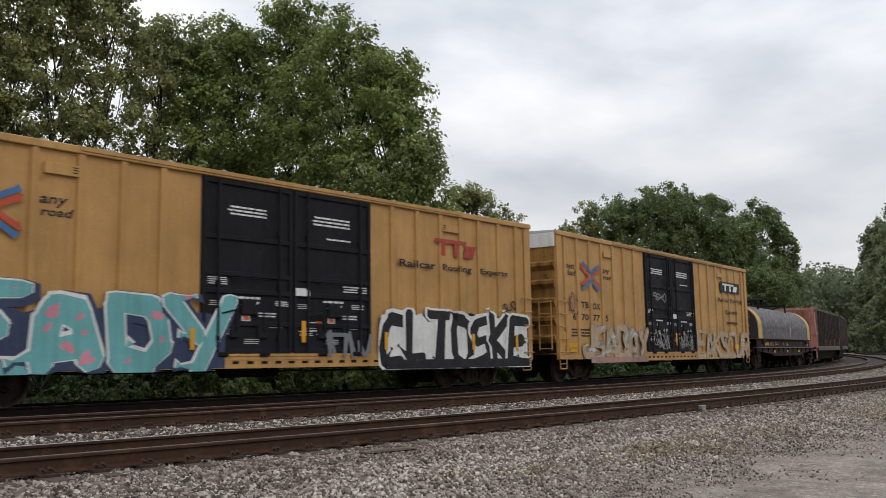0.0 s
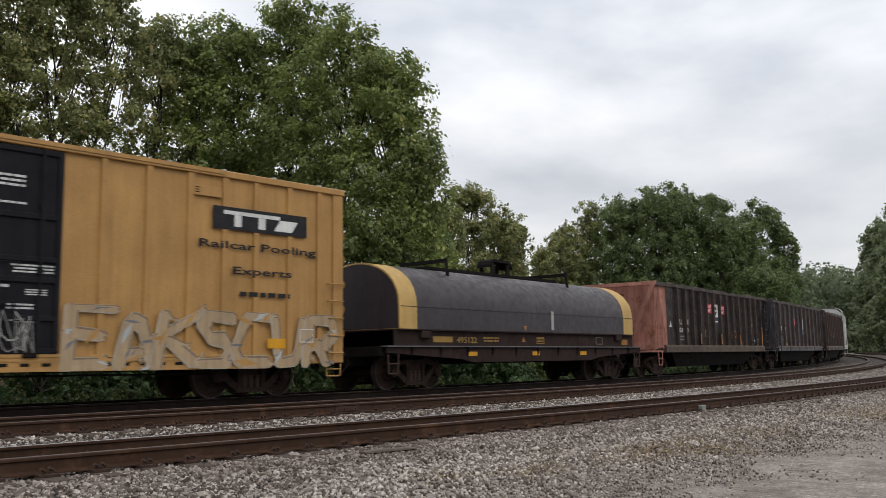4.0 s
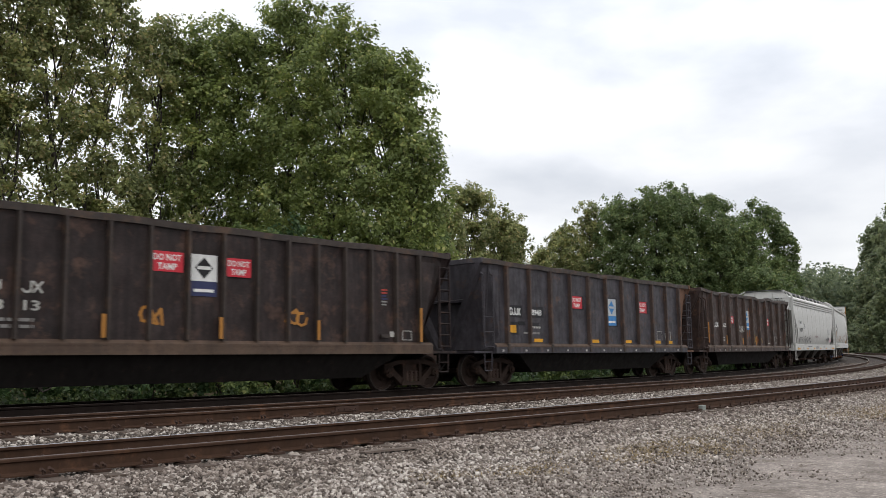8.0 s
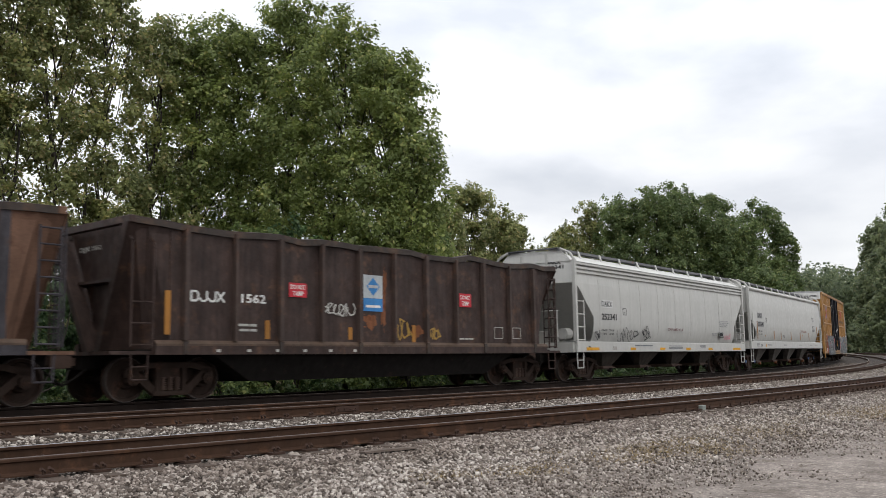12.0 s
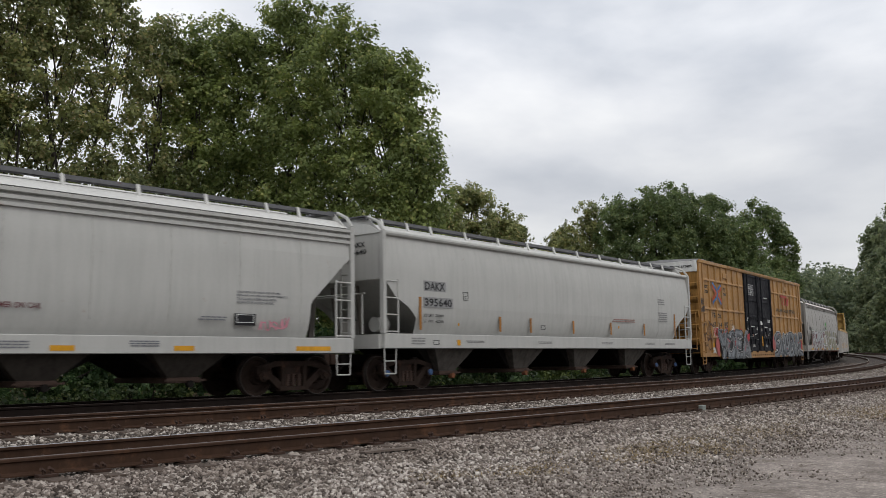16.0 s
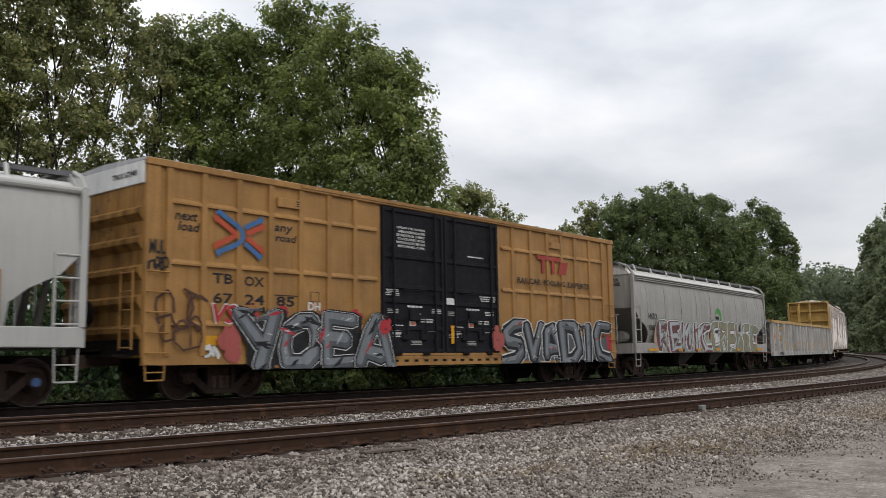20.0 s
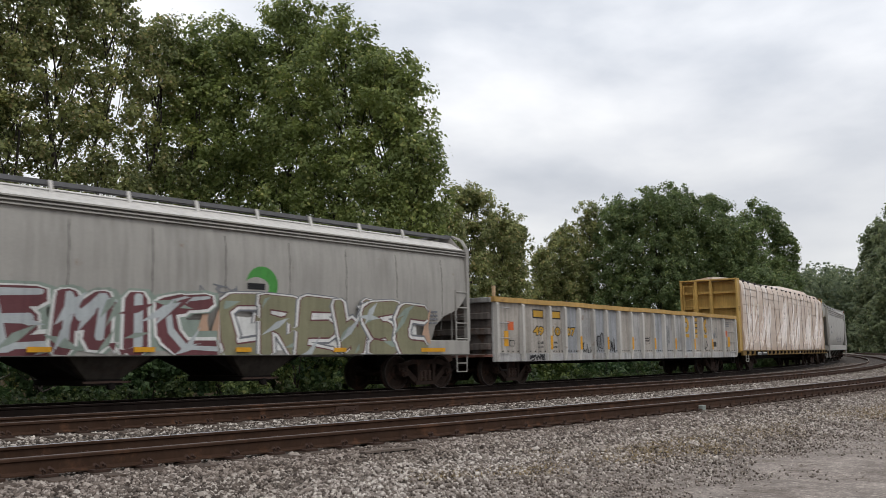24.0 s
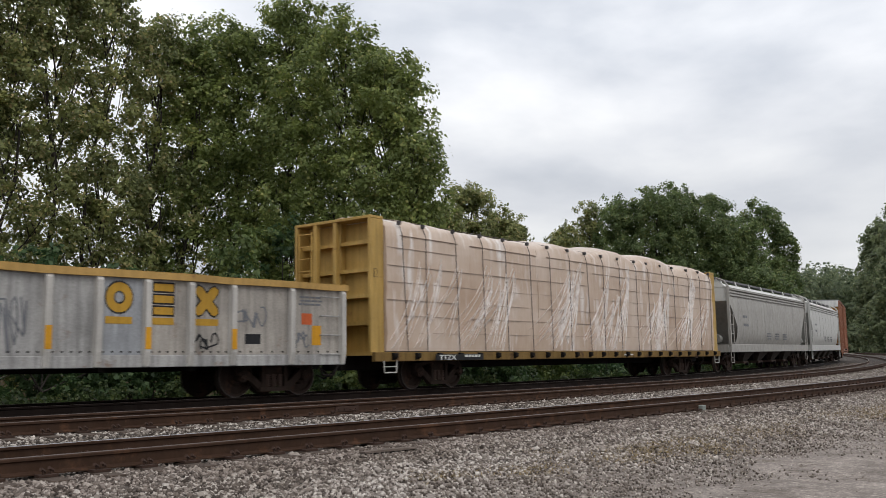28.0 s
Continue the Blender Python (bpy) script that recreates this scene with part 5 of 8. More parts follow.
def cross_logo(top, x0, x1, z0, z1, y=-1.60):
    """Two arrow pairs that meet back to back, blue outside red."""
    f = lambda u, v: (x0 + u * (x1 - x0), z0 + v * (z1 - z0))
    blue = [((0.06, 0.97), (0.45, 0.70)), ((0.44, 0.71), (0.55, 0.60)), ((0.545, 0.61), (0.57, 0.49)), ((0.57, 0.51), (0.545, 0.39)), ((0.55, 0.40), (0.44, 0.29)), ((0.45, 0.30), (0.06, 0.08)), ((0.60, 0.68), (0.95, 0.90)), ((0.60, 0.33), (0.93, 0.06))]
    blue += [((0.03, 0.90), (0.10, 1.0)), ((0.04, 0.12), (0.09, 0.0)), ((0.98, 0.85), (0.93, 0.97)), ((0.96, 0.12), (0.90, 0.0))]
    red = [((0.02, 0.82), (0.44, 0.50)), ((0.44, 0.50), (0.02, 0.22)), ((0.64, 0.55), (0.98, 0.75)), ((0.64, 0.47), (0.98, 0.20)), ((0.0, 0.88), (0.03, 0.73)), ((0.0, 0.15), (0.03, 0.31)), ((1.0, 0.82), (0.96, 0.66)), ((1.0, 0.13), (0.96, 0.30))]
    for k, (mat, strokes, wide) in enumerate((("logo_blue", blue, 0.055), ("logo_scarlet", red, 0.056))):
        bm = bmesh.new()
        for j, (p, q) in enumerate(strokes):
            (ax, az), (bx, bz) = f(*p), f(*q)
            d = Vector((bx - ax, bz - az)).normalized()
            n = Vector((-d.y, d.x)) * (wide if j < 8 - 4 * k else 0.035)
            yy = y - 0.004 * k - 0.0002 * j
            bm.faces.new([bm.verts.new((px, yy, pz)) for px, pz in ((ax + n.x, az + n.y), (bx + n.x, bz + n.y), (bx - n.x, bz - n.y), (ax - n.x, az - n.y))])
        part("logo_shape", bm, M[mat], top, "red and blue crossed arrow emblem" if k == 0 else "")


def next_load(top):
    lettering(top, "next", -8.67, -8.12, 3.74, 3.92, "ink_black", -1.551, shear=0.2)
    lettering(top, "load", -8.60, -8.05, 3.52, 3.72, "ink_black", -1.551, shear=0.2)
    lettering(top, "any", -6.05, -5.50, 3.70, 3.90, "ink_black", -1.551, shear=0.2)
    lettering(top, "road", -6.02, -5.38, 3.53, 3.70, "ink_black", -1.551, shear=0.2)
    cross_logo(top, -7.72, -6.40, 3.05, 4.06, -1.612)


def door_signs(top, seed, words=None):
    if words:
        for k, w in enumerate(words):
            lettering(top, w, -1.98 + 0.06 * (k % 2), -0.84, 4.24 - k * 0.098, 4.305 - k * 0.098, "ink_white", -1.58)
    else:
        bars(top, -1.95, -0.85, 3.98, 4.22, 3, "ink_white", -1.58, seed)
        bars(top, 0.52, 1.72, 3.98, 4.24, 3, "ink_white", -1.58, seed + 1)
    bars(top, 0.95, 1.75, 3.66, 3.74, 1, "ink_white", -1.58, seed + 2)
    bars(top, -2.42, -1.9, 2.44, 2.62, 4, "ink_white", -1.58, seed + 3)
    bars(top, 1.5, 2.3, 2.42, 2.60, 3, "ink_white", -1.58, seed + 4)
    for x in (-1.55, 0.95):
        bars(top, x - 0.1, x + 0.55, 2.12, 2.22, 1, "ink_white", -1.58, seed + 5)
        scribble(top, x, x + 0.5, 1.95, 2.10, "ink_white", seed + 8, 0.02, -1.582, 2, "curved arrow marking")
        patch(top, "placard", x + 0.05, x + 0.28, 1.68, 1.93, "ink_white", -1.582)
        patch(top, "placard", x + 0.09, x + 0.24, 1.70, 1.78, "orange_tag", -1.588)
        bars(top, x + 0.5, x + 1.0, 1.75, 1.88, 2, "ink_white", -1.58, seed + 6)
        bars(top, x - 0.65, x - 0.2, 1.45, 1.7, 4, "ink_white", -1.58, seed + 7)
    for x in (-2.35, 0.02):
        for k, (a, z) in enumerate(((0.0, 1.98), (0.1, 1.36), (1.55, 1.52), (1.75, 2.02), (0.9, 1.16))):
            bars(top, x + a, x + a + 0.42, z, z + 0.13, 3, "ink_white" if k % 2 else "faded_white", -1.58, seed + 20 + k, 2)
        bm = bmesh.new()
        bm.faces.new([bm.verts.new((x + 0.72 + 0.075 * math.cos(-k * math.tau / 14), -1.581, 1.42 + 0.075 * math.sin(-k * math.tau / 14))) for k in range(14)])
        part("round_notice", bm, M["ink_white"], top)
    patch(top, "notice", -0.02, 0.40, 2.30, 2.48, "ink_white", -1.63)
    patch(top, "reflector", 0.16, 0.28, 1.22, 1.72, "reflector", -1.63)


def paint_first(top):
    next_load(top)
    door_signs(top, 10)
    patch(top, "red_sign", 0.62, 0.80, 1.55, 1.72, "orange_tag", -1.582)
    graffiti(top, -9.35, -1.75, 0.60, 2.16, "GEADY", [("ink_navy", 0.13, 0.05, -0.04), ("ink_white", 0.045, -0.01, 0.03), ("ink_teal", 0.0, 0.0, 0.0)], 21, -1.625, "large teal spray-painted letters outlined in navy", 0.135, [("ink_pink", 30, 0.13)], [("ink_navy", -0.2)], True)
    graffiti(top, 2.75, 9.05, 0.54, 2.10, "CLTOSKE", [("ink_white", 0.10, 0.0, 0.03), ("ink_black", 0.0, 0.0, 0.0)], 22, -1.630, "black and white spray-painted block letters", 0.15, [], [("ink_black", 0.05), ("ink_white", -0.02)])
    patch(top, "paint_band", 2.9, 9.1, 0.56, 0.80, "ink_black", -1.648, "black paint along the sill")
    scribble(top, 1.0, 2.5, 0.72, 1.5, "ink_grey", 23, 0.05, -1.64, 5, label="grey spray paint on the door")
    plain_mark(top, 4.90, 6.66, 3.65, 4.12)
    lettering(top, "Railcar", 3.47, 4.92, 3.24, 3.44, "ink_black", -1.602)
    lettering(top, "Pooling", 5.2, 6.45, 3.19, 3.42, "ink_black", -1.602)
    lettering(top, "Experts", 6.85, 8.15, 3.19, 3.40, "ink_black", -1.602)
    scribble(top, 7.9, 8.5, 2.15, 2.5, "ink_black", 3, 0.02, -1.60, 3)
    for x in (2.85, 6.35, 8.4, -2.85):
        patch(top, "reflector", x, x + 0.11, 1.05, 1.5, "reflector", -1.665)


def plain_mark(top, x0, x1, z0, z1, mat="logo_red", y=-1.604):
    """A company mark, reduced to a bar on two posts beside a tilted block."""
    w, t = (x1 - x0) / 3, (z1 - z0) * 0.24
    o = patch(top, "logo_shape", x0, x1 - 0.75 * w, z1 - t, z1, mat, y, "plain company mark of a bar on two posts beside a block")
    for c in (0.55, 1.5):
        patch(o, "logo_shape", x0 + (c - 0.14) * w, x0 + (c + 0.14) * w, z0, z1 - t - 0.004, mat, y)
    bm = bmesh.new()
    add_prism(bm, [(x0 + 2.0 * w, z0), (x0 + 2.75 * w, z0), (x1, z1 - t - 0.004), (x0 + 2.25 * w, z1 - t - 0.004)], y - 0.004, y + 0.004)
    part("logo_shape", fixed(bm), M[mat], o)


def paint_second(top):
    next_load(top)
    door_signs(top, 30)
    lettering(top, "TB", -7.72, -7.18, 2.46, 2.68, "ink_black", -1.551)
    lettering(top, "OX", -6.88, -6.33, 2.44, 2.66, "ink_black", -1.551)
    for w, a, b in (("6", -8.32, -8.1), ("70", -7.72, -7.2), ("77", -6.88, -6.36), ("5", -5.93, -5.72)):
        lettering(top, w, a, b, 2.04, 2.26, "ink_black", -1.551)
    patch(top, "mark_panel", 5.68, 8.22, 3.66, 4.16, "ink_black", -1.602)
    plain_mark(top, 5.95, 7.95, 3.74, 4.08, "ink_white", -1.608)
    for w, a, b, z in (("Railcar Pooling", 5.35, 8.5, 3.19), ("Experts", 6.2, 7.8, 2.64)):
        lettering(top, w, a, b, z, z + 0.22, "ink_black", -1.602)
    bars(top, 6.2, 7.75, 2.12, 2.32, 1, "ink_black", -1.602, 5, 4)
    scribble(top, -8.75, -8.05, 2.2, 2.95, "ink_maroon", 132, 0.022, -1.60, 3)
    bars(top, -8.5, -7.2, 1.45, 1.75, 3, "ink_black", -1.552, 3, 5)
    patch(top, "label_plate", -8.64, -8.12, 1.13, 1.27, "reflector", -1.551)
    patch(top, "label_plate", -8.66, -8.2, 0.98, 1.08, "reflector", -1.60)
    patch(top, "reflector", -9.1, -8.95, 1.2, 1.65, "reflector", -1.594)
    graffiti(top, -7.85, -2.62, 0.74, 1.90, "JSABAY", [("ink_bone", 0.055, 0.0, 0.0), ("ink_grey", 0.022, 0.02, 0.02), ("ink_buff", 0.0, 0.0, -0.01)], 33, -1.619, "faded pastel spray-painted letters", 0.13, [("ink_pale", 22, 0.12), ("ink_grey", 14, 0.07), ("ink_peach", 12, 0.09), ("ink_sage", 8, 0.09), ("ink_black", 8, 0.03)])
    patch(top, "paint_band", -7.3, -2.65, 0.60, 0.80, "ink_rose", -1.646, "dull pink paint along the sill")
    graffiti(top, 2.55, 9.05, 0.64, 1.87, "EAKSCUR", [("ink_bone", 0.04, 0.0, 0.0), ("ink_tan", 0.015, 0.02, 0.01), ("ink_buff", 0.0, 0.0, -0.01)], 34, -1.619, "faded grey and cream spray-painted letters", 0.11, [("box_yellow", 14, 0.12), ("ink_grey", 14, 0.07), ("ink_pale", 8, 0.08)])
    for k, (a, b) in enumerate(((-2.0, -0.5), (0.5, 2.0))):
        for j in range(3):
            scribble(top, a, b, 1.0, 1.85 - 0.1 * j, "dim_white" if j else "faded_white", 350 + 5 * k + j, 0.011, -1.65 - 0.004 * j, 5, label="worn white spray paint on the door")
    scribble(top, -1.85, -0.6, 2.95, 3.3, "dim_white", 37, 0.03, -1.60, 4)
    outline_box(top, 8.0, 8.4, 1.22, 1.53, "ink_white", -1.65)
    patch(top, "label_plate", 7.1, 7.6, 1.08, 1.3, "reflector", -1.65)


def paint_third(top):
    next_load(top)
    door_signs(top, 50, ("CERRAR Y BLOQUEAR", "AMBAS PUERTAS ANTES", "DE MOVER EL CARRO", "CLOSE AND LOCK", "BOTH DOORS BEFORE", "MOVING CAR"))
    lettering(top, "TB", -7.72, -7.18, 2.47, 2.69, "ink_black", -1.551)
    lettering(top, "OX", -6.88, -6.33, 2.45, 2.67, "ink_black", -1.551)
    for w, a, b in (("67", -7.70, -7.18), ("24", -6.86, -6.32), ("85", -5.98, -5.44)):
        lettering(top, w, a, b, 2.04, 2.27, "ink_black", -1.551)
    outline_box(top, -4.95, -4.68, 2.18, 2.42, "ink_black", -1.551, 0.012)
    scribble(top, -9.33, -8.86, 2.62, 2.92, "ink_black", 51, 0.02, -1.605, 5, label="black marker tag")
    scribble(top, -9.1, -7.9, 1.05, 2.35, "ink_umber", 152, 0.028, -1.612, 3, label="brown spray-painted tag", curly=1.0)
    scribble(top, -9.0, -8.0, 0.98, 1.75, "ink_umber", 157, 0.022, -1.616, 3, label="brown spray-painted tag", curly=1.0)
    patch(top, "label_plate", -8.0, -7.55, 1.15, 1.35, "reflector", -1.551)
    scribble(top, -7.95, -7.5, 0.85, 1.2, "ink_white", 53, 0.03, -1.60, 3)
    for k, (cx, cz, rx, rz) in enumerate(((-7.25, 1.25, 0.34, 0.5), (-6.75, 1.78, 0.32, 0.26), (-5.95, 1.92, 0.34, 0.16), (-4.6, 1.84, 0.26, 0.2), (-3.5, 1.88, 0.3, 0.16), (-2.5, 1.62, 0.24, 0.28), (2.25, 1.3, 0.32, 0.46), (8.8, 1.35, 0.30, 0.36))):
        splat(top, cx, cz, rx, rz, "ink_crimson" if k in (0, 3, 6) else "ink_red", -1.612 if abs(cx) > 2.5 else -1.668, 70 + k, "red spray paint")
    lay = [("ink_black", 0.15, 0.05, -0.03), ("ink_white", 0.055, 0.0, 0.0), ("ink_black", 0.035, 0.0, 0.0), ("ink_slate", -0.005, 0.0, 0.0), ("ink_silver", -0.07, -0.03, 0.05)]
    graffiti(top, -7.15, -2.2, 0.62, 1.92, "YOEA", lay, 55, -1.628, "grey spray-painted letters with black outlines and red glow", 0.13, [("ink_black", 22, 0.10), ("ink_red", 7, 0.08), ("ink_pale", 8, 0.06), ("ink_white", 14, 0.03)], [("ink_black", -0.30)])
    lay = [("ink_white", 0.14, 0.0, 0.01), ("ink_black", 0.105, 0.0, 0.0), ("ink_slate", 0.0, 0.0, 0.0), ("ink_silver", -0.06, -0.02, 0.06)]
    graffiti(top, 2.6, 8.95, 0.64, 1.94, "SVADIC", lay, 56, -1.628, "grey spray-painted letters with white outlines", 0.135, [("ink_black", 16, 0.08), ("ink_slate", 10, 0.08), ("ink_red", 4, 0.06), ("ink_white", 12, 0.03)], [("ink_slate", -0.28)])
    lettering(top, "DH", -5.10, -4.72, 1.97, 2.16, "ink_white", -1.64, "tag")
    for mat, d in (("ink_white", 0.03), ("ink_red", 0.0)):
        lettering(top, "VS", -7.75 - d, -7.12 + d, 1.62 - d, 2.02 + d, mat, -1.61 - 0.1 * (0.03 - d), "tag", 0.2)
    lettering(top, "MUL", -9.28, -8.92, 2.98, 3.28, "ink_black", -1.612, "tag")
    bars(top, -6.1, -5.2, 2.26, 2.3, 1, "ink_black", -1.551, 3, 4)
    plain_mark(top, 4.55, 6.35, 3.50, 4.05)
    for w, a, b in (("RAILCAR", 3.42, 4.72), ("POOLING", 4.88, 6.12), ("EXPERTS", 6.3, 7.66)):
        lettering(top, w, a, b, 3.10, 3.28, "ink_black", -1.602)


boxcar("weathered yellow boxcar with black doors and teal graffiti on the rails", -103.55, False, paint_first)
boxcar("yellow boxcar with black doors and faded pastel graffiti", -83.40, False, paint_second)
RIBBED_BOXCAR = boxcar("yellow ribbed boxcar with black doors and grey graffiti", 38.78, True, paint_third, "box_ochre")
boxcar("reddish brown boxcar far down the train", 157.5, False, None, "brown_box", "brown_box", True, 8.9)


# ---- scrap gondolas ----
def lettering_end(top, words, x, y0, y1, z0, h=0.13, mat="ink_black"):
    """Words on the front end of a car, facing -x."""
    ob = lettering(top, words, 0.0, y1 - y0, z0, z0 + h, mat, 0.0)
    ob.matrix_local = Matrix.Translation((x - 0.008, y1, 0)) @ Matrix.Rotation(-math.pi / 2, 4, "Z")
    return ob


def sign_red(top, x0, x1, z0, z1, y, dark=True):
    if dark:
        patch(top, "sign_backing", x0 - 0.13, x1 + 0.13, z0 - 0.02, z1 + 0.02, "ink_black", y + 0.003)
    s = patch(top, "warning_sign", x0, x1, z0, z1, "sign_red", y - 0.004, "red sign with white warning words")
    h, w = z1 - z0, x1 - x0
    lettering(s, "DO NOT", x0 + 0.07 * w, x1 - 0.07 * w, z0 + 0.55 * h, z0 + 0.88 * h, "ink_white", y - 0.010)
    lettering(s, "TAMP", x0 + 0.2 * w, x1 - 0.2 * w, z0 + 0.10 * h, z0 + 0.43 * h, "ink_white", y - 0.010)


def diamond_sign(top, x0, x1, z0, z1, y, field, shape, low):
    """A company sign, reduced to its coloured shapes."""
    zm = z0 + (z1 - z0) * 0.36
    s = patch(top, "company_sign", x0, x1, zm, z1, field, y, "two-part company sign")
    xc, zc, r = (x0 + x1) / 2, (zm + z1) / 2, (z1 - zm) * 0.40
    bm = bmesh.new()
    bm.faces.new([bm.verts.new((xc + dx * r, y - 0.007, zc + dz * r)) for dx, dz in ((0, 1), (1, 0), (0, -1), (-1, 0))])
    part("sign_shape", bm, M[shape], s)
    patch(s, "sign_shape", xc - r * 0.75, xc + r * 0.75, zc - r * 0.16, zc + r * 0.16, field, y - 0.011, t=0.002)
    patch(s, "sign_panel", x0, x1, z0, zm - 0.004, low, y, "lower panel of the sign")
    patch(s, "sign_bar", x0 + 0.12 * (x1 - x0), x1 - 0.12 * (x1 - x0), z0 + 0.10 * (z1 - z0), z0 + 0.17 * (z1 - z0), "ink_white", y - 0.007, t=0.002)


def gondola(label, q, mat, end_paint, half, side, posts, truck_half, paint, top_z=3.74, heavy=False, rear_paint=None):
    """A deep scrap gondola: tub belly, tapered ends, posts on the sheets."""
    top = car("gondola", label, q, truck_half, "gondola car")
    h = half
    # side sheets and top chords
    for s in (-1, 1):
        nx, nz_ = 96, 12
        xs, zs = [-side + 2 * side * k / nx for k in range(nx + 1)], [1.22 + (top_z - 0.16 - 1.22) * k / nz_ for k in range(nz_ + 1)]
        skin = lambda x, z: 0.055 * max(0.0, noise.noise((x * 0.9 + q, z * 1.1, s * 3.0)) + 0.6 * noise.noise((x * 2.6, z * 2.2, q))) * min(1.0, (z - 1.22) * 6, (top_z - 0.16 - z) * 6)
        bm = bmesh.new()
        grid = [[bm.verts.new((x, s * (1.55 - skin(x, z)), z)) for z in zs] for x in xs]
        for ga, gb in zip(grid, grid[1:]):
            for k in range(nz_):
                bm.faces.new((ga[k], gb[k], gb[k + 1], ga[k + 1]))
        back = [bm.verts.new((x, s * 1.46, z)) for x, z in ((-side, zs[0]), (side, zs[0]), (side, zs[-1]), (-side, zs[-1]))]
        bm.faces.new(back)
        for f in bm.faces:
            f.smooth = True
        part("side_sheet", fixed(bm), M[mat], top, "knocked and dented side sheet")
        bm = bmesh.new()
        n = 24
        rng = random.Random(int(abs(q) * 10) + s)
        rings = []
        for k in range(n + 1):
            x = -h + 2 * h * k / n
            dz, dy = rng.uniform(-0.025, 0.012) * (3.4 if mat == "gon_brown" else 1), rng.uniform(-0.02, 0.02)
            rings.append([(x, s * 1.46 + dy, top_z - 0.17 + dz), (x, s * 1.61 + dy, top_z - 0.17 + dz), (x, s * 1.61 + dy, top_z - 0.03 + dz), (x, s * 1.46 + dy, top_z + dz)])
        part("top_chord", fixed(add_loft(bm, rings)), M["gon_trim"], top, "dented top chord")
        sill = bmesh.new()
        rings = [[(x, s * 1.48, 1.24), (x, s * 1.56, 1.24), (x, s * 1.63, 1.17), (x, s * 1.63, 0.95), (x, s * 1.48, 0.95)] for x in (-side - 0.35, side + 0.35)]
        part("side_sill", fixed(add_loft(sill, rings)), M[mat if heavy else "gon_sill"], top)
        part("sill_lip", fixed(add_loft(bmesh.new(), [[(x, s * 1.552, 1.2445), (x, s * 1.562, 1.2465), (x, s * 1.637, 1.175), (x, s * 1.637, 1.13), (x, s * 1.6305, 1.13), (x, s * 1.6305, 1.172)] for x in (-side - 0.35, side + 0.35)])), M["gon_sill"], top, "scraped rusty lip of the side sill")
        for k, x in enumerate(posts):
            w = 0.15 if (heavy and k % 2 == 0) else 0.10 if heavy else 0.085
            z0 = 0.97 if (heavy and k % 2 == 0) else 1.245
            bm = add_loft(bmesh.new(), [[(x - w / 2, s * 1.55, z), (x - w * 0.36, s * 1.665, z), (x + w * 0.36, s * 1.665, z), (x + w / 2, s * 1.55, z)] for z in (1.245, top_z - 0.17)])
            p = part("side_post", fixed(bm), M["gon_post" if heavy else "gon_trim"], top)
            if z0 < 1.2:
                part("post_foot", box(x - 0.06, x + 0.06, min(s * 1.6305, s * 1.655), max(s * 1.6305, s * 1.655), 0.97, 1.22), M["gon_trim"], p)
    # belly tub between the trucks
    b0 = truck_half - 1.35
    bm = bmesh.new()
    add_loft(bm, [[(x, y, z) for y, z in ring] for x, ring in (
        (-b0 - 0.5, [(-1.45, 0.95), (1.45, 0.95), (1.40, 0.93), (-1.40, 0.93)]), (-b0 + 0.6, [(-1.45, 0.95), (1.45, 0.95), (1.15, 0.36), (-1.15, 0.36)]),
        (b0 - 0.6, [(-1.45, 0.95), (1.45, 0.95), (1.15, 0.36), (-1.15, 0.36)]), (b0 + 0.5, [(-1.45, 0.95), (1.45, 0.95), (1.40, 0.93), (-1.40, 0.93)]))])
    part("belly_tub", fixed(bm), M["under_black"], top, "black tub floor between the trucks")
    part("floor", box(-h + 0.2, h - 0.2, -1.46, 1.46, 1.0, 1.06), M["under_black"], top)
    part("centre_sill", box(-h - 0.3, h + 0.3, -0.3, 0.3, 0.68, 0.98), M["under_black"], top)
    rear = rear_paint or mat
    for s in (-1, 1):
        end_mat = end_paint if s < 0 else rear
        # the end sheet narrows downwards between slanting posts; gussets close the corners
        bm = bmesh.new()
        add_loft(bm, [[(s * (h - 0.34), -1.48, top_z - 0.05), (s * (h - 0.34), 1.48, top_z - 0.05), (s * (h - 0.46), 0.24, 1.06), (s * (h - 0.46), -0.24, 1.06)],
                      [(s * (h - 0.39), -1.48, top_z - 0.05), (s * (h - 0.39), 1.48, top_z - 0.05), (s * (h - 0.51), 0.24, 1.06), (s * (h - 0.51), -0.24, 1.06)]])
        e = part("end_sheet", fixed(bm), M[end_mat], top)
        if end_mat != "rust_red":
            part("end_rib", fixed(add_loft(bmesh.new(), [[(s * (h - 0.42), y, 2.45), (s * (h - 0.22), y, 2.49), (s * (h - 0.22), y, 2.55), (s * (h - 0.42), y, 2.58)] for y in (-1.0, 1.0)])), M[end_mat], e)
        part("end_cap", box(min(s * (h - 0.1), s * (h + 0.06)), max(s * (h - 0.1), s * (h + 0.06)), -1.61, 1.61, top_z - 0.16, top_z - 0.01, 0.01), M[end_mat], top)
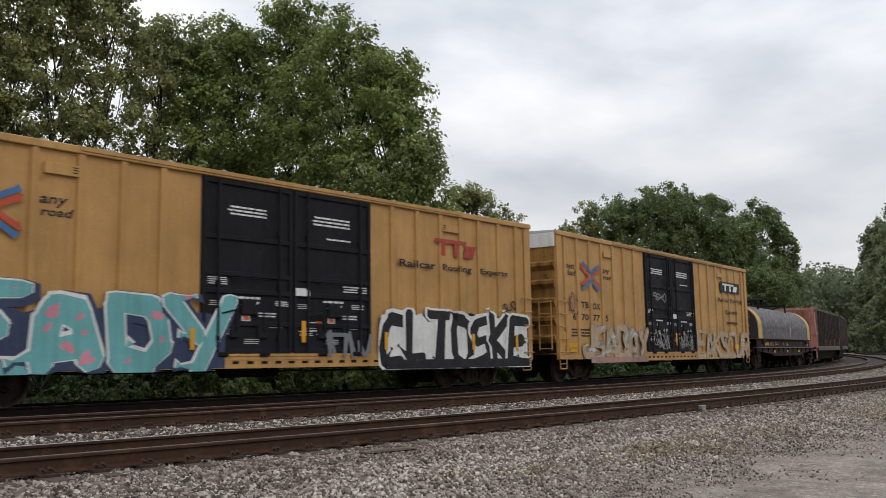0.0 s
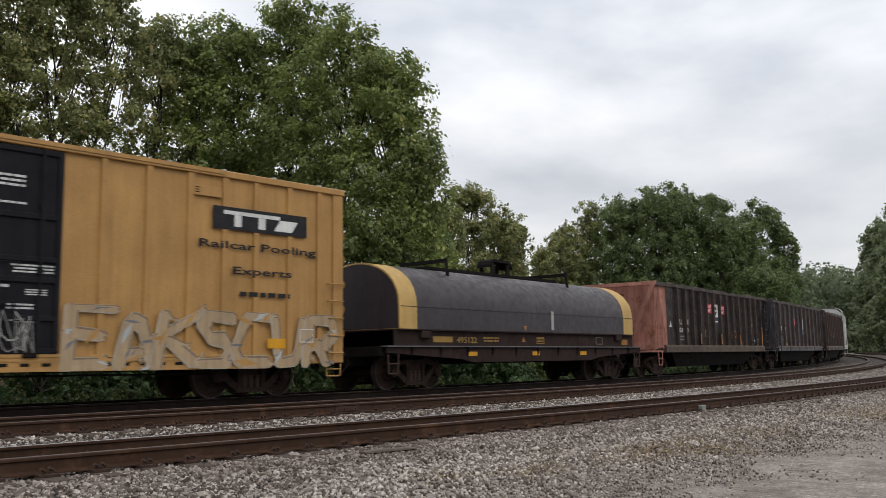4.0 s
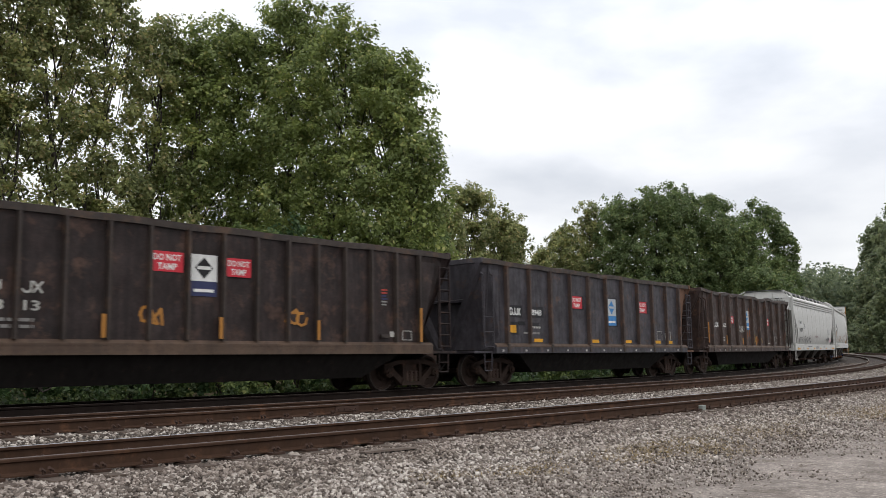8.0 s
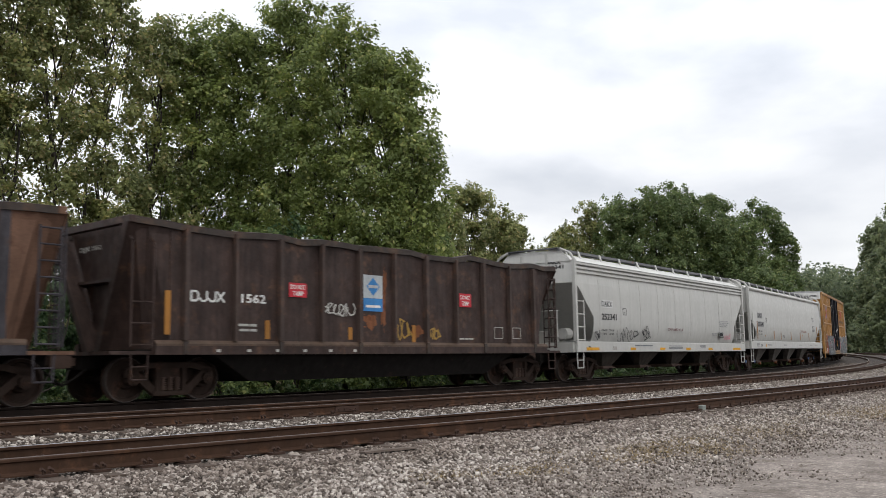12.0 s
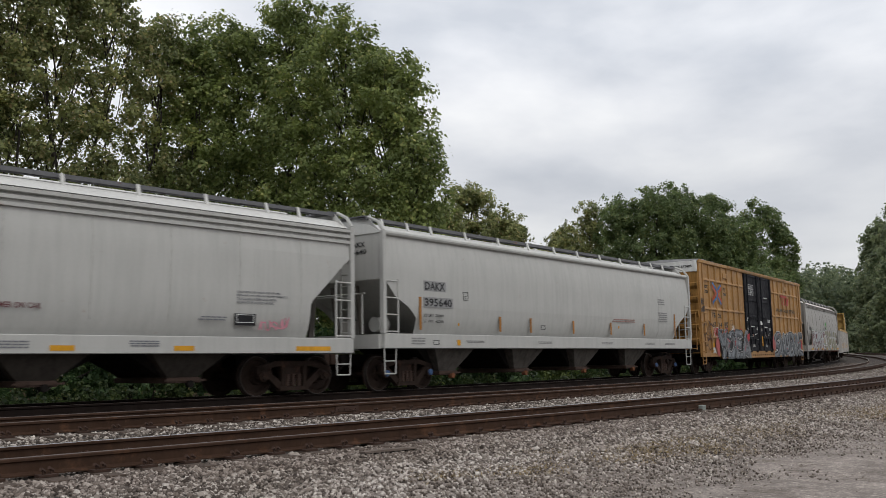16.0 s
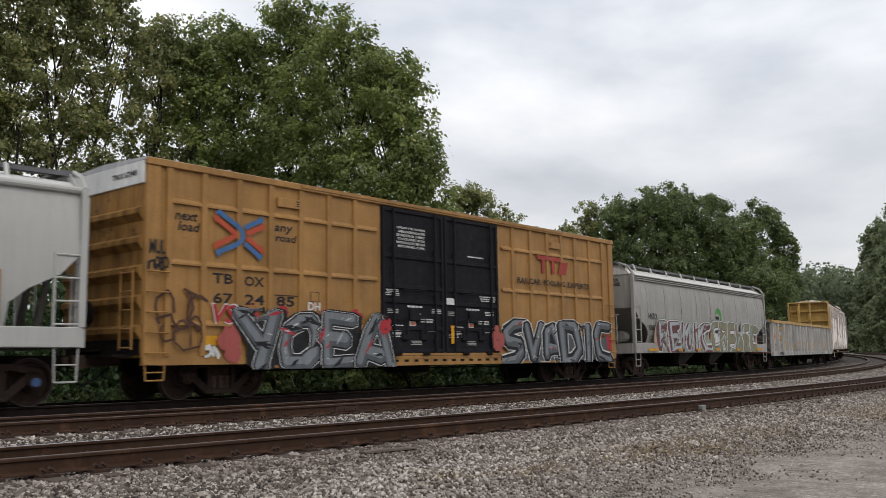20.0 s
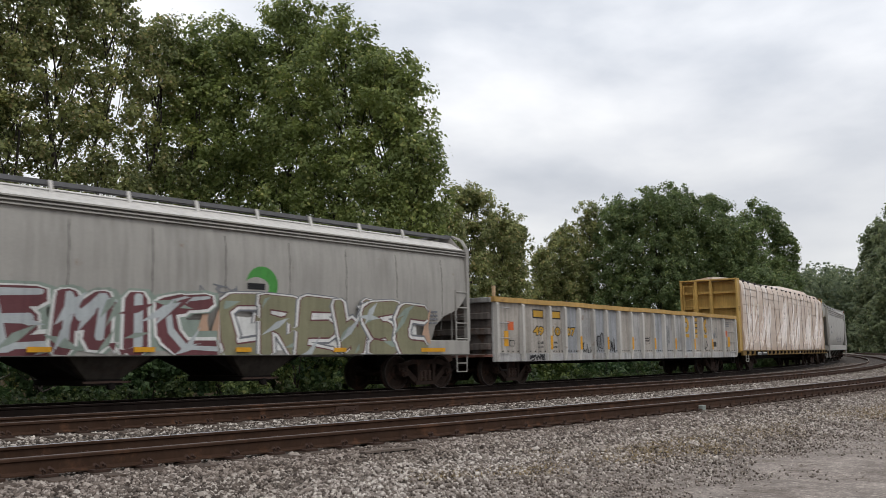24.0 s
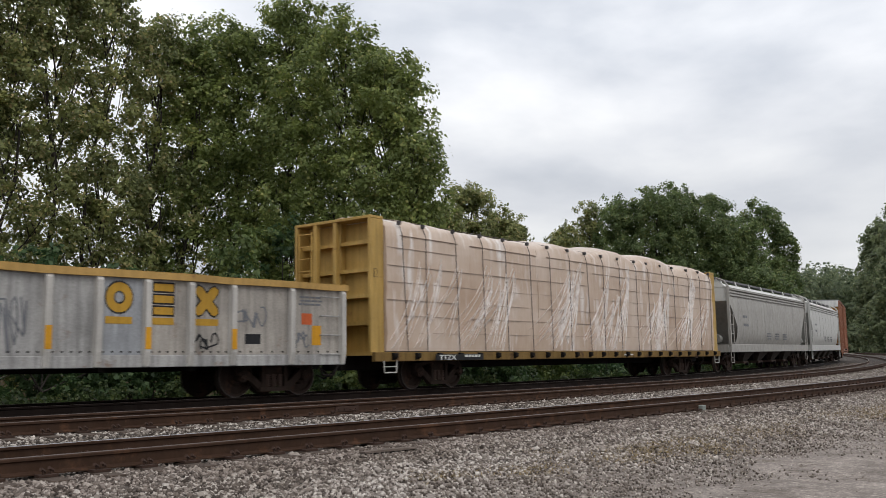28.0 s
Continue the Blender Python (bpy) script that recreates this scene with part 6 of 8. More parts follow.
        for t in (-1, 1):
            # each corner is folded: a web behind the brace, then a gusset back to the side sheet
            et, eb, ft, fb, st, sb = [(s * (h - 0.10), t * 1.50, top_z - 0.16), (s * (h - 0.30), t * 0.22, 1.06), (s * (h - 0.40), t * 1.535, top_z - 0.165), (s * (side + 0.30), t * 1.12, 1.06), (s * side, t * 1.54, top_z - 0.17), (s * side, t * 1.54, 1.24)]
            for name, quad in (("corner_web", (et, ft, fb, eb)), ("corner_gusset", (ft, st, sb, fb))):
                bm = add_loft(bmesh.new(), [list(quad), [(x - s * 0.02, y - t * 0.025, z) for x, y, z in quad]])
                part(name, fixed(bm), M[end_mat], top)
            a, b = Vector((s * (h + 0.0), t * 1.50, top_z - 0.15)), Vector((s * (h - 0.16), t * 0.22, 1.02))
            bm = add_loft(bmesh.new(), [[(p.x - s * 0.24, p.y - 0.035, p.z), (p.x + s * 0.08, p.y - 0.035, p.z), (p.x + s * 0.08, p.y + 0.035, p.z), (p.x - s * 0.24, p.y + 0.035, p.z)] for p in (a, b)])
            br = part("corner_brace", fixed(bm), M[end_mat], top)
            bm = add_loft(bmesh.new(), [[(p.x + s * 0.081, p.y - 0.095, p.z), (p.x + s * 0.10, p.y - 0.095, p.z), (p.x + s * 0.10, p.y + 0.095, p.z), (p.x + s * 0.081, p.y + 0.095, p.z)] for p in (a, b)])
            part("brace_flange", fixed(bm), M[end_mat], br)
        part("end_platform", box(min(s * (side + 0.2), s * (h + 0.35)), max(s * (side + 0.2), s * (h + 0.35)), -1.5, 1.5, 0.96, 1.03), M[end_mat], top)
    xl, end_mat = -h, end_paint
    ladder(top, xl + 0.02, xl + 0.50, 1.15, 2.0, 3, end_mat, -1.60, "x", 0.018)
    if heavy:
        for x in (xl + 0.02, xl + 0.50):
            part("grab_stile", fixed(add_pipe(bmesh.new(), [(x, -1.60, 2.05), (x, -1.60, 3.22), (x, -1.50, 3.30)], 0.028)), M[end_mat], top)
    ladder(top, h - 0.42, h - 0.02, 1.15, 3.3, 8, mat, -1.60, "x", 0.018)
    ladder(top, 1.05, 1.45, 1.15, 3.6, 9, end_mat, -h - 0.12, "y", 0.018)
    ladder(top, -1.45, -1.05, 1.15, 3.6, 9, mat, h + 0.12, "y", 0.018)
    step(top, -h + 0.06, -h + 0.44, 0.46, 0.97, end_mat)
    step(top, h - 0.44, h - 0.06, 0.46, 0.97, mat)
    trucks(top, truck_half)
    couplers(top, h + 0.25)
    paint(top)
    return top


def paint_scrap_a(top):
    o = 0.6
    patch(top, "reflector", 6.11, 6.21, 1.26, 2.15, "tag_gold", -1.667)
    patch(top, "hook_plate", 4.72, 5.02, 1.36, 1.44, "gon_trim", -1.60, t=0.04)
    for k, m in enumerate(("logo_red", "logo_red", "sign_navy", "sign_navy", "dim_white", "dim_white")):
        patch(top, "worn_print", 4.80, 5.02 - 0.02 * (k % 3), 2.56 - 0.075 * k, 2.60 - 0.075 * k, m, -1.553, t=0.002)
    bm = bmesh.new()
    bm.faces.new([bm.verts.new((x + o, -1.556, z)) for x, z in ((-6.68, 1.96), (-6.54, 2.20), (-6.40, 1.96))][::-1])
    part("triangle_mark", bm, M["ink_white"], top)
    for w, a, b, z in (("DJ", -5.90, -5.48, 2.10), ("JX", -5.08, -4.72, 2.10), ("303", -6.0, -5.4, 1.76), ("13", -5.05, -4.75, 1.76)):
        if w.isalpha():
            stencil(top, w, a + o + 0.20, b + o + 0.20, z, z + 0.19, "faded_white", -1.556, 0.020)
        else:
            lettering(top, w, a + o + 0.20, b + o + 0.20, z, z + 0.19, "faded_white", -1.556)
    bars(top, -5.9 + o, -4.65 + o, 1.38, 1.62, 2, "dim_white", -1.556, 2, 4)
    sign_red(top, -2.33 + o, -1.58 + o, 2.65, 3.07, -1.556, False)
    sign_red(top, -0.52 + o, 0.14 + o, 2.64, 3.05, -1.556, False)
    diamond_sign(top, -1.40 + o, -0.75 + o, 2.18, 3.07, -1.556, "ink_white", "ink_black", "sign_navy")
    scribble(top, -2.5 + o, -1.95 + o, 1.56, 1.92, "tag_gold", 5, 0.03, -1.556, 3)
    scribble(top, 1.1 + o, 1.7 + o, 1.6, 1.97, "tag_gold", 6, 0.03, -1.556, 3)
    for x in (-3.5, -0.84, 1.88):
        patch(top, "reflector", x + o + 0.10, x + 0.19 + o, 1.28, 1.74, "tag_gold", -1.668)
    outline_box(top, 4.95 + o, 5.3 + o, 1.3, 1.55, "faded_white", -1.556)
    patch(top, "notice", 4.5 + o, 4.7 + o, 1.38, 1.52, "faded_white", -1.556)
    # a rough bloom of brown rust down the middle of the end sheet
    rng = random.Random(12)
    bm = bmesh.new()
    for k in range(130):
        z = rng.uniform(1.5, 3.35)
        y, r = 0.25 * (z - 1.2) + rng.uniform(-0.62, 0.42) * (0.34 * z - 0.1), rng.uniform(0.05, 0.20)
        x = -7.069 + (3.69 - z) * 0.046 - 0.0003 * k
        bm.faces.new([bm.verts.new((x, y + r * rng.uniform(0.6, 1.1) * math.cos(t * math.tau / 8), z + r * 0.7 * rng.uniform(0.5, 1.1) * math.sin(t * math.tau / 8))) for t in range(8)])
    part("rust_bloom", bm, M["rust_brown"], top, "flaking brown rust on the end sheet", "stuff")
    bm = box(-7.09, -7.045, 0.15, 0.75, 2.9, 3.35)
    e = part("number_panel", bm, M["ink_black"], top)
    for k, z in enumerate((3.14, 2.95)):
        part("small_writing", box(-7.098, -7.0905, 0.32, 0.58, z + 0.05, z + 0.11), M["dim_white"], e)


def paint_scrap_b(top):
    for w, a, b in (("DJJX", -6.04, -5.5), ("8948", -4.84, -4.26)):
        patch(top, "number_panel", a - 0.12, b + 0.12, 2.05, 2.40, "ink_black", -1.553)
        (stencil if w.isalpha() else lettering)(top, w, a, b, 2.12, 2.31, "ink_white", -1.560)
    patch(top, "mark_plate", -6.16, -5.60, 1.52, 1.90, "ink_black", -1.553)
    patch(top, "mark_plate", -5.58, -5.22, 1.80, 1.92, "ink_black", -1.553)
    patch(top, "mark_plate", -4.95, -4.42, 1.74, 1.90, "ink_black", -1.553)
    patch(top, "label_plate", -6.12, -5.74, 1.57, 1.80, "reflector", -1.560)
    bars(top, -4.9, -4.3, 1.66, 1.78, 1, "faded_white", -1.556, 4)
    bars(top, -5.4, -4.4, 1.48, 1.6, 1, "dim_white", -1.556, 4)
    sign_red(top, -2.36, -1.65, 2.43, 2.84, -1.556)
    sign_red(top, 2.59, 3.35, 2.43, 2.86, -1.556)
    patch(top, "sign_backing", -0.02, 0.95, 1.88, 2.90, "ink_black", -1.553)
    diamond_sign(top, 0.14, 0.82, 1.91, 2.86, -1.562, "ink_pale", "sign_blue", "sign_blue")
    for x in (-4.72, -1.02, 1.49, 4.0, 5.1):
        patch(top, "reflector", x, x + 0.5, 1.29, 1.40, "reflector", -1.556)
    outline_box(top, 4.2, 4.66, 1.42, 1.76, "faded_white", -1.556)
    outline_box(top, 4.95, 5.45, 1.42, 1.76, "faded_white", -1.556)
    part("number_panel", box(-7.165, -7.13, 0.35, 1.25, 3.18, 3.42), M["ink_black"], top)
    lettering_end(top, "DJJX 8948", -7.165, 0.45, 1.15, 3.24, 0.12, "ink_white")
    for k in range(11):
        patch(top, "sill_mark", -6.6 + k * 1.25, -6.5 + k * 1.25, 1.0, 1.06, "faded_white", -1.632, t=0.002)


def paint_scrap_c(top):
    for w, a, b in (("DJJX", -6.1, -5.28), ("1562", -4.82, -4.15)):
        (stencil if w.isalpha() else lettering)(top, w, a, b, 2.08, 2.28, "ink_white", -1.556)
    bars(top, -4.92, -4.4, 1.40, 1.62, 2, "faded_white", -1.556, 6, 1)
    sign_red(top, -3.48, -2.95, 2.27, 2.60, -1.556, False)
    sign_red(top, 2.70, 3.22, 2.26, 2.64, -1.556, False)
    diamond_sign(top, -1.08, -0.40, 2.02, 2.94, -1.556, "ink_pale", "sign_blue", "sign_blue")
    for k, (cx, cz, rx, rz) in enumerate(((-0.32, 2.75, 0.10, 0.45), (-0.36, 2.0, 0.12, 0.6), (-0.85, 1.75, 0.28, 0.25), (0.9, 1.5, 0.3, 0.2))):
        splat(top, cx, cz, rx, rz, "rust_brown", -1.553, 170 + k, "orange-brown rust streaks")
    scribble(top, -2.48, -1.45, 1.8, 2.2, "faded_white", 71, 0.016, -1.60, 6, curly=0.9)
    scribble(top, 0.0, 0.8, 1.25, 1.86, "dim_gold", 72, 0.02, -1.556, 5)
    scribble(top, 1.38, 1.88, 1.32, 1.68, "dim_gold", 73, 0.02, -1.556, 4)
    for x, z0, z1 in ((-6.72, 1.36, 2.26), (-4.16, 1.29, 1.71), (0.72, 1.25, 1.7), (-1.6, 1.3, 1.6)):
        patch(top, "reflector", x, x + 0.13, z0, z1, "tag_gold", -1.556)
    for x in (4.3, 5.2):
        outline_box(top, x, x + 0.42, 1.38, 1.72, "faded_white", -1.556)
    bars(top, 2.5, 3.3, 1.3, 1.38, 1, "faded_white", -1.556, 8)
    lettering_end(top, "DJJX 1562", -7.172, 0.2, 1.1, 3.2, 0.13, "faded_white")
    for k in range(7):
        patch(top, "sill_mark", -6.3 + k * 0.8, -6.2 + k * 0.8, 1.0, 1.06, "faded_white", -1.632, t=0.002)


gondola("black scrap gondola with rusted red end and warning signs", -49.75, "gon_black", "rust_red", 7.40, 6.30, [-5.29 + 0.881 * k for k in range(14)], 6.42, paint_scrap_a)
gondola("faded blue-black scrap gondola with heavy posts and warning signs", -33.46, "gon_blue", "gon_blue", 7.48, 6.55, [-6.26 + 1.253 * k for k in range(11)], 6.22, paint_scrap_b, heavy=True, rear_paint="rust_tan")
gondola("rusty brown scrap gondola with dented rim and warning signs", -17.17, "gon_brown", "gon_brown", 7.52, 6.60, [-6.26 + 1.253 * k for k in range(11)], 6.22, paint_scrap_c, heavy=True)


# ---- coil car ----
def coil_car():
    top = car("coil_car", "coil steel car with dark rounded hood and gold ends", -65.65, 5.35, "coil car")
    h = 6.45
    arc = []
    for k in range(19):
        a = math.pi * k / 18
        arc.append((-1.56 * math.cos(a) if abs(math.cos(a)) < 1 else -1.56 * math.cos(a), 2.15 + 1.28 * math.sin(a) ** 0.85))
    prof = [(-1.56, 1.60)] + arc + [(1.56, 1.60)]
    bm = add_loft(bmesh.new(), [[(x, y, z) for y, z in prof] for x in (-h + 0.7, h - 0.7)], True, True)
    hood = part("hood", rounded(fixed(bm), 0.5), M["hood"], top, "weathered dark rounded hood")
    for s in (-1, 1):
        bm = add_loft(bmesh.new(), [[(x, y * 1.004, 1.6 + (z - 1.6) * 1.004) for y, z in prof] for x in (s * (h - 0.7), s * h)], True, True)
        part("hood_end", rounded(fixed(bm), 0.5), M["band_gold"], top, "gold painted hood end")
        bm = add_loft(bmesh.new(), [[(x, y * 0.975, 1.62 + (z - 1.6) * 0.97) for y, z in prof] for x in (s * (h - 0.01), s * (h + 0.012))], True, True)
        part("hood_end_plate", fixed(bm), M["hood"], top, "dark end plate of the hood")
    seam = bmesh.new()
    for s in (-1, 1):
        add_box(seam, -h + 0.05, h - 0.05, min(s * 1.556, s * 1.572), max(s * 1.556, s * 1.572), 2.19, 2.203)
    part("hood_seam", seam, M["hood"], hood)
    part("hood_rim", box(-h, h, -1.59, 1.59, 1.57, 1.605), M["coil_sill"], top)
    for x in (-3.62, 3.0):
        for y in (-0.95, 0.95):
            bm = add_tube(bmesh.new(), (x, y, 2.95), (x, y * 0.9, 3.72), 0.05, None, 8)
            add_box(bm, x - 0.18, x + 0.18, y - 0.1, y + 0.1, 3.02, 3.06)
            part("stacking_bracket", fixed(bm), M["under_black"], hood)
        part("stacking_bar", box(x - 0.05, x + 0.05, -0.86, 0.86, 3.60, 3.70), M["under_black"], hood)
    part("ridge_walk", box(-3.8, 3.4, -0.25, 0.25, 3.44, 3.52), M["under_black"], hood)
    for x in (-0.42, 0.42):
        for y in (-0.22, 0.22):
            part("hook_post", box(x - 0.09, x + 0.09, y - 0.03, y + 0.03, 3.44, 3.86, 0.01), M["under_black"], hood)
    bm = add_loft(bmesh.new(), [[(x, -0.26, z), (x, 0.26, z), (x, 0.26, z + 0.09), (x, -0.26, z + 0.09)] for x, z in ((-0.62, 3.72), (-0.55, 3.84), (-0.40, 3.90), (0.40, 3.90), (0.55, 3.84), (0.62, 3.72))])
    part("lifting_saddle", fixed(bm), M["under_black"], hood, "dark arched lifting saddle")
    for z, up in ((1.72, -1), (1.36, 1)):
        bm = bmesh.new()
        bm.faces.new([bm.verts.new((-0.62 + dx, -1.566 if z > 1.6 else -1.484, z + up * dz)) for dx, dz in ((-0.1, -0.07), (0.1, -0.07), (0.0, 0.10))])
        part("triangle_mark", fixed(bm), M["tag_gold"], top)
    # frame and catwalk
    for s in (-1, 1):
        part("side_frame_plate", box(-h - 0.1, h + 0.1, min(s * 1.42, s * 1.48), max(s * 1.42, s * 1.48), 1.16, 1.57), M["coil_sill"], top, "rust-brown side frame")
        part("catwalk", box(-h - 0.55, h + 0.55, min(s * 1.40, s * 1.66), max(s * 1.40, s * 1.66), 1.13, 1.16), M["grate"], top)
        bm = add_loft(bmesh.new(), [[(x, s * 1.50, 1.128), (x, s * 1.58, 1.128), (x, s * 1.58, z), (x, s * 1.50, z)] for x, z in ((-h - 0.5, 0.98), (-3.9, 0.80), (-3.3, 0.70), (3.3, 0.70), (3.9, 0.80), (h + 0.5, 0.98))])
        part("side_sill", fixed(bm), M["coil_sill"], top)
        for k in range(11):
            x = -6.0 + k * 1.2
            bm = add_loft(bmesh.new(), [[(x + d, s * 1.58, 1.125), (x + d, s * 1.65, 1.125), (x + d, s * 1.58, 0.85)] for d in (-0.03, 0.03)])
            part("walk_bracket", fixed(bm), M["under_black"], top)
        for x in (-5.4, 5.35):
            part("hood_lug", box(x - 0.2, x + 0.2, min(s * 1.481, s * 1.60), max(s * 1.481, s * 1.60), 1.36, 1.56, 0.02), M["coil_sill"], top)
    part("deck", box(-h - 0.6, h + 0.6, -1.42, 1.42, 0.90, 1.15), M["under_black"], top)
    part("centre_sill", box(-h - 0.6, h + 0.6, -0.3, 0.3, 0.66, 0.92), M["under_black"], top)
    patch(top, "white_patch", 0.87, 1.02, 1.68, 2.28, "faded_white", -1.566)
    patch(top, "mark_bars", -5.0, -4.15, 1.26, 1.42, "dim_gold", -1.484, "plain bar for a worn company mark")
    lettering(top, "495122", -3.95, -3.02, 1.24, 1.42, "dim_gold", -1.484)
    bars(top, -2.75, -1.95, 1.25, 1.42, 2, "dim_gold", -1.484, 4)
    outline_box(top, 0.1, 0.55, 1.24, 1.45, "dim_gold", -1.484)
    bars(top, 0.15, 0.5, 1.27, 1.42, 2, "dim_gold", -1.484, 3, 1)
    outline_box(top, 3.85, 4.3, 1.24, 1.48, "dim_white", -1.484)
    for x in (-3.55, -0.3, 2.6):
        patch(top, "reflector", x, x + 0.4, 0.88, 1.0, "reflector", -1.584)
    patch(top, "label_plate", 5.7, 6.15, 1.22, 1.42, "tag_gold", -1.484)
    ladder(top, 0.7, 1.1, 1.2, 2.3, 4, "under_black", h + 0.3, "y", 0.018)
    step(top, h + 0.05, h + 0.45, 0.45, 0.95, "spring_rust")
    step(top, -h - 0.45, -h - 0.05, 0.45, 0.95, "spring_rust")
    trucks(top, 5.35, 0.1)
    couplers(top, h + 0.7)


coil_car()


# ---- covered hoppers ----
def hopper(label, q, half, truck_half, mat, roof_mat, ribbed, notch, eave, sill, outlets, seams, boards, paint, caps=ME_CAP, pale=True):
    top = car("covered_hopper", label, q, truck_half, "covered hopper")
    h = half
    zt, zb = sill
    _, nz, lx, lz = notch   # where the slope leaves the end wall, and where it meets the sill
    # the tank: its ends slope in below the end walls
    ys = [(zb + 0.2, 1.36), (zt, 1.40), (zt + 0.15, 1.465), (zt + 0.32, 1.52), (zt + 0.52, 1.557), (zt + 0.75, 1.579), (zt + 1.0, 1.589), (eave - 1.0, 1.589), (eave - 0.75, 1.580), (eave - 0.35, 1.535), (eave, 1.46), (eave + 0.22, 1.05), (eave + 0.34, 0.55), (eave + 0.38, 0.0)]

    def xe(z):
        if z >= nz:
            return h - 0.10
        li = lx - (0.75 if ribbed and pale else 1.1)
        return max(li, li + (h - 0.10 - li) * (z - lz) / (nz - lz)) if z > lz else li
    levels = sorted(set([z for z, _ in ys] + [nz, (nz + lz) / 2, lz]))
    yz = lambda z: np.interp(z, [a for a, _ in ys], [b for _, b in ys])
    bm = bmesh.new()
    prev = None
    for z in levels:
        y, x = max(0.02, float(yz(z))), xe(z)
        ring = [bm.verts.new(p) for p in ((-x, -y, z), (x, -y, z), (x, y, z), (-x, y, z))]
        if prev:
            for k in range(4):
                bm.faces.new((prev[k], prev[(k + 1) % 4], ring[(k + 1) % 4], ring[k]))
        else:
            bm.faces.new(ring[::-1])
        prev = ring
    bm.faces.new(prev)
    tank = part("tank", rounded(fixed(bm)), M[mat], top)
    # wing plates carry the side sheet past the slope
    for s in (-1, 1):
        for e in (-1, 1):
            wt = min(nz + 0.5, eave - 0.92)
            rim_z, rim_x = [min(lz, zt) - 0.02, lz + 0.35, lz + 0.62, nz - 0.42, nz, wt], [lx, lx + 0.02, lx + 0.35, h - 0.45, h - 0.05, h - 0.05]
            if ribbed and pale:
                rim_z, rim_x = [min(lz, zt) - 0.02, nz - 1.2, nz - 0.85, nz - 0.38, nz, wt], [lx, lx + 0.02, lx + 0.2, h - 0.55, h - 0.05, h - 0.05]
            lo = rim_z[0]
            lv = sorted(set([lo, wt] + [z for z, _ in ys if lo < z < wt] + [lo + (wt - lo) * k / 9 for k in range(10)] + rim_z))
            rows_ = []
            for z in lv:
                y = float(yz(z)) + 0.0025
                xo = float(np.interp(z, rim_z, rim_x))
                rows_.append([(e * (lx - 1.6), s * y, z), (e * xo, s * y, z), (e * xo, s * (y - 0.014), z), (e * (lx - 1.6), s * (y - 0.014), z)])
            bm = add_loft(bmesh.new(), rows_)
            part("wing_plate", rounded(fixed(bm)), M[mat], top)
    for s in (-1, 1):
        if ribbed:
            for k in range(3):
                g, t = (0.14, 1.0) if pale else (0.075, 0.42)
                z = eave - (0.33 if pale else 0.16) + k * g
                bm = add_loft(bmesh.new(), [[(x, s * 1.44, z - 0.075 * t), (x, s * (1.60 - 0.02 * (not pale)), z - 0.05 * t), (x, s * (1.60 - 0.02 * (not pale)), z + 0.02 * t), (x, s * 1.44, z + 0.055 * t)] for x in (-h + 0.08, h - 0.08)])
                part("side_corrugation", fixed(bm), M["hop_grey" if not pale else mat], top)
        else:
            part("eave_pipe", fixed(add_tube(bmesh.new(), (-h + 0.06, s * 1.50, eave + 0.02), (h - 0.06, s * 1.50, eave + 0.02), 0.075, None, 10)), M[mat], top)
        part("side_sill", box(-h, h, min(s * 1.50, s * 1.62), max(s * 1.50, s * 1.62), zb, zt, 0.015), M[mat], top)
        for x in seams:
            rings = []
            for k in range(15):
                z = zt + 0.3 + (eave - 0.33 - zt - 0.3) * k / 14
                y, xx, wd = s * (float(yz(z)) + 0.004), x + 0.012 * math.sin(k * 1.7 + x), 0.009 + 0.004 * math.sin(k * 2.3 + x)
                rings.append([(xx - wd, y, z), (xx + wd, y, z), (xx + wd, y - s * 0.02, z), (xx - wd, y - s * 0.02, z)])
            part("seam", fixed(add_loft(bmesh.new(), rings)), M["seam_dark" if not pale else "seam_pale"], tank)
    # roof sheet
    bm = add_loft(bmesh.new(), [[(x, -1.48, eave + 0.02), (x, -1.05, eave + 0.25), (x, -0.55, eave + 0.37), (x, 0, eave + 0.41), (x, 0.55, eave + 0.37), (x, 1.05, eave + 0.25), (x, 1.48, eave + 0.02)] for x in (-h + 0.04, h - 0.04)])
    roof = part("roof", fixed(bm), M[roof_mat], top, "pale curved roof sheet")
    part("loading_hatch", box(-h + 1.0, h - 1.0, -0.3, 0.3, eave + 0.38, eave + 0.46, 0.03), M[roof_mat], roof)
    # running boards on brackets
    for s in (-1, 1):
        bm = bmesh.new()
        add_box(bm, -h - 0.02, h + 0.02, min(s * 0.62, s * 0.98), max(s * 0.62, s * 0.98), eave + 0.42, eave + 0.44)
        for k in range(int(4 * h)):
            x = -h + 0.25 + k * 0.5
            add_box(bm, x, x + 0.02, min(s * 0.62, s * 0.98), max(s * 0.62, s * 0.98), eave + 0.441, eave + 0.46)
        add_box(bm, -h - 0.02, h + 0.02, min(s * 0.981, s * 1.01), max(s * 0.981, s * 1.01), eave + 0.38, eave + 0.47)
        rb = part("running_board", bm, M["grate"], top, "grey metal grating running board")
        for x in boards:
            bm = add_loft(bmesh.new(), [[(x - 0.035, s * 1.16, eave + 0.15), (x + 0.035, s * 1.16, eave + 0.15), (x + 0.035, s * 1.09, eave + 0.15), (x - 0.035, s * 1.09, eave + 0.15)], [(x - 0.035, s * 1.05, eave + 0.47), (x + 0.035, s * 1.05, eave + 0.47), (x + 0.035, s * 1.012, eave + 0.47), (x - 0.035, s * 1.012, eave + 0.47)]])
            part("bracket", fixed(bm), M[roof_mat], rb)
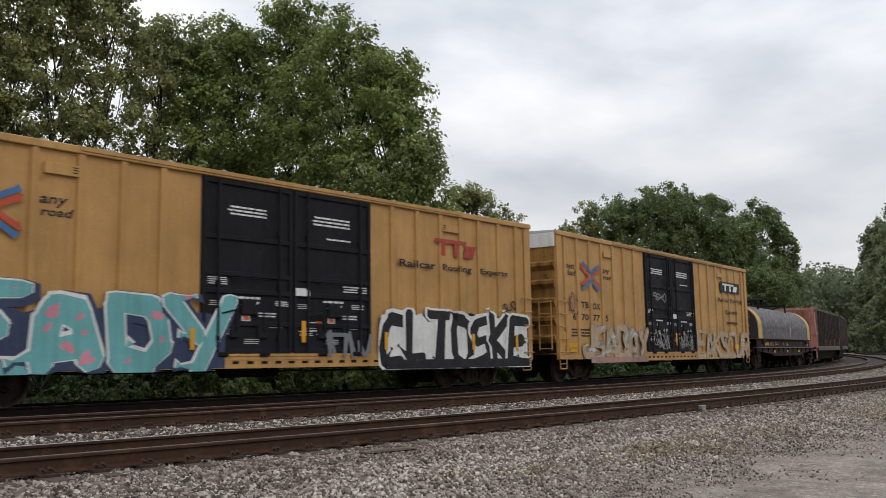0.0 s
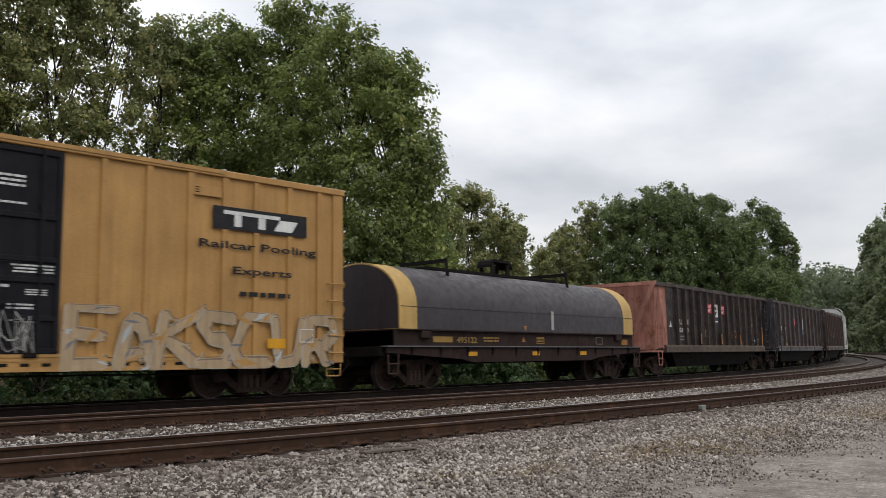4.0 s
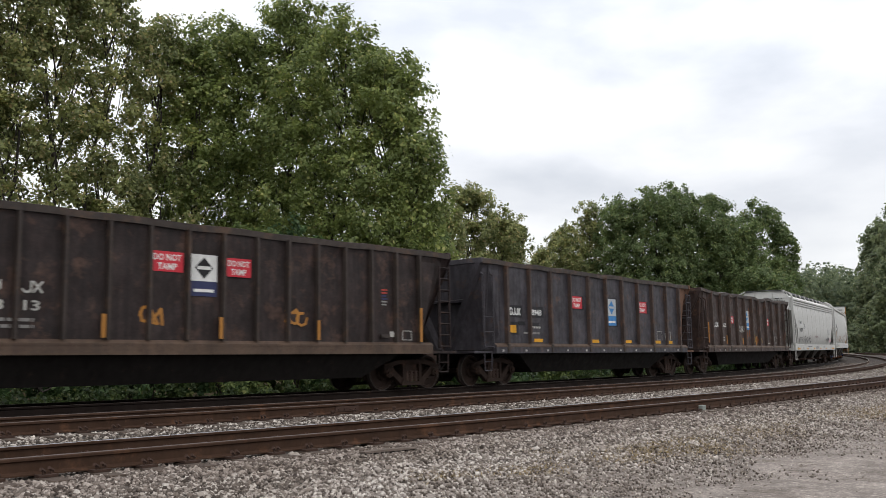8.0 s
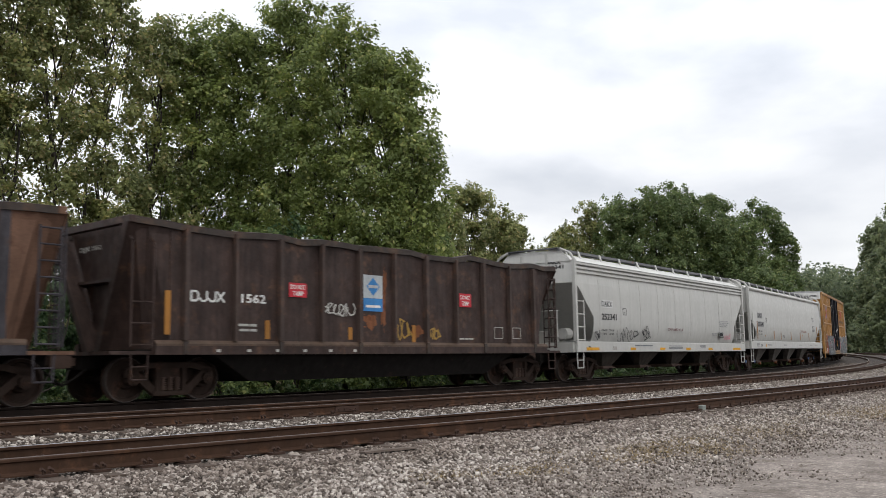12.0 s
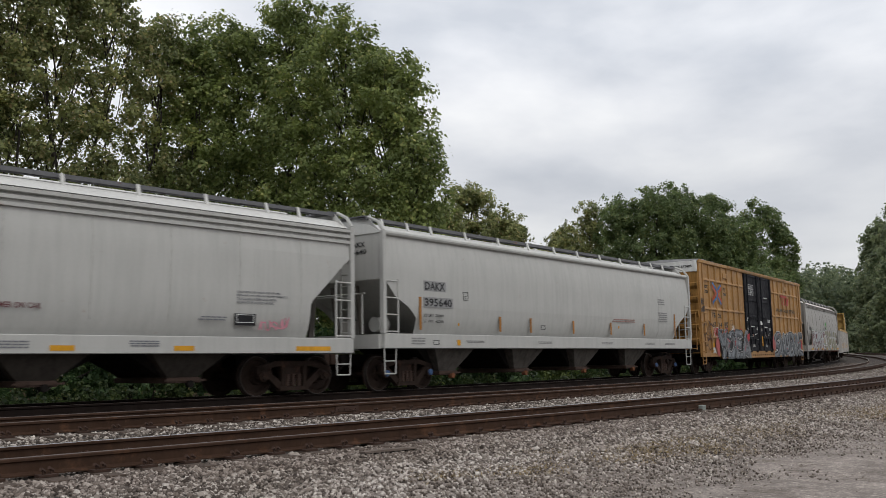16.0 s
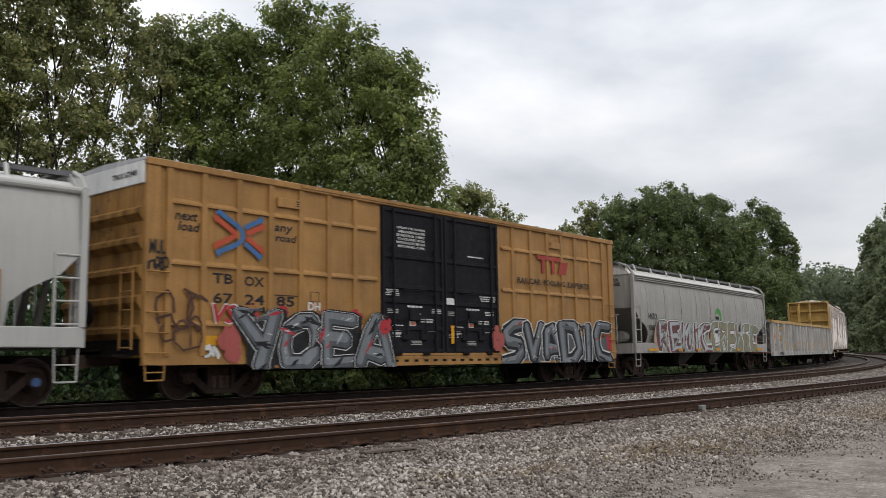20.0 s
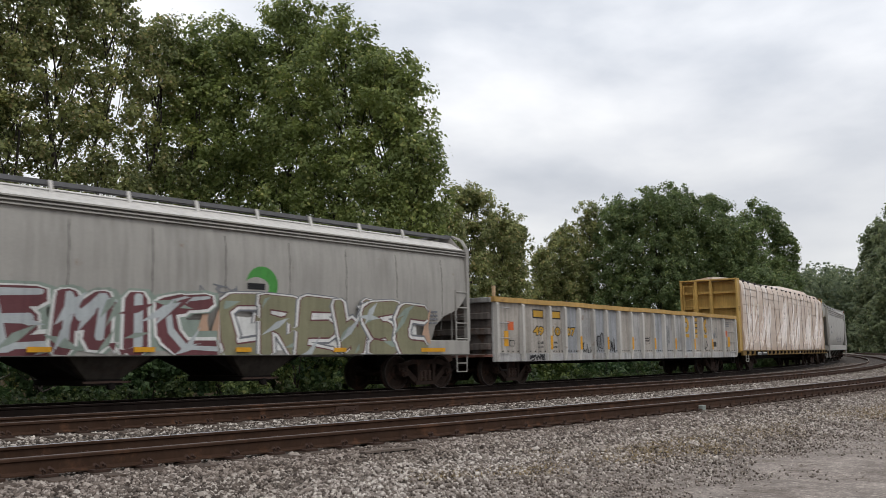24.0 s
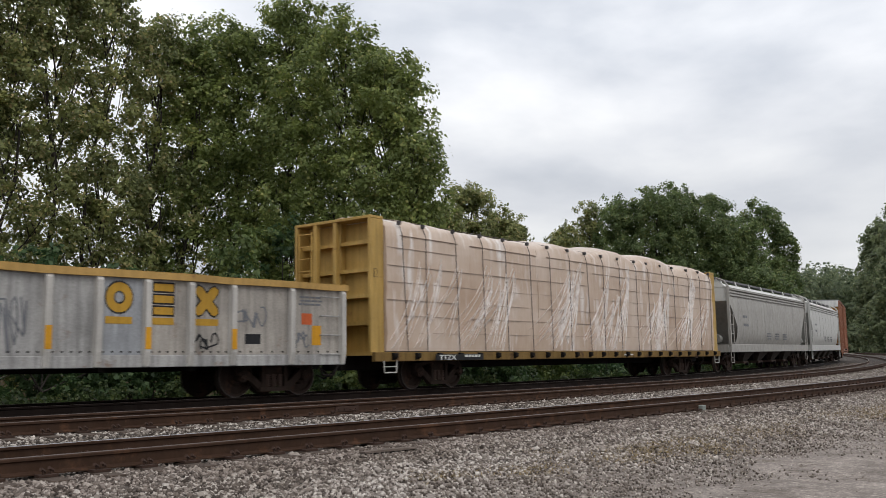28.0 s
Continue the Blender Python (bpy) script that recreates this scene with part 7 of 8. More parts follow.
    for e in (-1, 1):
        part("end_walk", box(min(e * (h - 0.25), e * (h + 0.05)), max(e * (h - 0.25), e * (h + 0.05)), -0.98, 0.98, eave + 0.47, eave + 0.50), M["grate"], top)
        rim = [(-1.46, nz + 0.02), (-1.47, eave), (-1.02, eave + 0.43), (1.02, eave + 0.43), (1.47, eave), (1.46, nz + 0.02)]
        bm = add_loft(bmesh.new(), [[(e * x, y, z) for y, z in rim] for x in (h - 0.098, h - 0.07)])
        plate = part("end_plate", fixed(bm), M["hop_roof" if ribbed and pale else mat], top, "flat end sheet")
        for y in (-0.5, 0.5) if ribbed else ():
            part("end_stiffener", box(min(e * (h - 0.069), e * (h - 0.01)), max(e * (h - 0.069), e * (h - 0.01)), y - 0.035, y + 0.035, nz + 0.02, eave + 0.3), M[mat], plate)
        part("end_floor", box(min(e * lx, e * (h + 0.02)), max(e * lx, e * (h + 0.02)), -1.49, 1.49, zb + 0.1, zb + 0.16), M[mat], top)
        part("end_sill", box(min(e * (h - 0.05), e * (h + 0.1)), max(e * (h - 0.05), e * (h + 0.1)), -1.5, 1.5, zb, zt - 0.02), M[mat], top)
        for s in (-1, 1):
            bm = bmesh.new()
            add_box(bm, min(e * (h - 0.09), e * (h + 0.03)), max(e * (h - 0.09), e * (h + 0.03)), min(s * 1.50, s * 1.62), max(s * 1.50, s * 1.62), zt, eave + 0.05)
            part("corner_post", bm, M[mat], top)
            bm = add_pipe(bmesh.new(), [(e * (h - 0.03), s * 1.58, eave + 0.05), (e * (h - 0.03), s * 1.40, eave + 0.30), (e * (h - 0.03), s * 1.05, eave + 0.46)], 0.045, 6)
            part("roof_handrail", fixed(bm), M[mat], top)
        x0, x1 = (-h, -h + 0.55) if e < 0 else (h - 0.55, h)
        ladder(top, x0, x1, zt + 0.05, zt + 1.35, 4, mat, -1.60, "x", 0.02)
        # the full ladder stands on each end's left, as one faces it
        part("end_ladder", fixed(ladder_mesh(e * (h + 0.08), min(-e * 1.05, -e * 1.5), max(-e * 1.05, -e * 1.5), zt, eave - 0.1, 9)), M[mat], top)
        bm = add_pipe(bmesh.new(), [(e * (h + 0.06), -1.0, zt + 1.05), (e * (h + 0.06), 1.0, zt + 1.05)], 0.02)
        add_tube(bm, (e * (h + 0.06), -0.9, zt), (e * (h + 0.06), -0.9, zt + 1.05), 0.025)
        add_tube(bm, (e * (h + 0.06), 0.9, zt), (e * (h + 0.06), 0.9, zt + 1.05), 0.025)
        part("hand_rail", fixed(bm), M[mat], top)
        step(top, x0 + 0.05, x1 - 0.05, 0.45, zb, mat)
        for k in (-0.45, 0.45):
            bm = add_loft(bmesh.new(), [[(e * (h - 0.15), k - 0.04, nz - 0.1), (e * (h - 0.25), k - 0.04, nz - 0.1), (e * (h - 0.25), k + 0.04, nz - 0.1), (e * (h - 0.15), k + 0.04, nz - 0.1)], [(e * (h - 0.35), k - 0.04, zt - 0.1), (e * (h - 0.5), k - 0.04, zt - 0.1), (e * (h - 0.5), k + 0.04, zt - 0.1), (e * (h - 0.35), k + 0.04, zt - 0.1)]])
            # struts take the dark chute grey for the shade under the slope
            part("slope_strut", fixed(bm), M["outlet_grey"], top)
    bm = add_tube(bmesh.new(), (-h + 0.55, -0.75, zb + 0.65), (-h + 0.95, -0.75, zb + 0.65), 0.2, None, 12)
    part("brake_reservoir", fixed(bm), M[mat], top)
    part("brake_valve", box(-h + 0.3, -h + 0.6, -0.2, 0.25, zb + 0.3, zb + 0.75, 0.03), M["hop_grey"], top)
    # outlets
    for x in outlets:
        # the slope sheets of a bay stand back, coloured black for the shade there; the chute comes forward under the
        # sill
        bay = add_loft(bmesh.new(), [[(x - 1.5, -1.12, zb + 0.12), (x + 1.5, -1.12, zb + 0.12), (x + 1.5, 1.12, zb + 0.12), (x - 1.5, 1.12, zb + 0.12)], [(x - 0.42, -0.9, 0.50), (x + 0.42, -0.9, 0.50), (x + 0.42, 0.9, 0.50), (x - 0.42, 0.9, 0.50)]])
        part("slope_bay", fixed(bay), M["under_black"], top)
        bm = add_loft(bmesh.new(), [[(x - 0.95, -1.42, zb + 0.06), (x + 0.95, -1.42, zb + 0.06), (x + 0.95, 1.42, zb + 0.06), (x - 0.95, 1.42, zb + 0.06)], [(x - 0.36, -1.08, 0.48), (x + 0.36, -1.08, 0.48), (x + 0.36, 1.08, 0.48), (x - 0.36, 1.08, 0.48)]])
        ob = part("outlet_hopper", fixed(bm), M["outlet_grey" if pale and not ribbed else "outlet_grime"], top, "grimy grey discharge chute")
        part("outlet_gate", box(x - 0.40, x + 0.40, -1.14, 1.14, 0.36, 0.478, 0.01), M["spring_rust" if pale else "under_black"], ob)
        part("gate_rail", box(x - 0.46, x + 0.52, -1.17, -1.141, 0.40, 0.44), M["spring_rust"], ob)
        part("outlet_cap", fixed(add_tube(bmesh.new(), (x + 0.12, -1.22, 0.34), (x + 0.12, -1.08, 0.34), 0.075, None, 12)), M["rust_brown" if pale and not ribbed else "under_black"], ob)
    for e in (-1, 1):
        a, b = e * (truck_half - 1.1), e * (h + 0.2)
        part("stub_sill", box(min(a, b), max(a, b), -0.28, 0.28, 0.66, 0.96), M["under_black"], top)
    trucks(top, truck_half, 0.0, caps)
    couplers(top, h + 0.2)
    if paint:
        paint(top, h, zt, zb)
    return top


def ladder_mesh(x, y0, y1, z0, z1, rungs):
    bm = bmesh.new()
    for y in (y0, y1):
        add_tube(bm, (x, y, z0), (x, y, z1), 0.024, None, 6)
    for k in range(rungs):
        z = z0 + (z1 - z0) * (k + 0.5) / rungs
        add_tube(bm, (x, y0, z), (x, y1, z), 0.017, None, 6)
    return bm


def sill_reflectors(top, xs, zb, zt, y=-1.624):
    for a, b in xs:
        patch(top, "reflector", a, b, zb + 0.06, zb + 0.16, "reflector", y, t=0.003)


def paint_hop_a(top, h, zt, zb):
    patch(top, "number_panel", -6.57, -5.66, 2.53, 2.79, "ink_white", -1.592)
    lettering(top, "DAKX", -6.53, -5.70, 2.56, 2.76, "ink_black", -1.60)
    lettering(top, "252341", -6.56, -5.37, 2.10, 2.32, "ink_black", -1.60)
    for w, a, b, z in (("LD LMT", -6.6, -6.15, 1.70), ("223100", -6.05, -5.62, 1.70), ("LT WT", -6.6, -6.2, 1.56), ("62900", -6.0, -5.65, 1.56)):
        lettering(top, w, a, b, z, z + 0.075, "ink_black", -1.60)
    outline_box(top, -4.83, -4.55, 2.31, 2.56, "ink_black", -1.60, 0.014)
    lettering(top, "C", -4.74, -4.65, 2.34, 2.43, "ink_black", -1.60)
    scribble(top, -5.4, -4.05, 1.22, 1.9, "ink_black", 81, 0.016, -1.604, 5)
    scribble(top, -4.0, -3.45, 1.45, 1.85, "ink_black", 82, 0.018, -1.604, 2)
    scribble(top, -3.3, -2.5, 1.35, 1.92, "ink_black", 83, 0.018, -1.604, 4)
    scribble(top, -7.1, -6.75, 1.4, 1.72, "ink_black", 84, 0.018, -1.604, 4)
    bars(top, -4.1, -2.4, zb + 0.17, zb + 0.26, 1, "ink_grey", -1.626, 2, 5)
    lettering(top, "DO NOT HAMMER ON CAR", -0.76, 0.80, 1.80, 1.91, "ink_maroon", -1.60)
    for k, (w, b) in enumerate((("CAUTION: DO NOT USE STEAM,", 6.22), ("BOILING WATER OR SHARP OBJECTS", 6.42), ("TO CLEAN. ENTER CAR WITH", 6.10), ("CLEAN SOFT SOLED SHOES.", 6.05))):
        lettering(top, w, 5.05, b, 2.29 - k * 0.075, 2.34 - k * 0.075, "ink_grey", -1.60)
    bars(top, 4.1, 4.8, 1.65, 1.76, 2, "ink_grey", -1.60, 6, 3)
    patch(top, "tag_box", 5.0, 5.55, 1.58, 1.84, "ink_black", -1.594)
    outline_box(top, 5.05, 5.5, 1.64, 1.82, "ink_white", -1.602, 0.012)
    scribble(top, 5.6, 6.5, 1.45, 1.78, "ink_pink", 85, 0.014, -1.604, 5)
    bars(top, -0.9, 0.6, zb + 0.08, zb + 0.24, 3, "ink_grey", -1.626, 7, 8)
    bars(top, 2.5, 3.2, zb + 0.12, zb + 0.26, 3, "ink_grey", -1.626, 8, 3)
    sill_reflectors(top, ((-7.8, -6.87), (-4.36, -3.9), (-1.70, -1.2), (0.98, 1.45), (3.53, 4.0), (6.66, 7.68)), zb, zt)
    part("bearing_plate", box(-5.78, -5.52, -1.627, -1.621, zb + 0.08, zb + 0.2), M["hop_grey"], top)
    lettering_end(top, "DAKX", -h + 0.06, -1.05, -0.45, 3.55 + 0.42)
    lettering_end(top, "252341", -h + 0.06, -1.15, -0.4, 3.55 + 0.25)
    scribble(top, -7.7, -7.4, zb + 0.05, zb + 0.2, "ink_black", 86, 0.02, -1.626, 1)


def paint_hop_b(top, h, zt, zb):
    for w, a, b, z in (("DAKX", -7.84, -6.98, 2.66), ("395640", -7.86, -6.68, 2.22)):
        patch(top, "number_panel", a - 0.05, b + 0.05, z - 0.03, z + 0.25, "panel_grey", -1.592)
        lettering(top, w, a, b, z, z + 0.22, "ink_black", -1.60)
    for w, a, b, z in (("LD LMT", -7.9, -7.5, 1.94), ("220800", -7.42, -7.05, 1.94), ("LT WT", -7.92, -7.5, 1.78), ("65200", -7.42, -7.06, 1.78)):
        lettering(top, w, a, b, z, z + 0.075, "ink_black", -1.60)
    outline_box(top, -6.15, -5.93, 2.45, 2.68, "ink_black", -1.60, 0.014)
    lettering(top, "C", -6.08, -6.0, 2.48, 2.57, "ink_black", -1.60)
    for x, z1 in ((-8.1, 2.46), (-4.4, 2.03), (-2.73, 2.03), (-0.12, 2.01), (2.5, 2.01), (5.15, 2.02), (7.9, 2.47)):
        patch(top, "reflector", x, x + 0.1, 1.58, z1, "tag_gold", -1.597)
    bars(top, 2.65, 4.45, 2.02, 2.16, 2, "ink_rose", -1.60, 3, 9)
    bars(top, 6.45, 7.05, 2.76, 3.02, 3, "ink_faint", -1.60, 4, 3)
    bars(top, 6.45, 7.25, 2.1, 2.5, 5, "ink_faint", -1.60, 5, 3)
    outline_box(top, -2.1, -1.85, 1.68, 1.82, "ink_black", -1.60, 0.014)
    patch(top, "yellow_mark", 3.1, 3.17, 1.82, 1.9, "reflector", -1.60)
    patch(top, "yellow_mark", -6.42, -6.36, 1.72, 1.8, "reflector", -1.60)
    bars(top, -8.5, -7.9, zb + 0.08, zb + 0.28, 3, "ink_faint", -1.626, 6, 2)
    outline_box(top, -7.55, -7.3, zb + 0.1, zb + 0.22, "ink_black", -1.626, 0.012)
    patch(top, "yellow_mark", -6.5, -6.35, zb + 0.08, zb + 0.24, "reflector", -1.626)
    for x in (-6.1, -2.4, 1.7, 5.1, 6.9):
        bars(top, x, x + 0.9, zb + 0.14, zb + 0.22, 2, "ink_faint", -1.626, 9, 4)
    lettering_end(top, "DAKX", -h + 0.06, -0.9, -0.3, 3.75)
    lettering_end(top, "395640", -h + 0.06, -0.95, -0.2, 3.56)


def paint_hop_c(top, h, zt, zb):
    lettering(top, "HKRX", -6.90, -6.02, 2.22, 2.45, "ink_black", -1.60)
    lettering(top, "500302", -6.90, -5.82, 1.78, 2.0, "ink_black", -1.60)
    for w, a, b, z in (("LD LMT", -6.9, -6.55, 1.54), ("222900", -6.5, -6.12, 1.54), ("LT WT", -6.9, -6.58, 1.40), ("63100", -6.45, -6.14, 1.40)):
        lettering(top, w, a, b, z, z + 0.07, "ink_black", -1.60)
    bm = bmesh.new()
    bm.faces.new([bm.verts.new((1.05 + 0.44 * math.cos(-k * math.tau / 24), -1.594, 2.50 + 0.42 * math.sin(-k * math.tau / 24))) for k in range(24)])
    logo = part("logo_shape", bm, M["logo_green"], top, "plain green round company mark")
    bm = bmesh.new()
    bm.faces.new([bm.verts.new((0.90 + 0.34 * math.cos(-k * math.tau / 24), -1.597, 2.44 + 0.23 * math.sin(-k * math.tau / 24))) for k in range(24)])
    part("logo_shape", bm, M["hop_grey"], logo)
    patch(logo, "logo_shape", 0.64, 1.12, 2.39, 2.53, "ink_black", -1.603, t=0.002)
    graffiti(top, -6.1, -0.25, zb + 0.02, 2.16, "REMIC", [("ink_sage", 0.17, 0.05, 0.05), ("ink_white", 0.10, 0.0, 0.0), ("ink_maroon", 0.035, 0.0, 0.0), ("ink_pale", -0.12, 0.05, 0.06)], 91, -1.63, "maroon and pale blue spray-painted letters", 0.16, [("ink_pale", 12, 0.20), ("ink_sage", 12, 0.18), ("ink_maroon", 7, 0.14)], [("ink_sage", -0.30)])
    for k, x in enumerate((-6.35, -0.45, -0.1, 6.45)):
        bm = bmesh.new()
        bm.faces.new([bm.verts.new((x + dx, -1.628, 1.25 + dz)) for dx, dz in ((-0.22, 0.1), (0.14, -0.05), (0.05, 0.42), (0.16, 0.92), (-0.05, 0.6))])
        part("paint_flash", bm, M["ink_peach"], top, "peach-coloured spray-painted flash")
    graffiti(top, 0.0, 6.35, zb + 0.02, 2.24, "CREWSC", [("ink_grey", 0.15, 0.0, 0.0), ("ink_white", 0.105, 0.0, 0.0), ("ink_maroon", 0.035, 0.0, 0.0), ("ink_olive", 0.0, 0.0, 0.0)], 97, -1.63, "olive spray-painted block letters with pale outline", 0.165, [("ink_sage", 9, 0.15), ("ink_pale", 6, 0.14)], [("ink_white", -0.32)])
    scribble(top, -0.6, 0.4, 2.2, 2.45, "ink_grey", 93, 0.014, -1.60, 4)
    sill_reflectors(top, ((-7.2, -6.3), (-4.2, -3.75), (-2.1, -1.65), (0.3, 0.7), (3.1, 3.5), (6.15, 7.1)), zb + 0.02, zt, -1.69)
    bars(top, 6.3, 6.9, 1.7, 2.1, 4, "ink_grey", -1.60, 5, 3)
    lettering_end(top, "HKRX", -h + 0.06, -1.0, -0.45, 3.62)
    lettering_end(top, "500302", -h + 0.06, -1.05, -0.4, 3.46)


def paint_hop_d(top, h, zt, zb):
    bars(top, -6.0, -5.2, 2.45, 2.7, 1, "ink_grey", -1.60, 1, 1)
    bars(top, -6.0, -5.0, 2.05, 2.3, 1, "ink_grey", -1.60, 2, 1)
    for x in (-1.5, 0.2, 2.0):
        bars(top, x, x + 0.9, 1.5, 1.9, 3, "ink_grey", -1.60, 3, 3)


hopper("clean pale grey covered hopper with corrugated eaves", -0.06, 8.42, 7.04, "hop_white", "hop_roof", True, (0, 3.30, 7.10, 1.42), 4.03, (1.33, 0.97), (-5.3, -2.15, 0.98, 4.07), [-6.7 + 1.69 * k for k in range(9)], (-8.0, -7.07, -5.44, -3.85, -2.24, -0.45, 1.34, 2.95, 4.57, 6.2, 7.14), paint_hop_a)
hopper("pale grey covered hopper with plain smooth sides", 18.80, 9.50, 7.98, "hop_white", "hop_roof", False, (0, 2.86, 8.15, 1.55), 4.06, (1.47, 1.09), (-6.3, -2.55, 1.15, 4.85), (), (-8.96, -7.94, -6.92, -5.3, -3.6, -1.92, -0.31, 1.26, 2.88, 4.47, 6.12, 7.14, 8.19), paint_hop_b, ME_CAP_BLUE)
hopper("weathered grey covered hopper covered in graffiti", 57.88, 8.22, 7.0, "hop_grey", "roof_dull", True, (0, 2.60, 6.85, 1.35), 3.86, (1.31, 0.92), (-2.4, 1.3), [-6.96 + 1.76 * k for k in range(9)], (-7.6, -6.81, -5.22, -3.6, -1.96, -0.34, 1.28, 2.88, 4.52, 6.12), paint_hop_c, pale=False)
hopper("grey covered hopper near the end of the visible train", 120.75, 8.2, 6.9, "hop_grey", "hop_roof", True, (0, 3.3, 6.9, 1.35), 3.95, (1.30, 0.93), (-4.2, -1.4, 1.4, 4.2), [-6.5 + 1.6 * k for k in range(9)], (-7.5, -5, -2.5, 0, 2.5, 5, 7.5), paint_hop_d)
hopper("pale covered hopper at the far curve", 138.6, 8.1, 6.9, "hop_white", "hop_roof", True, (0, 3.3, 6.9, 1.35), 3.95, (1.30, 0.93), (-4.2, -1.4, 1.4, 4.2), [-6.5 + 1.6 * k for k in range(9)], (-7.5, -5, -2.5, 0, 2.5, 5, 7.5), paint_hop_d)


# ---- grey low gondola ----
def low_gondola():
    top = car("gondola", "low light grey gondola with gold top cap and posts", 77.30, 8.4, "gondola car")
    h = 10.1
    posts = [-8.60, -6.97, -6.0, -5.02, -4.02, -3.05, -2.05, -1.07, -0.09, 0.90, 1.90, 2.88, 3.86, 4.88, 5.87, 6.90, 8.48]
    for s in (-1, 1):
        part("side_sheet", box(-h, h, min(s * 1.47, s * 1.52), max(s * 1.47, s * 1.52), 0.93, 2.50), M["csx_grey"], top)
        part("side_sill", box(-h, h, min(s * 1.47, s * 1.565), max(s * 1.47, s * 1.565), 0.70, 0.935, 0.01), M["csx_grey"], top)
        cap = bmesh.new()
        rng = random.Random(4)
        rings = []
        for k in range(31):
            x, dz = -h - 0.05 + (2 * h + 0.1) * k / 30, rng.uniform(-0.012, 0.012)
            rings.append([(x, s * 1.40, 2.47 + dz), (x, s * 1.63, 2.47 + dz), (x, s * 1.63, 2.62 + dz), (x, s * 1.40, 2.64 + dz)])
        part("top_cap", fixed(add_loft(cap, rings)), M["cap_gold"], top, "scuffed gold top cap")
        for x in posts + [-h + 0.1, h - 0.1]:
            w = 0.155
            bm = add_loft(bmesh.new(), [[(x - w / 2, s * 1.52, z), (x - w * 0.4, s * yo, z), (x + w * 0.4, s * yo, z), (x + w / 2, s * 1.52, z)] for z, yo in ((0.72, 1.60), (1.0, 1.65), (2.40, 1.65), (2.468, 1.60))])
            part("side_post", fixed(bm), M["csx_post"], top)
        for k, (a, b) in enumerate(zip([-h] + posts, posts + [h])):
            part("side_panel", box(a + 0.086, b - 0.086, min(s * 1.5205, s * 1.524), max(s * 1.5205, s * 1.524), 0.95, 2.468), M[("csx_beige", "csx_beige", "csx_grey", "csx_beige", "csx_blue", "csx_grey", "csx_blue", "csx_blue", "csx_grey")[(k * 5 + k // 6) % 9] if 1 < k < 15 else "csx_beige"], top)
            bm = bmesh.new()
            for k in range(5):
                x = a + (b - a) * (k + 0.75) / 5.5
                add_tube(bm, (x, s * 1.52, 1.01), (x, s * 1.545, 1.01), 0.02, None, 6)
            part("rivet_row", bm, M["under_black"], top, kind="stuff")
    part("floor", box(-h, h, -1.47, 1.47, 0.85, 0.92), M["rust_red"], top)
    part("centre_sill", box(-h - 0.1, h + 0.1, -0.3, 0.3, 0.60, 0.85), M["under_black"], top)
    for k in range(7):
        x = -6 + 2 * k
        part("cross_bearer", box(x - 0.06, x + 0.06, -1.46, 1.46, 0.62, 0.84), M["under_black"], top)
    for e in (-1, 1):
        part("end_sheet", box(min(e * h, e * (h - 0.06)), max(e * h, e * (h - 0.06)), -1.47, 1.47, 0.93, 2.47), M["end_grime"], top)
        for z in (1.15, 1.6, 2.05):
            part("end_rib", box(min(e * h, e * (h + 0.14)), max(e * h, e * (h + 0.14)), -1.45, 1.45, z - 0.1, z + 0.1, 0.02), M["end_grime"], top)
        part("end_cap", box(min(e * (h - 0.08), e * (h + 0.12)), max(e * (h - 0.08), e * (h + 0.12)), -1.5, 1.5, 2.45, 2.60, 0.015), M["csx_grey"], top)
        x0, x1 = (-h + 0.22, -h + 0.75) if e < 0 else (h - 0.75, h - 0.22)
        ladder(top, x0, x1, 0.95, 2.3, 4, "csx_grey", -1.60, "x", 0.015, False)
        bm = add_pipe(bmesh.new(), [(x0 - 0.05, -1.54, 0.70), (x0 + 0.08, -1.54, 0.46), (x1 - 0.12, -1.54, 0.46), (x1, -1.54, 0.70)], 0.022)
        part("sill_step", fixed(bm), M["under_black"], top)
    for a, b, t in ((-7.9, -7.26, 0), (-6.78, -6.18, 1)):
        o = patch(top, "mark_bar", a, b, 2.04, 2.32, "ink_black", -1.5285, "plain gold bar outlined in black for a company mark")
        patch(o, "mark_fill", a + 0.04, b - 0.04, 2.08, 2.28, "csx_gold", -1.534, t=0.003)
    for w, a, b in (("49", -7.88, -7.26), ("10", -6.77, -6.22), ("07", -5.79, -5.22)):
        lettering(top, w, a - 0.03, b + 0.03, 1.48, 1.81, "ink_black", -1.5295, bold=0.065)
        lettering(top, w, a + 0.01, b - 0.01, 1.515, 1.775, "csx_gold", -1.535, bold=0.03)
    for w, a, b, z in (("LD LMT", -7.62, -7.25, 1.24), ("211900", -6.8, -6.4, 1.24), ("LT WT", -7.62, -7.3, 1.10), ("74100", -6.75, -6.42, 1.10)):
        lettering(top, w, a, b, z, z + 0.075, "ink_black", -1.5295)
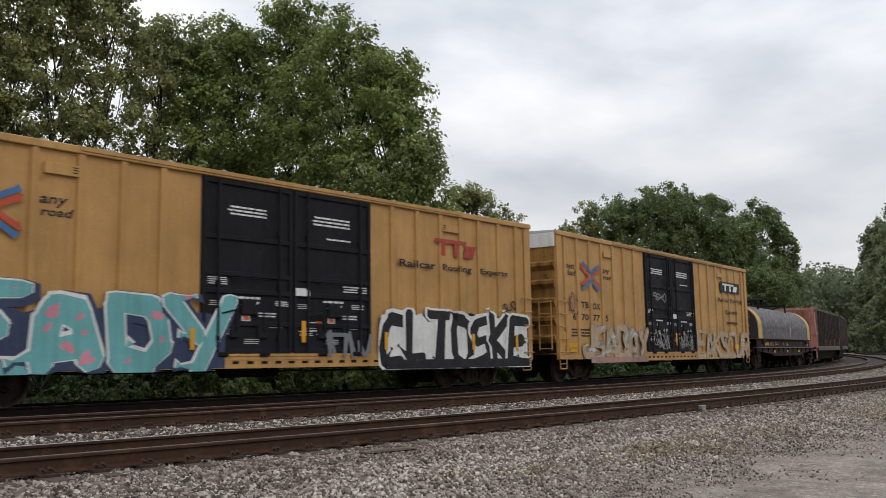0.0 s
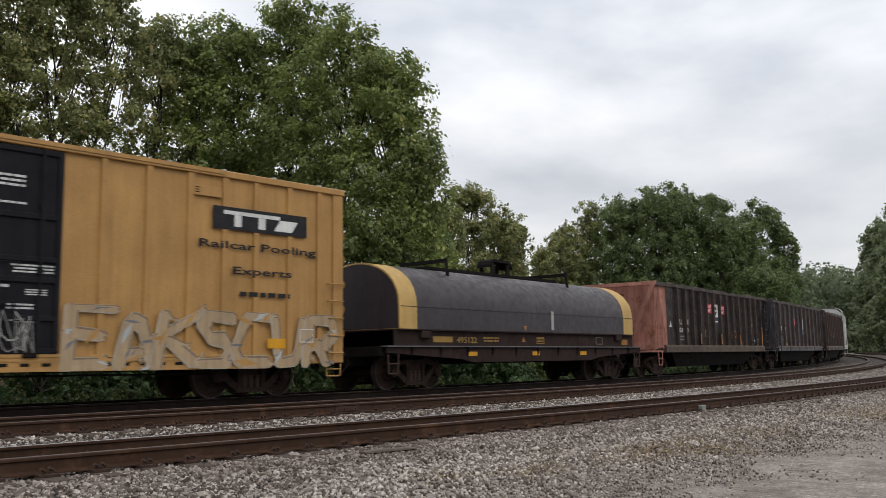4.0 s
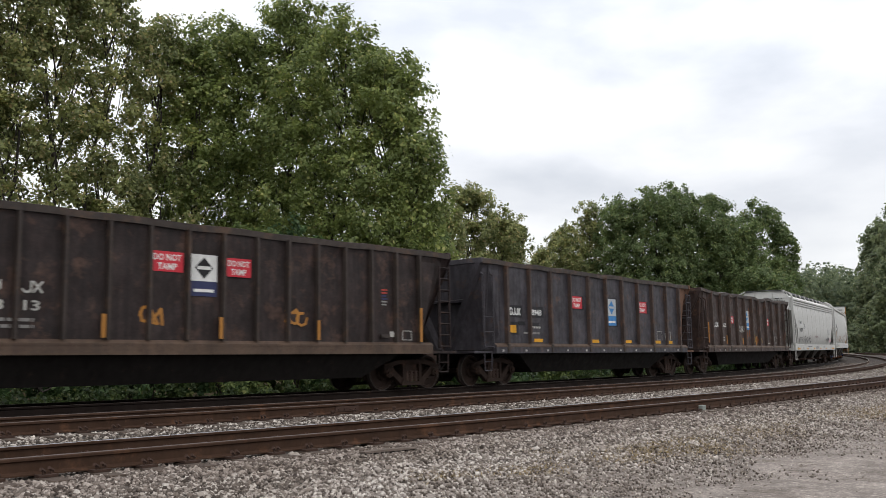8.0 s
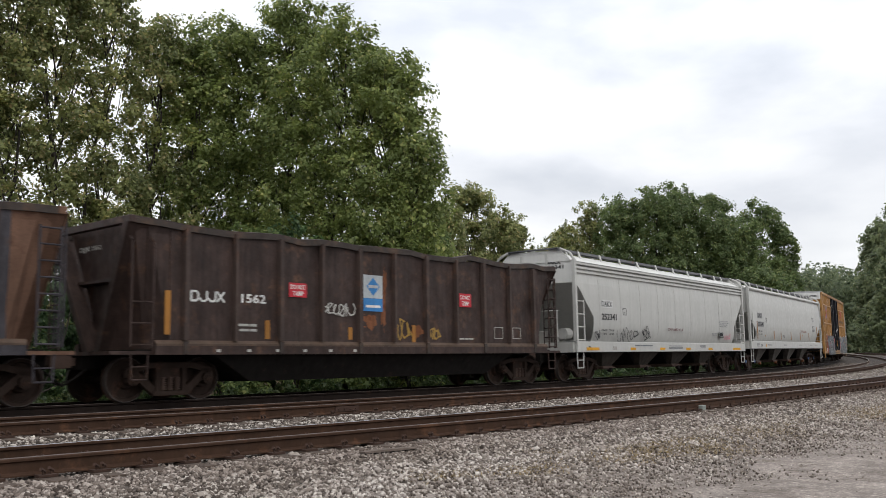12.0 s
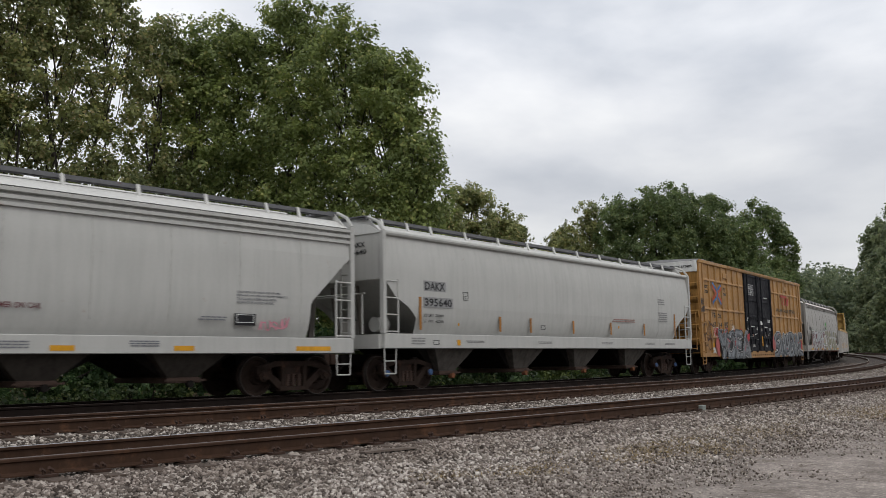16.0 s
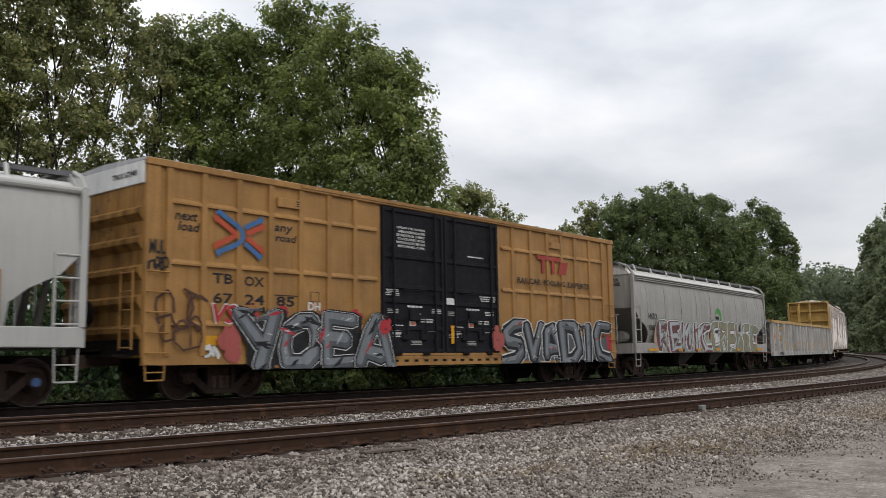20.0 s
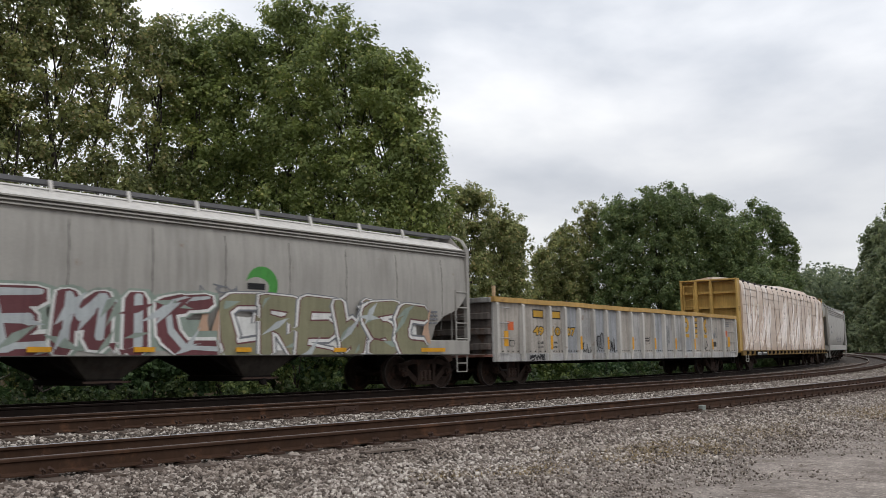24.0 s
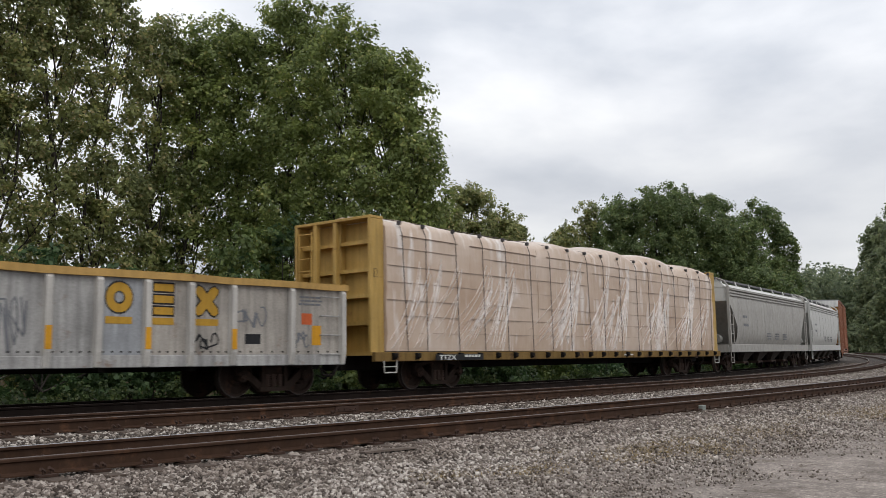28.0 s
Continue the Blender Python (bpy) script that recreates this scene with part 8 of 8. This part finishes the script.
    # three gold mark shapes with bars beneath: a ring, stacked bars, a crossed block
    for k, (a, b) in enumerate(((4.02, 4.58), (5.02, 5.50), (5.98, 6.56))):
        c, zc = (a + b) / 2, 2.08
        o = patch(top, "mark_bar", a, b, 1.56, 1.70, "csx_gold", -1.5290, "gold bar under a plain company mark", t=0.003)
        for mat, grow, y in (("ink_black", 0.035, -1.524), ("csx_gold", 0.0, -1.535)):
            bm = bmesh.new()
            if k == 0:
                ro, ri = 0.30 + grow, 0.13 - grow
                pts = [(math.cos(t * math.tau / 28), math.sin(t * math.tau / 28)) for t in range(28)]
                add_loft(bm, [[(c + r * 0.92 * u, y, zc + r * v) for u, v in pts] for r in (ro, ri)], True, False)
            elif k == 1:
                for dz in (-0.24, 0.0, 0.24):
                    add_box(bm, a + 0.02 - grow, b - 0.02 + grow, y - 0.002, y + 0.002, zc + dz - 0.075 - grow, zc + dz + 0.075 + grow)
            else:
                quad_stroke(bm, (a + 0.1, zc - 0.22), (b - 0.1, zc + 0.22), 0.10 + grow, y)
                quad_stroke(bm, (a + 0.1, zc + 0.22), (b - 0.1, zc - 0.22), 0.10 + grow, y - 0.0015)
            part("mark_shape", bm, M[mat], o)
    for x in (-9.32, 8.80):
        patch(top, "orange_label", x, x + 0.31, 1.64, 1.90, "orange_tag", -1.524)
        patch(top, "yellow_label", x - 0.22 if x < 0 else x + 0.31, x + 0.02 if x < 0 else x + 0.58, 1.16, 1.62, "reflector", -1.524)
    for x in (-6.97, -5.02, -3.05, -1.07, 0.90, 2.88, 4.88, 6.90):
        patch(top, "reflector", x - 0.065, x + 0.065, 1.06, 1.50, "reflector", -1.654, t=0.003)
    outline_box(top, 0.05, 0.62, 1.26, 1.54, "ink_black", -1.5295, 0.012)
    bars(top, 0.1, 0.57, 1.32, 1.5, 2, "ink_black", -1.5295, 3, 3)
    outline_box(top, -9.25, -8.98, 1.16, 1.34, "ink_black", -1.5295, 0.014)
    patch(top, "tag_box", 7.25, 7.66, 1.18, 1.40, "ink_black", -1.524)
    for k, (a, b, z0, z1) in enumerate(((-8.15, -7.3, 0.72, 0.92), (-3.88, -3.24, 1.0, 1.65), (-2.95, -2.36, 0.84, 1.46), (-4.8, -4.2, 0.9, 1.3), (5.98, 6.55, 1.04, 1.40), (1.95, 2.5, 1.0, 2.0), (7.0, 7.8, 1.5, 2.0), (8.6, 9.0, 1.1, 1.5))):
        scribble(top, a, b, z0, z1, "ink_black" if k < 5 else "ink_grey", 100 + k, 0.017 if k else 0.03, -1.57 if k == 0 else -1.533, 4)
    bars(top, 8.7, 9.4, 2.05, 2.3, 3, "ink_grey", -1.5295, 3, 3)
    # a baulk of timber stands up out of the load
    part("upright_timber", box(-6.86, -6.76, 0.6, 0.70, 0.92, 3.25, 0.01), M["lumber_end"], top, "pale timber post standing in the gondola")
    part("coupler_box", box(h - 0.4, h + 0.1, -0.4, 0.4, 0.6, 0.95), M["under_black"], top)
    trucks(top, 8.4)
    couplers(top, h + 0.2)


low_gondola()


# ---- centrebeam flatcar with wrapped lumber ----
def centrebeam():
    top = car("centrebeam_flatcar", "yellow bulkhead flatcar loaded with plastic-wrapped lumber", 99.66, 8.25, "flatcar")
    h = 11.42
    part("deck", box(-h, h, -1.42, 1.42, 0.92, 1.0), M["cb_yellow"], top)
    for s in (-1, 1):
        part("side_sill", box(-h, h, min(s * 1.42, s * 1.52), max(s * 1.42, s * 1.52), 0.76, 1.0, 0.012), M["cb_sill"], top)
        for k in range(24):
            x = -10.7 + k * 0.93
            bm = add_loft(bmesh.new(), [[(x + d, s * 1.521, 0.98), (x + d, s * 1.62, 0.96), (x + d, s * 1.62, 0.86), (x + d, s * 1.521, 0.80)] for d in (-0.07, 0.07)])
            part("strap_winch", fixed(bm), M["under_black"], top)
    part("centre_sill", box(-h, h, -0.35, 0.35, 0.55, 0.92), M["under_black"], top)
    part("centre_beam", box(-h + 0.3, h - 0.3, -0.08, 0.08, 1.0, 4.42), M["cb_yellow"], top)
    for e in (-1, 1):
        x0, x1 = e * (h - 0.50), e * h
        lo, hi = min(x0, x1), max(x0, x1)
        # bulkhead: sheet, flanged sides, mid posts and shelves
        part("bulkhead_sheet", box(min(x0, x0 + e * 0.05), max(x0, x0 + e * 0.05), -1.34, 1.34, 1.0, 4.40), M["cb_yellow"], top)
        for y in (-1.40, 1.40):
            part("bulkhead_side", box(lo, hi, min(y, y * 0.93), max(y, y * 0.93), 0.92, 4.42, 0.01), M["cb_yellow"], top)
        part("bulkhead_top", box(lo, hi, -1.40, 1.40, 4.424, 4.50, 0.01), M["cb_yellow"], top)
        for y in (-0.12, 0.62):
            part("bulkhead_post", box(min(x1, x1 - e * 0.14), max(x1, x1 - e * 0.14), y - 0.06, y + 0.06, 1.0, 4.42), M["cb_yellow"], top)
        for z in (1.75, 2.45, 3.12, 3.85):
            part("bulkhead_shelf", box(min(x0, x0 + e * 0.30), max(x0, x0 + e * 0.30), -1.30, 1.30, z - 0.05, z + 0.05), M["cb_yellow"], top)
        ladder(top, 0.72, 1.2, 1.2, 4.2, 10, "cb_yellow", e * (h + 0.02), "y", 0.016)
        step(top, e * (h - 0.55) - 0.25, e * (h - 0.55) + 0.25, 0.48, 0.78, "faded_white")
        outline_box(top, -h + 0.12, -h + 0.26, 2.9, 3.12, "ink_black", -1.404, 0.012)
    # packs of lumber under one skin of plastic, in bays with rounded shoulders
    load = new("lumber_load")
    tagged(load, "stacked lumber packs wrapped in creased milky plastic film", "lumber")
    CARS.append((load, 99.66, 8.25))
    L0, L1 = -h + 0.52, h - 0.52
    bay = (L1 - L0) / 6
    rng = random.Random(9)
    for b in range(6):
        a0 = L0 + b * bay
        rise = (0.06, 0.0, 0.14, 0.27, 0.28, 0.16)[b]
        for s in (-1, 1):
            rings = []
            m = 16
            for k in range(m + 1):
                f = k / m
                x = a0 + bay * f
                sh = rise * math.sin(math.pi * f) + rng.uniform(-0.012, 0.012)
                prof = []
                for y, z in ((0.10, 1.02), (1.46, 1.02), (1.49, 1.5), (1.47, 2.1), (1.49, 2.7), (1.47, 3.3), (1.48, 3.9), (1.44, 4.22), (1.30, 4.36), (0.7, 4.42), (0.10, 4.45)):
                    prof.append((x, s * (y + rng.uniform(-0.018, 0.018)), z + (sh + 0.2 * max(0.0, 1 - (y / 1.4) ** 2) if z > 4 else 0)))
                rings.append(prof)
            bm = add_loft(bmesh.new(), rings)
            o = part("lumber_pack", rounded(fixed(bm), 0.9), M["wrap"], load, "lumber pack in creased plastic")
            # folds of slack film fan out from the straps, near white as painted highlights
            bm = bmesh.new()
            for fan in range(5 if s < 0 else 1):
                fx, fz, far = a0 + bay * rng.uniform(0.3, 1.0), rng.uniform(2.9, 4.2), rng.uniform(1.2, 3.4)
                for j in range(rng.randint(5, 8)):
                    ex, ez = fx - far * rng.uniform(0.25, 1.1), rng.uniform(1.06, 1.75)
                    wd = rng.choice((0.009, 0.013, 0.018, 0.028, 0.045))
                    sx, sz = fx + (ex - fx) * rng.uniform(0.0, 0.12), fz + (ez - fz) * rng.uniform(0.0, 0.22)
                    if ex < L0 + 0.05:
                        continue
                    y0, y1 = s * 1.487, s * 1.513
                    bend = rng.uniform(0.35, 0.75)
                    curve = [(sx + (ex - sx) * (t + bend * t * (t - 1)), sz + (ez - sz) * t, 0.003 + wd * math.sin(math.pi * t)) for t in (0, 0.2, 0.4, 0.6, 0.8, 1)]
                    add_loft(bm, [[(u - 0.3 * k2, y0, v), (u, y1, v + 0.01), (u + k2, y0, v + k2 * 0.5)] for u, v, k2 in curve])
            part("film_fold_highlight", fixed(bm), M["fold"], o, "creased folds of plastic, coloured pale as highlights", "stuff")
            # layer lines of the packs press through the film
            for z in (1.5, 1.93, 2.36, 2.8, 3.25, 3.72, 4.05):
                bm = bmesh.new()
                f0, f1, z = rng.choice((0.0, 0.0, 0.15)), rng.choice((1.0, 1.0, 0.85)), z + rng.uniform(-0.012, 0.012)
                add_box(bm, a0 + 0.03 + bay * f0, a0 + bay * f1 - 0.03, min(s * 1.44, s * 1.498), max(s * 1.44, s * 1.498), z - 0.006, z + 0.006)
                part("pack_seam", bm, M["pack_line"], o)
    for s in (-1, 1):
        for k in range(18):
            x = -10.5 + k * 1.24 + rng.uniform(-0.16, 0.16)
            bm = add_pipe(bmesh.new(), [(x, s * 0.6, 4.62), (x + 0.03, s * 1.40, 4.44), (x + 0.08, s * 1.50, 4.1), (x + rng.uniform(-0.1, 0.3), s * 1.507, 1.0)], 0.010, 5)
            part("strap", fixed(bm), M["strap"], load)
            part("strap_corner", box(x - 0.03, x + 0.06, min(s * 1.40, s * 1.5), max(s * 1.40, s * 1.5), 4.34, 4.44, 0.01), M["strap_corner"], load)
    patch(top, "number_panel", -9.1, -6.9, 0.77, 0.93, "ink_black", -1.625)
    lettering(top, "TTZX", -8.95, -8.2, 0.785, 0.915, "ink_white", -1.632)
    bars(top, -7.85, -7.05, 0.785, 0.915, 1, "ink_white", -1.632, 2, 4)
    bars(top, 2.0, 2.8, 0.80, 0.90, 1, "ink_white", -1.530, 2, 3)
    trucks(top, 8.25)
    couplers(top, h + 0.1)


centrebeam()


lettering_end(RIBBED_BOXCAR, "TBOX 672485", -9.402, -1.30, -0.35, 4.60, 0.12)


# ---- motion ----
def run(t):
    """Metres by which the train has still to come at t seconds."""
    u = (t - 14.0) / 14.0
    return -14.0 * (6.7643 * u - 0.2290 * u ** 2 / 2 + 0.00673 * u ** 3 / 3 - 0.1001 * u ** 4 / 4)


def car_pose(q, half, t):
    s = q + run(t)
    a, b = Vector(on_track(s - half, 0, 0)), Vector(on_track(s + half, 0, 0))
    d = (b - a).normalized()
    turn = Matrix.Rotation(math.atan2(d.y, d.x), 4, "Z") @ Matrix.Rotation(-CANT, 4, "X")
    return Matrix.Translation((a + b) / 2) @ turn


def motions():
    times = [k * 0.5 for k in range(57)]
    for top, q, half in CARS:
        walk(top, [(t, car_pose(q, half, t)) for t in times])
    # wheels roll towards lower x without slipping
    ticks = [k * 0.1 for k in range(281)]
    for w, place in WHEELS:
        walk(w, [(t, Matrix.Translation(place) @ Matrix.Rotation((run(t) - run(0)) / 0.457, 4, "Y")) for t in ticks])


motions()
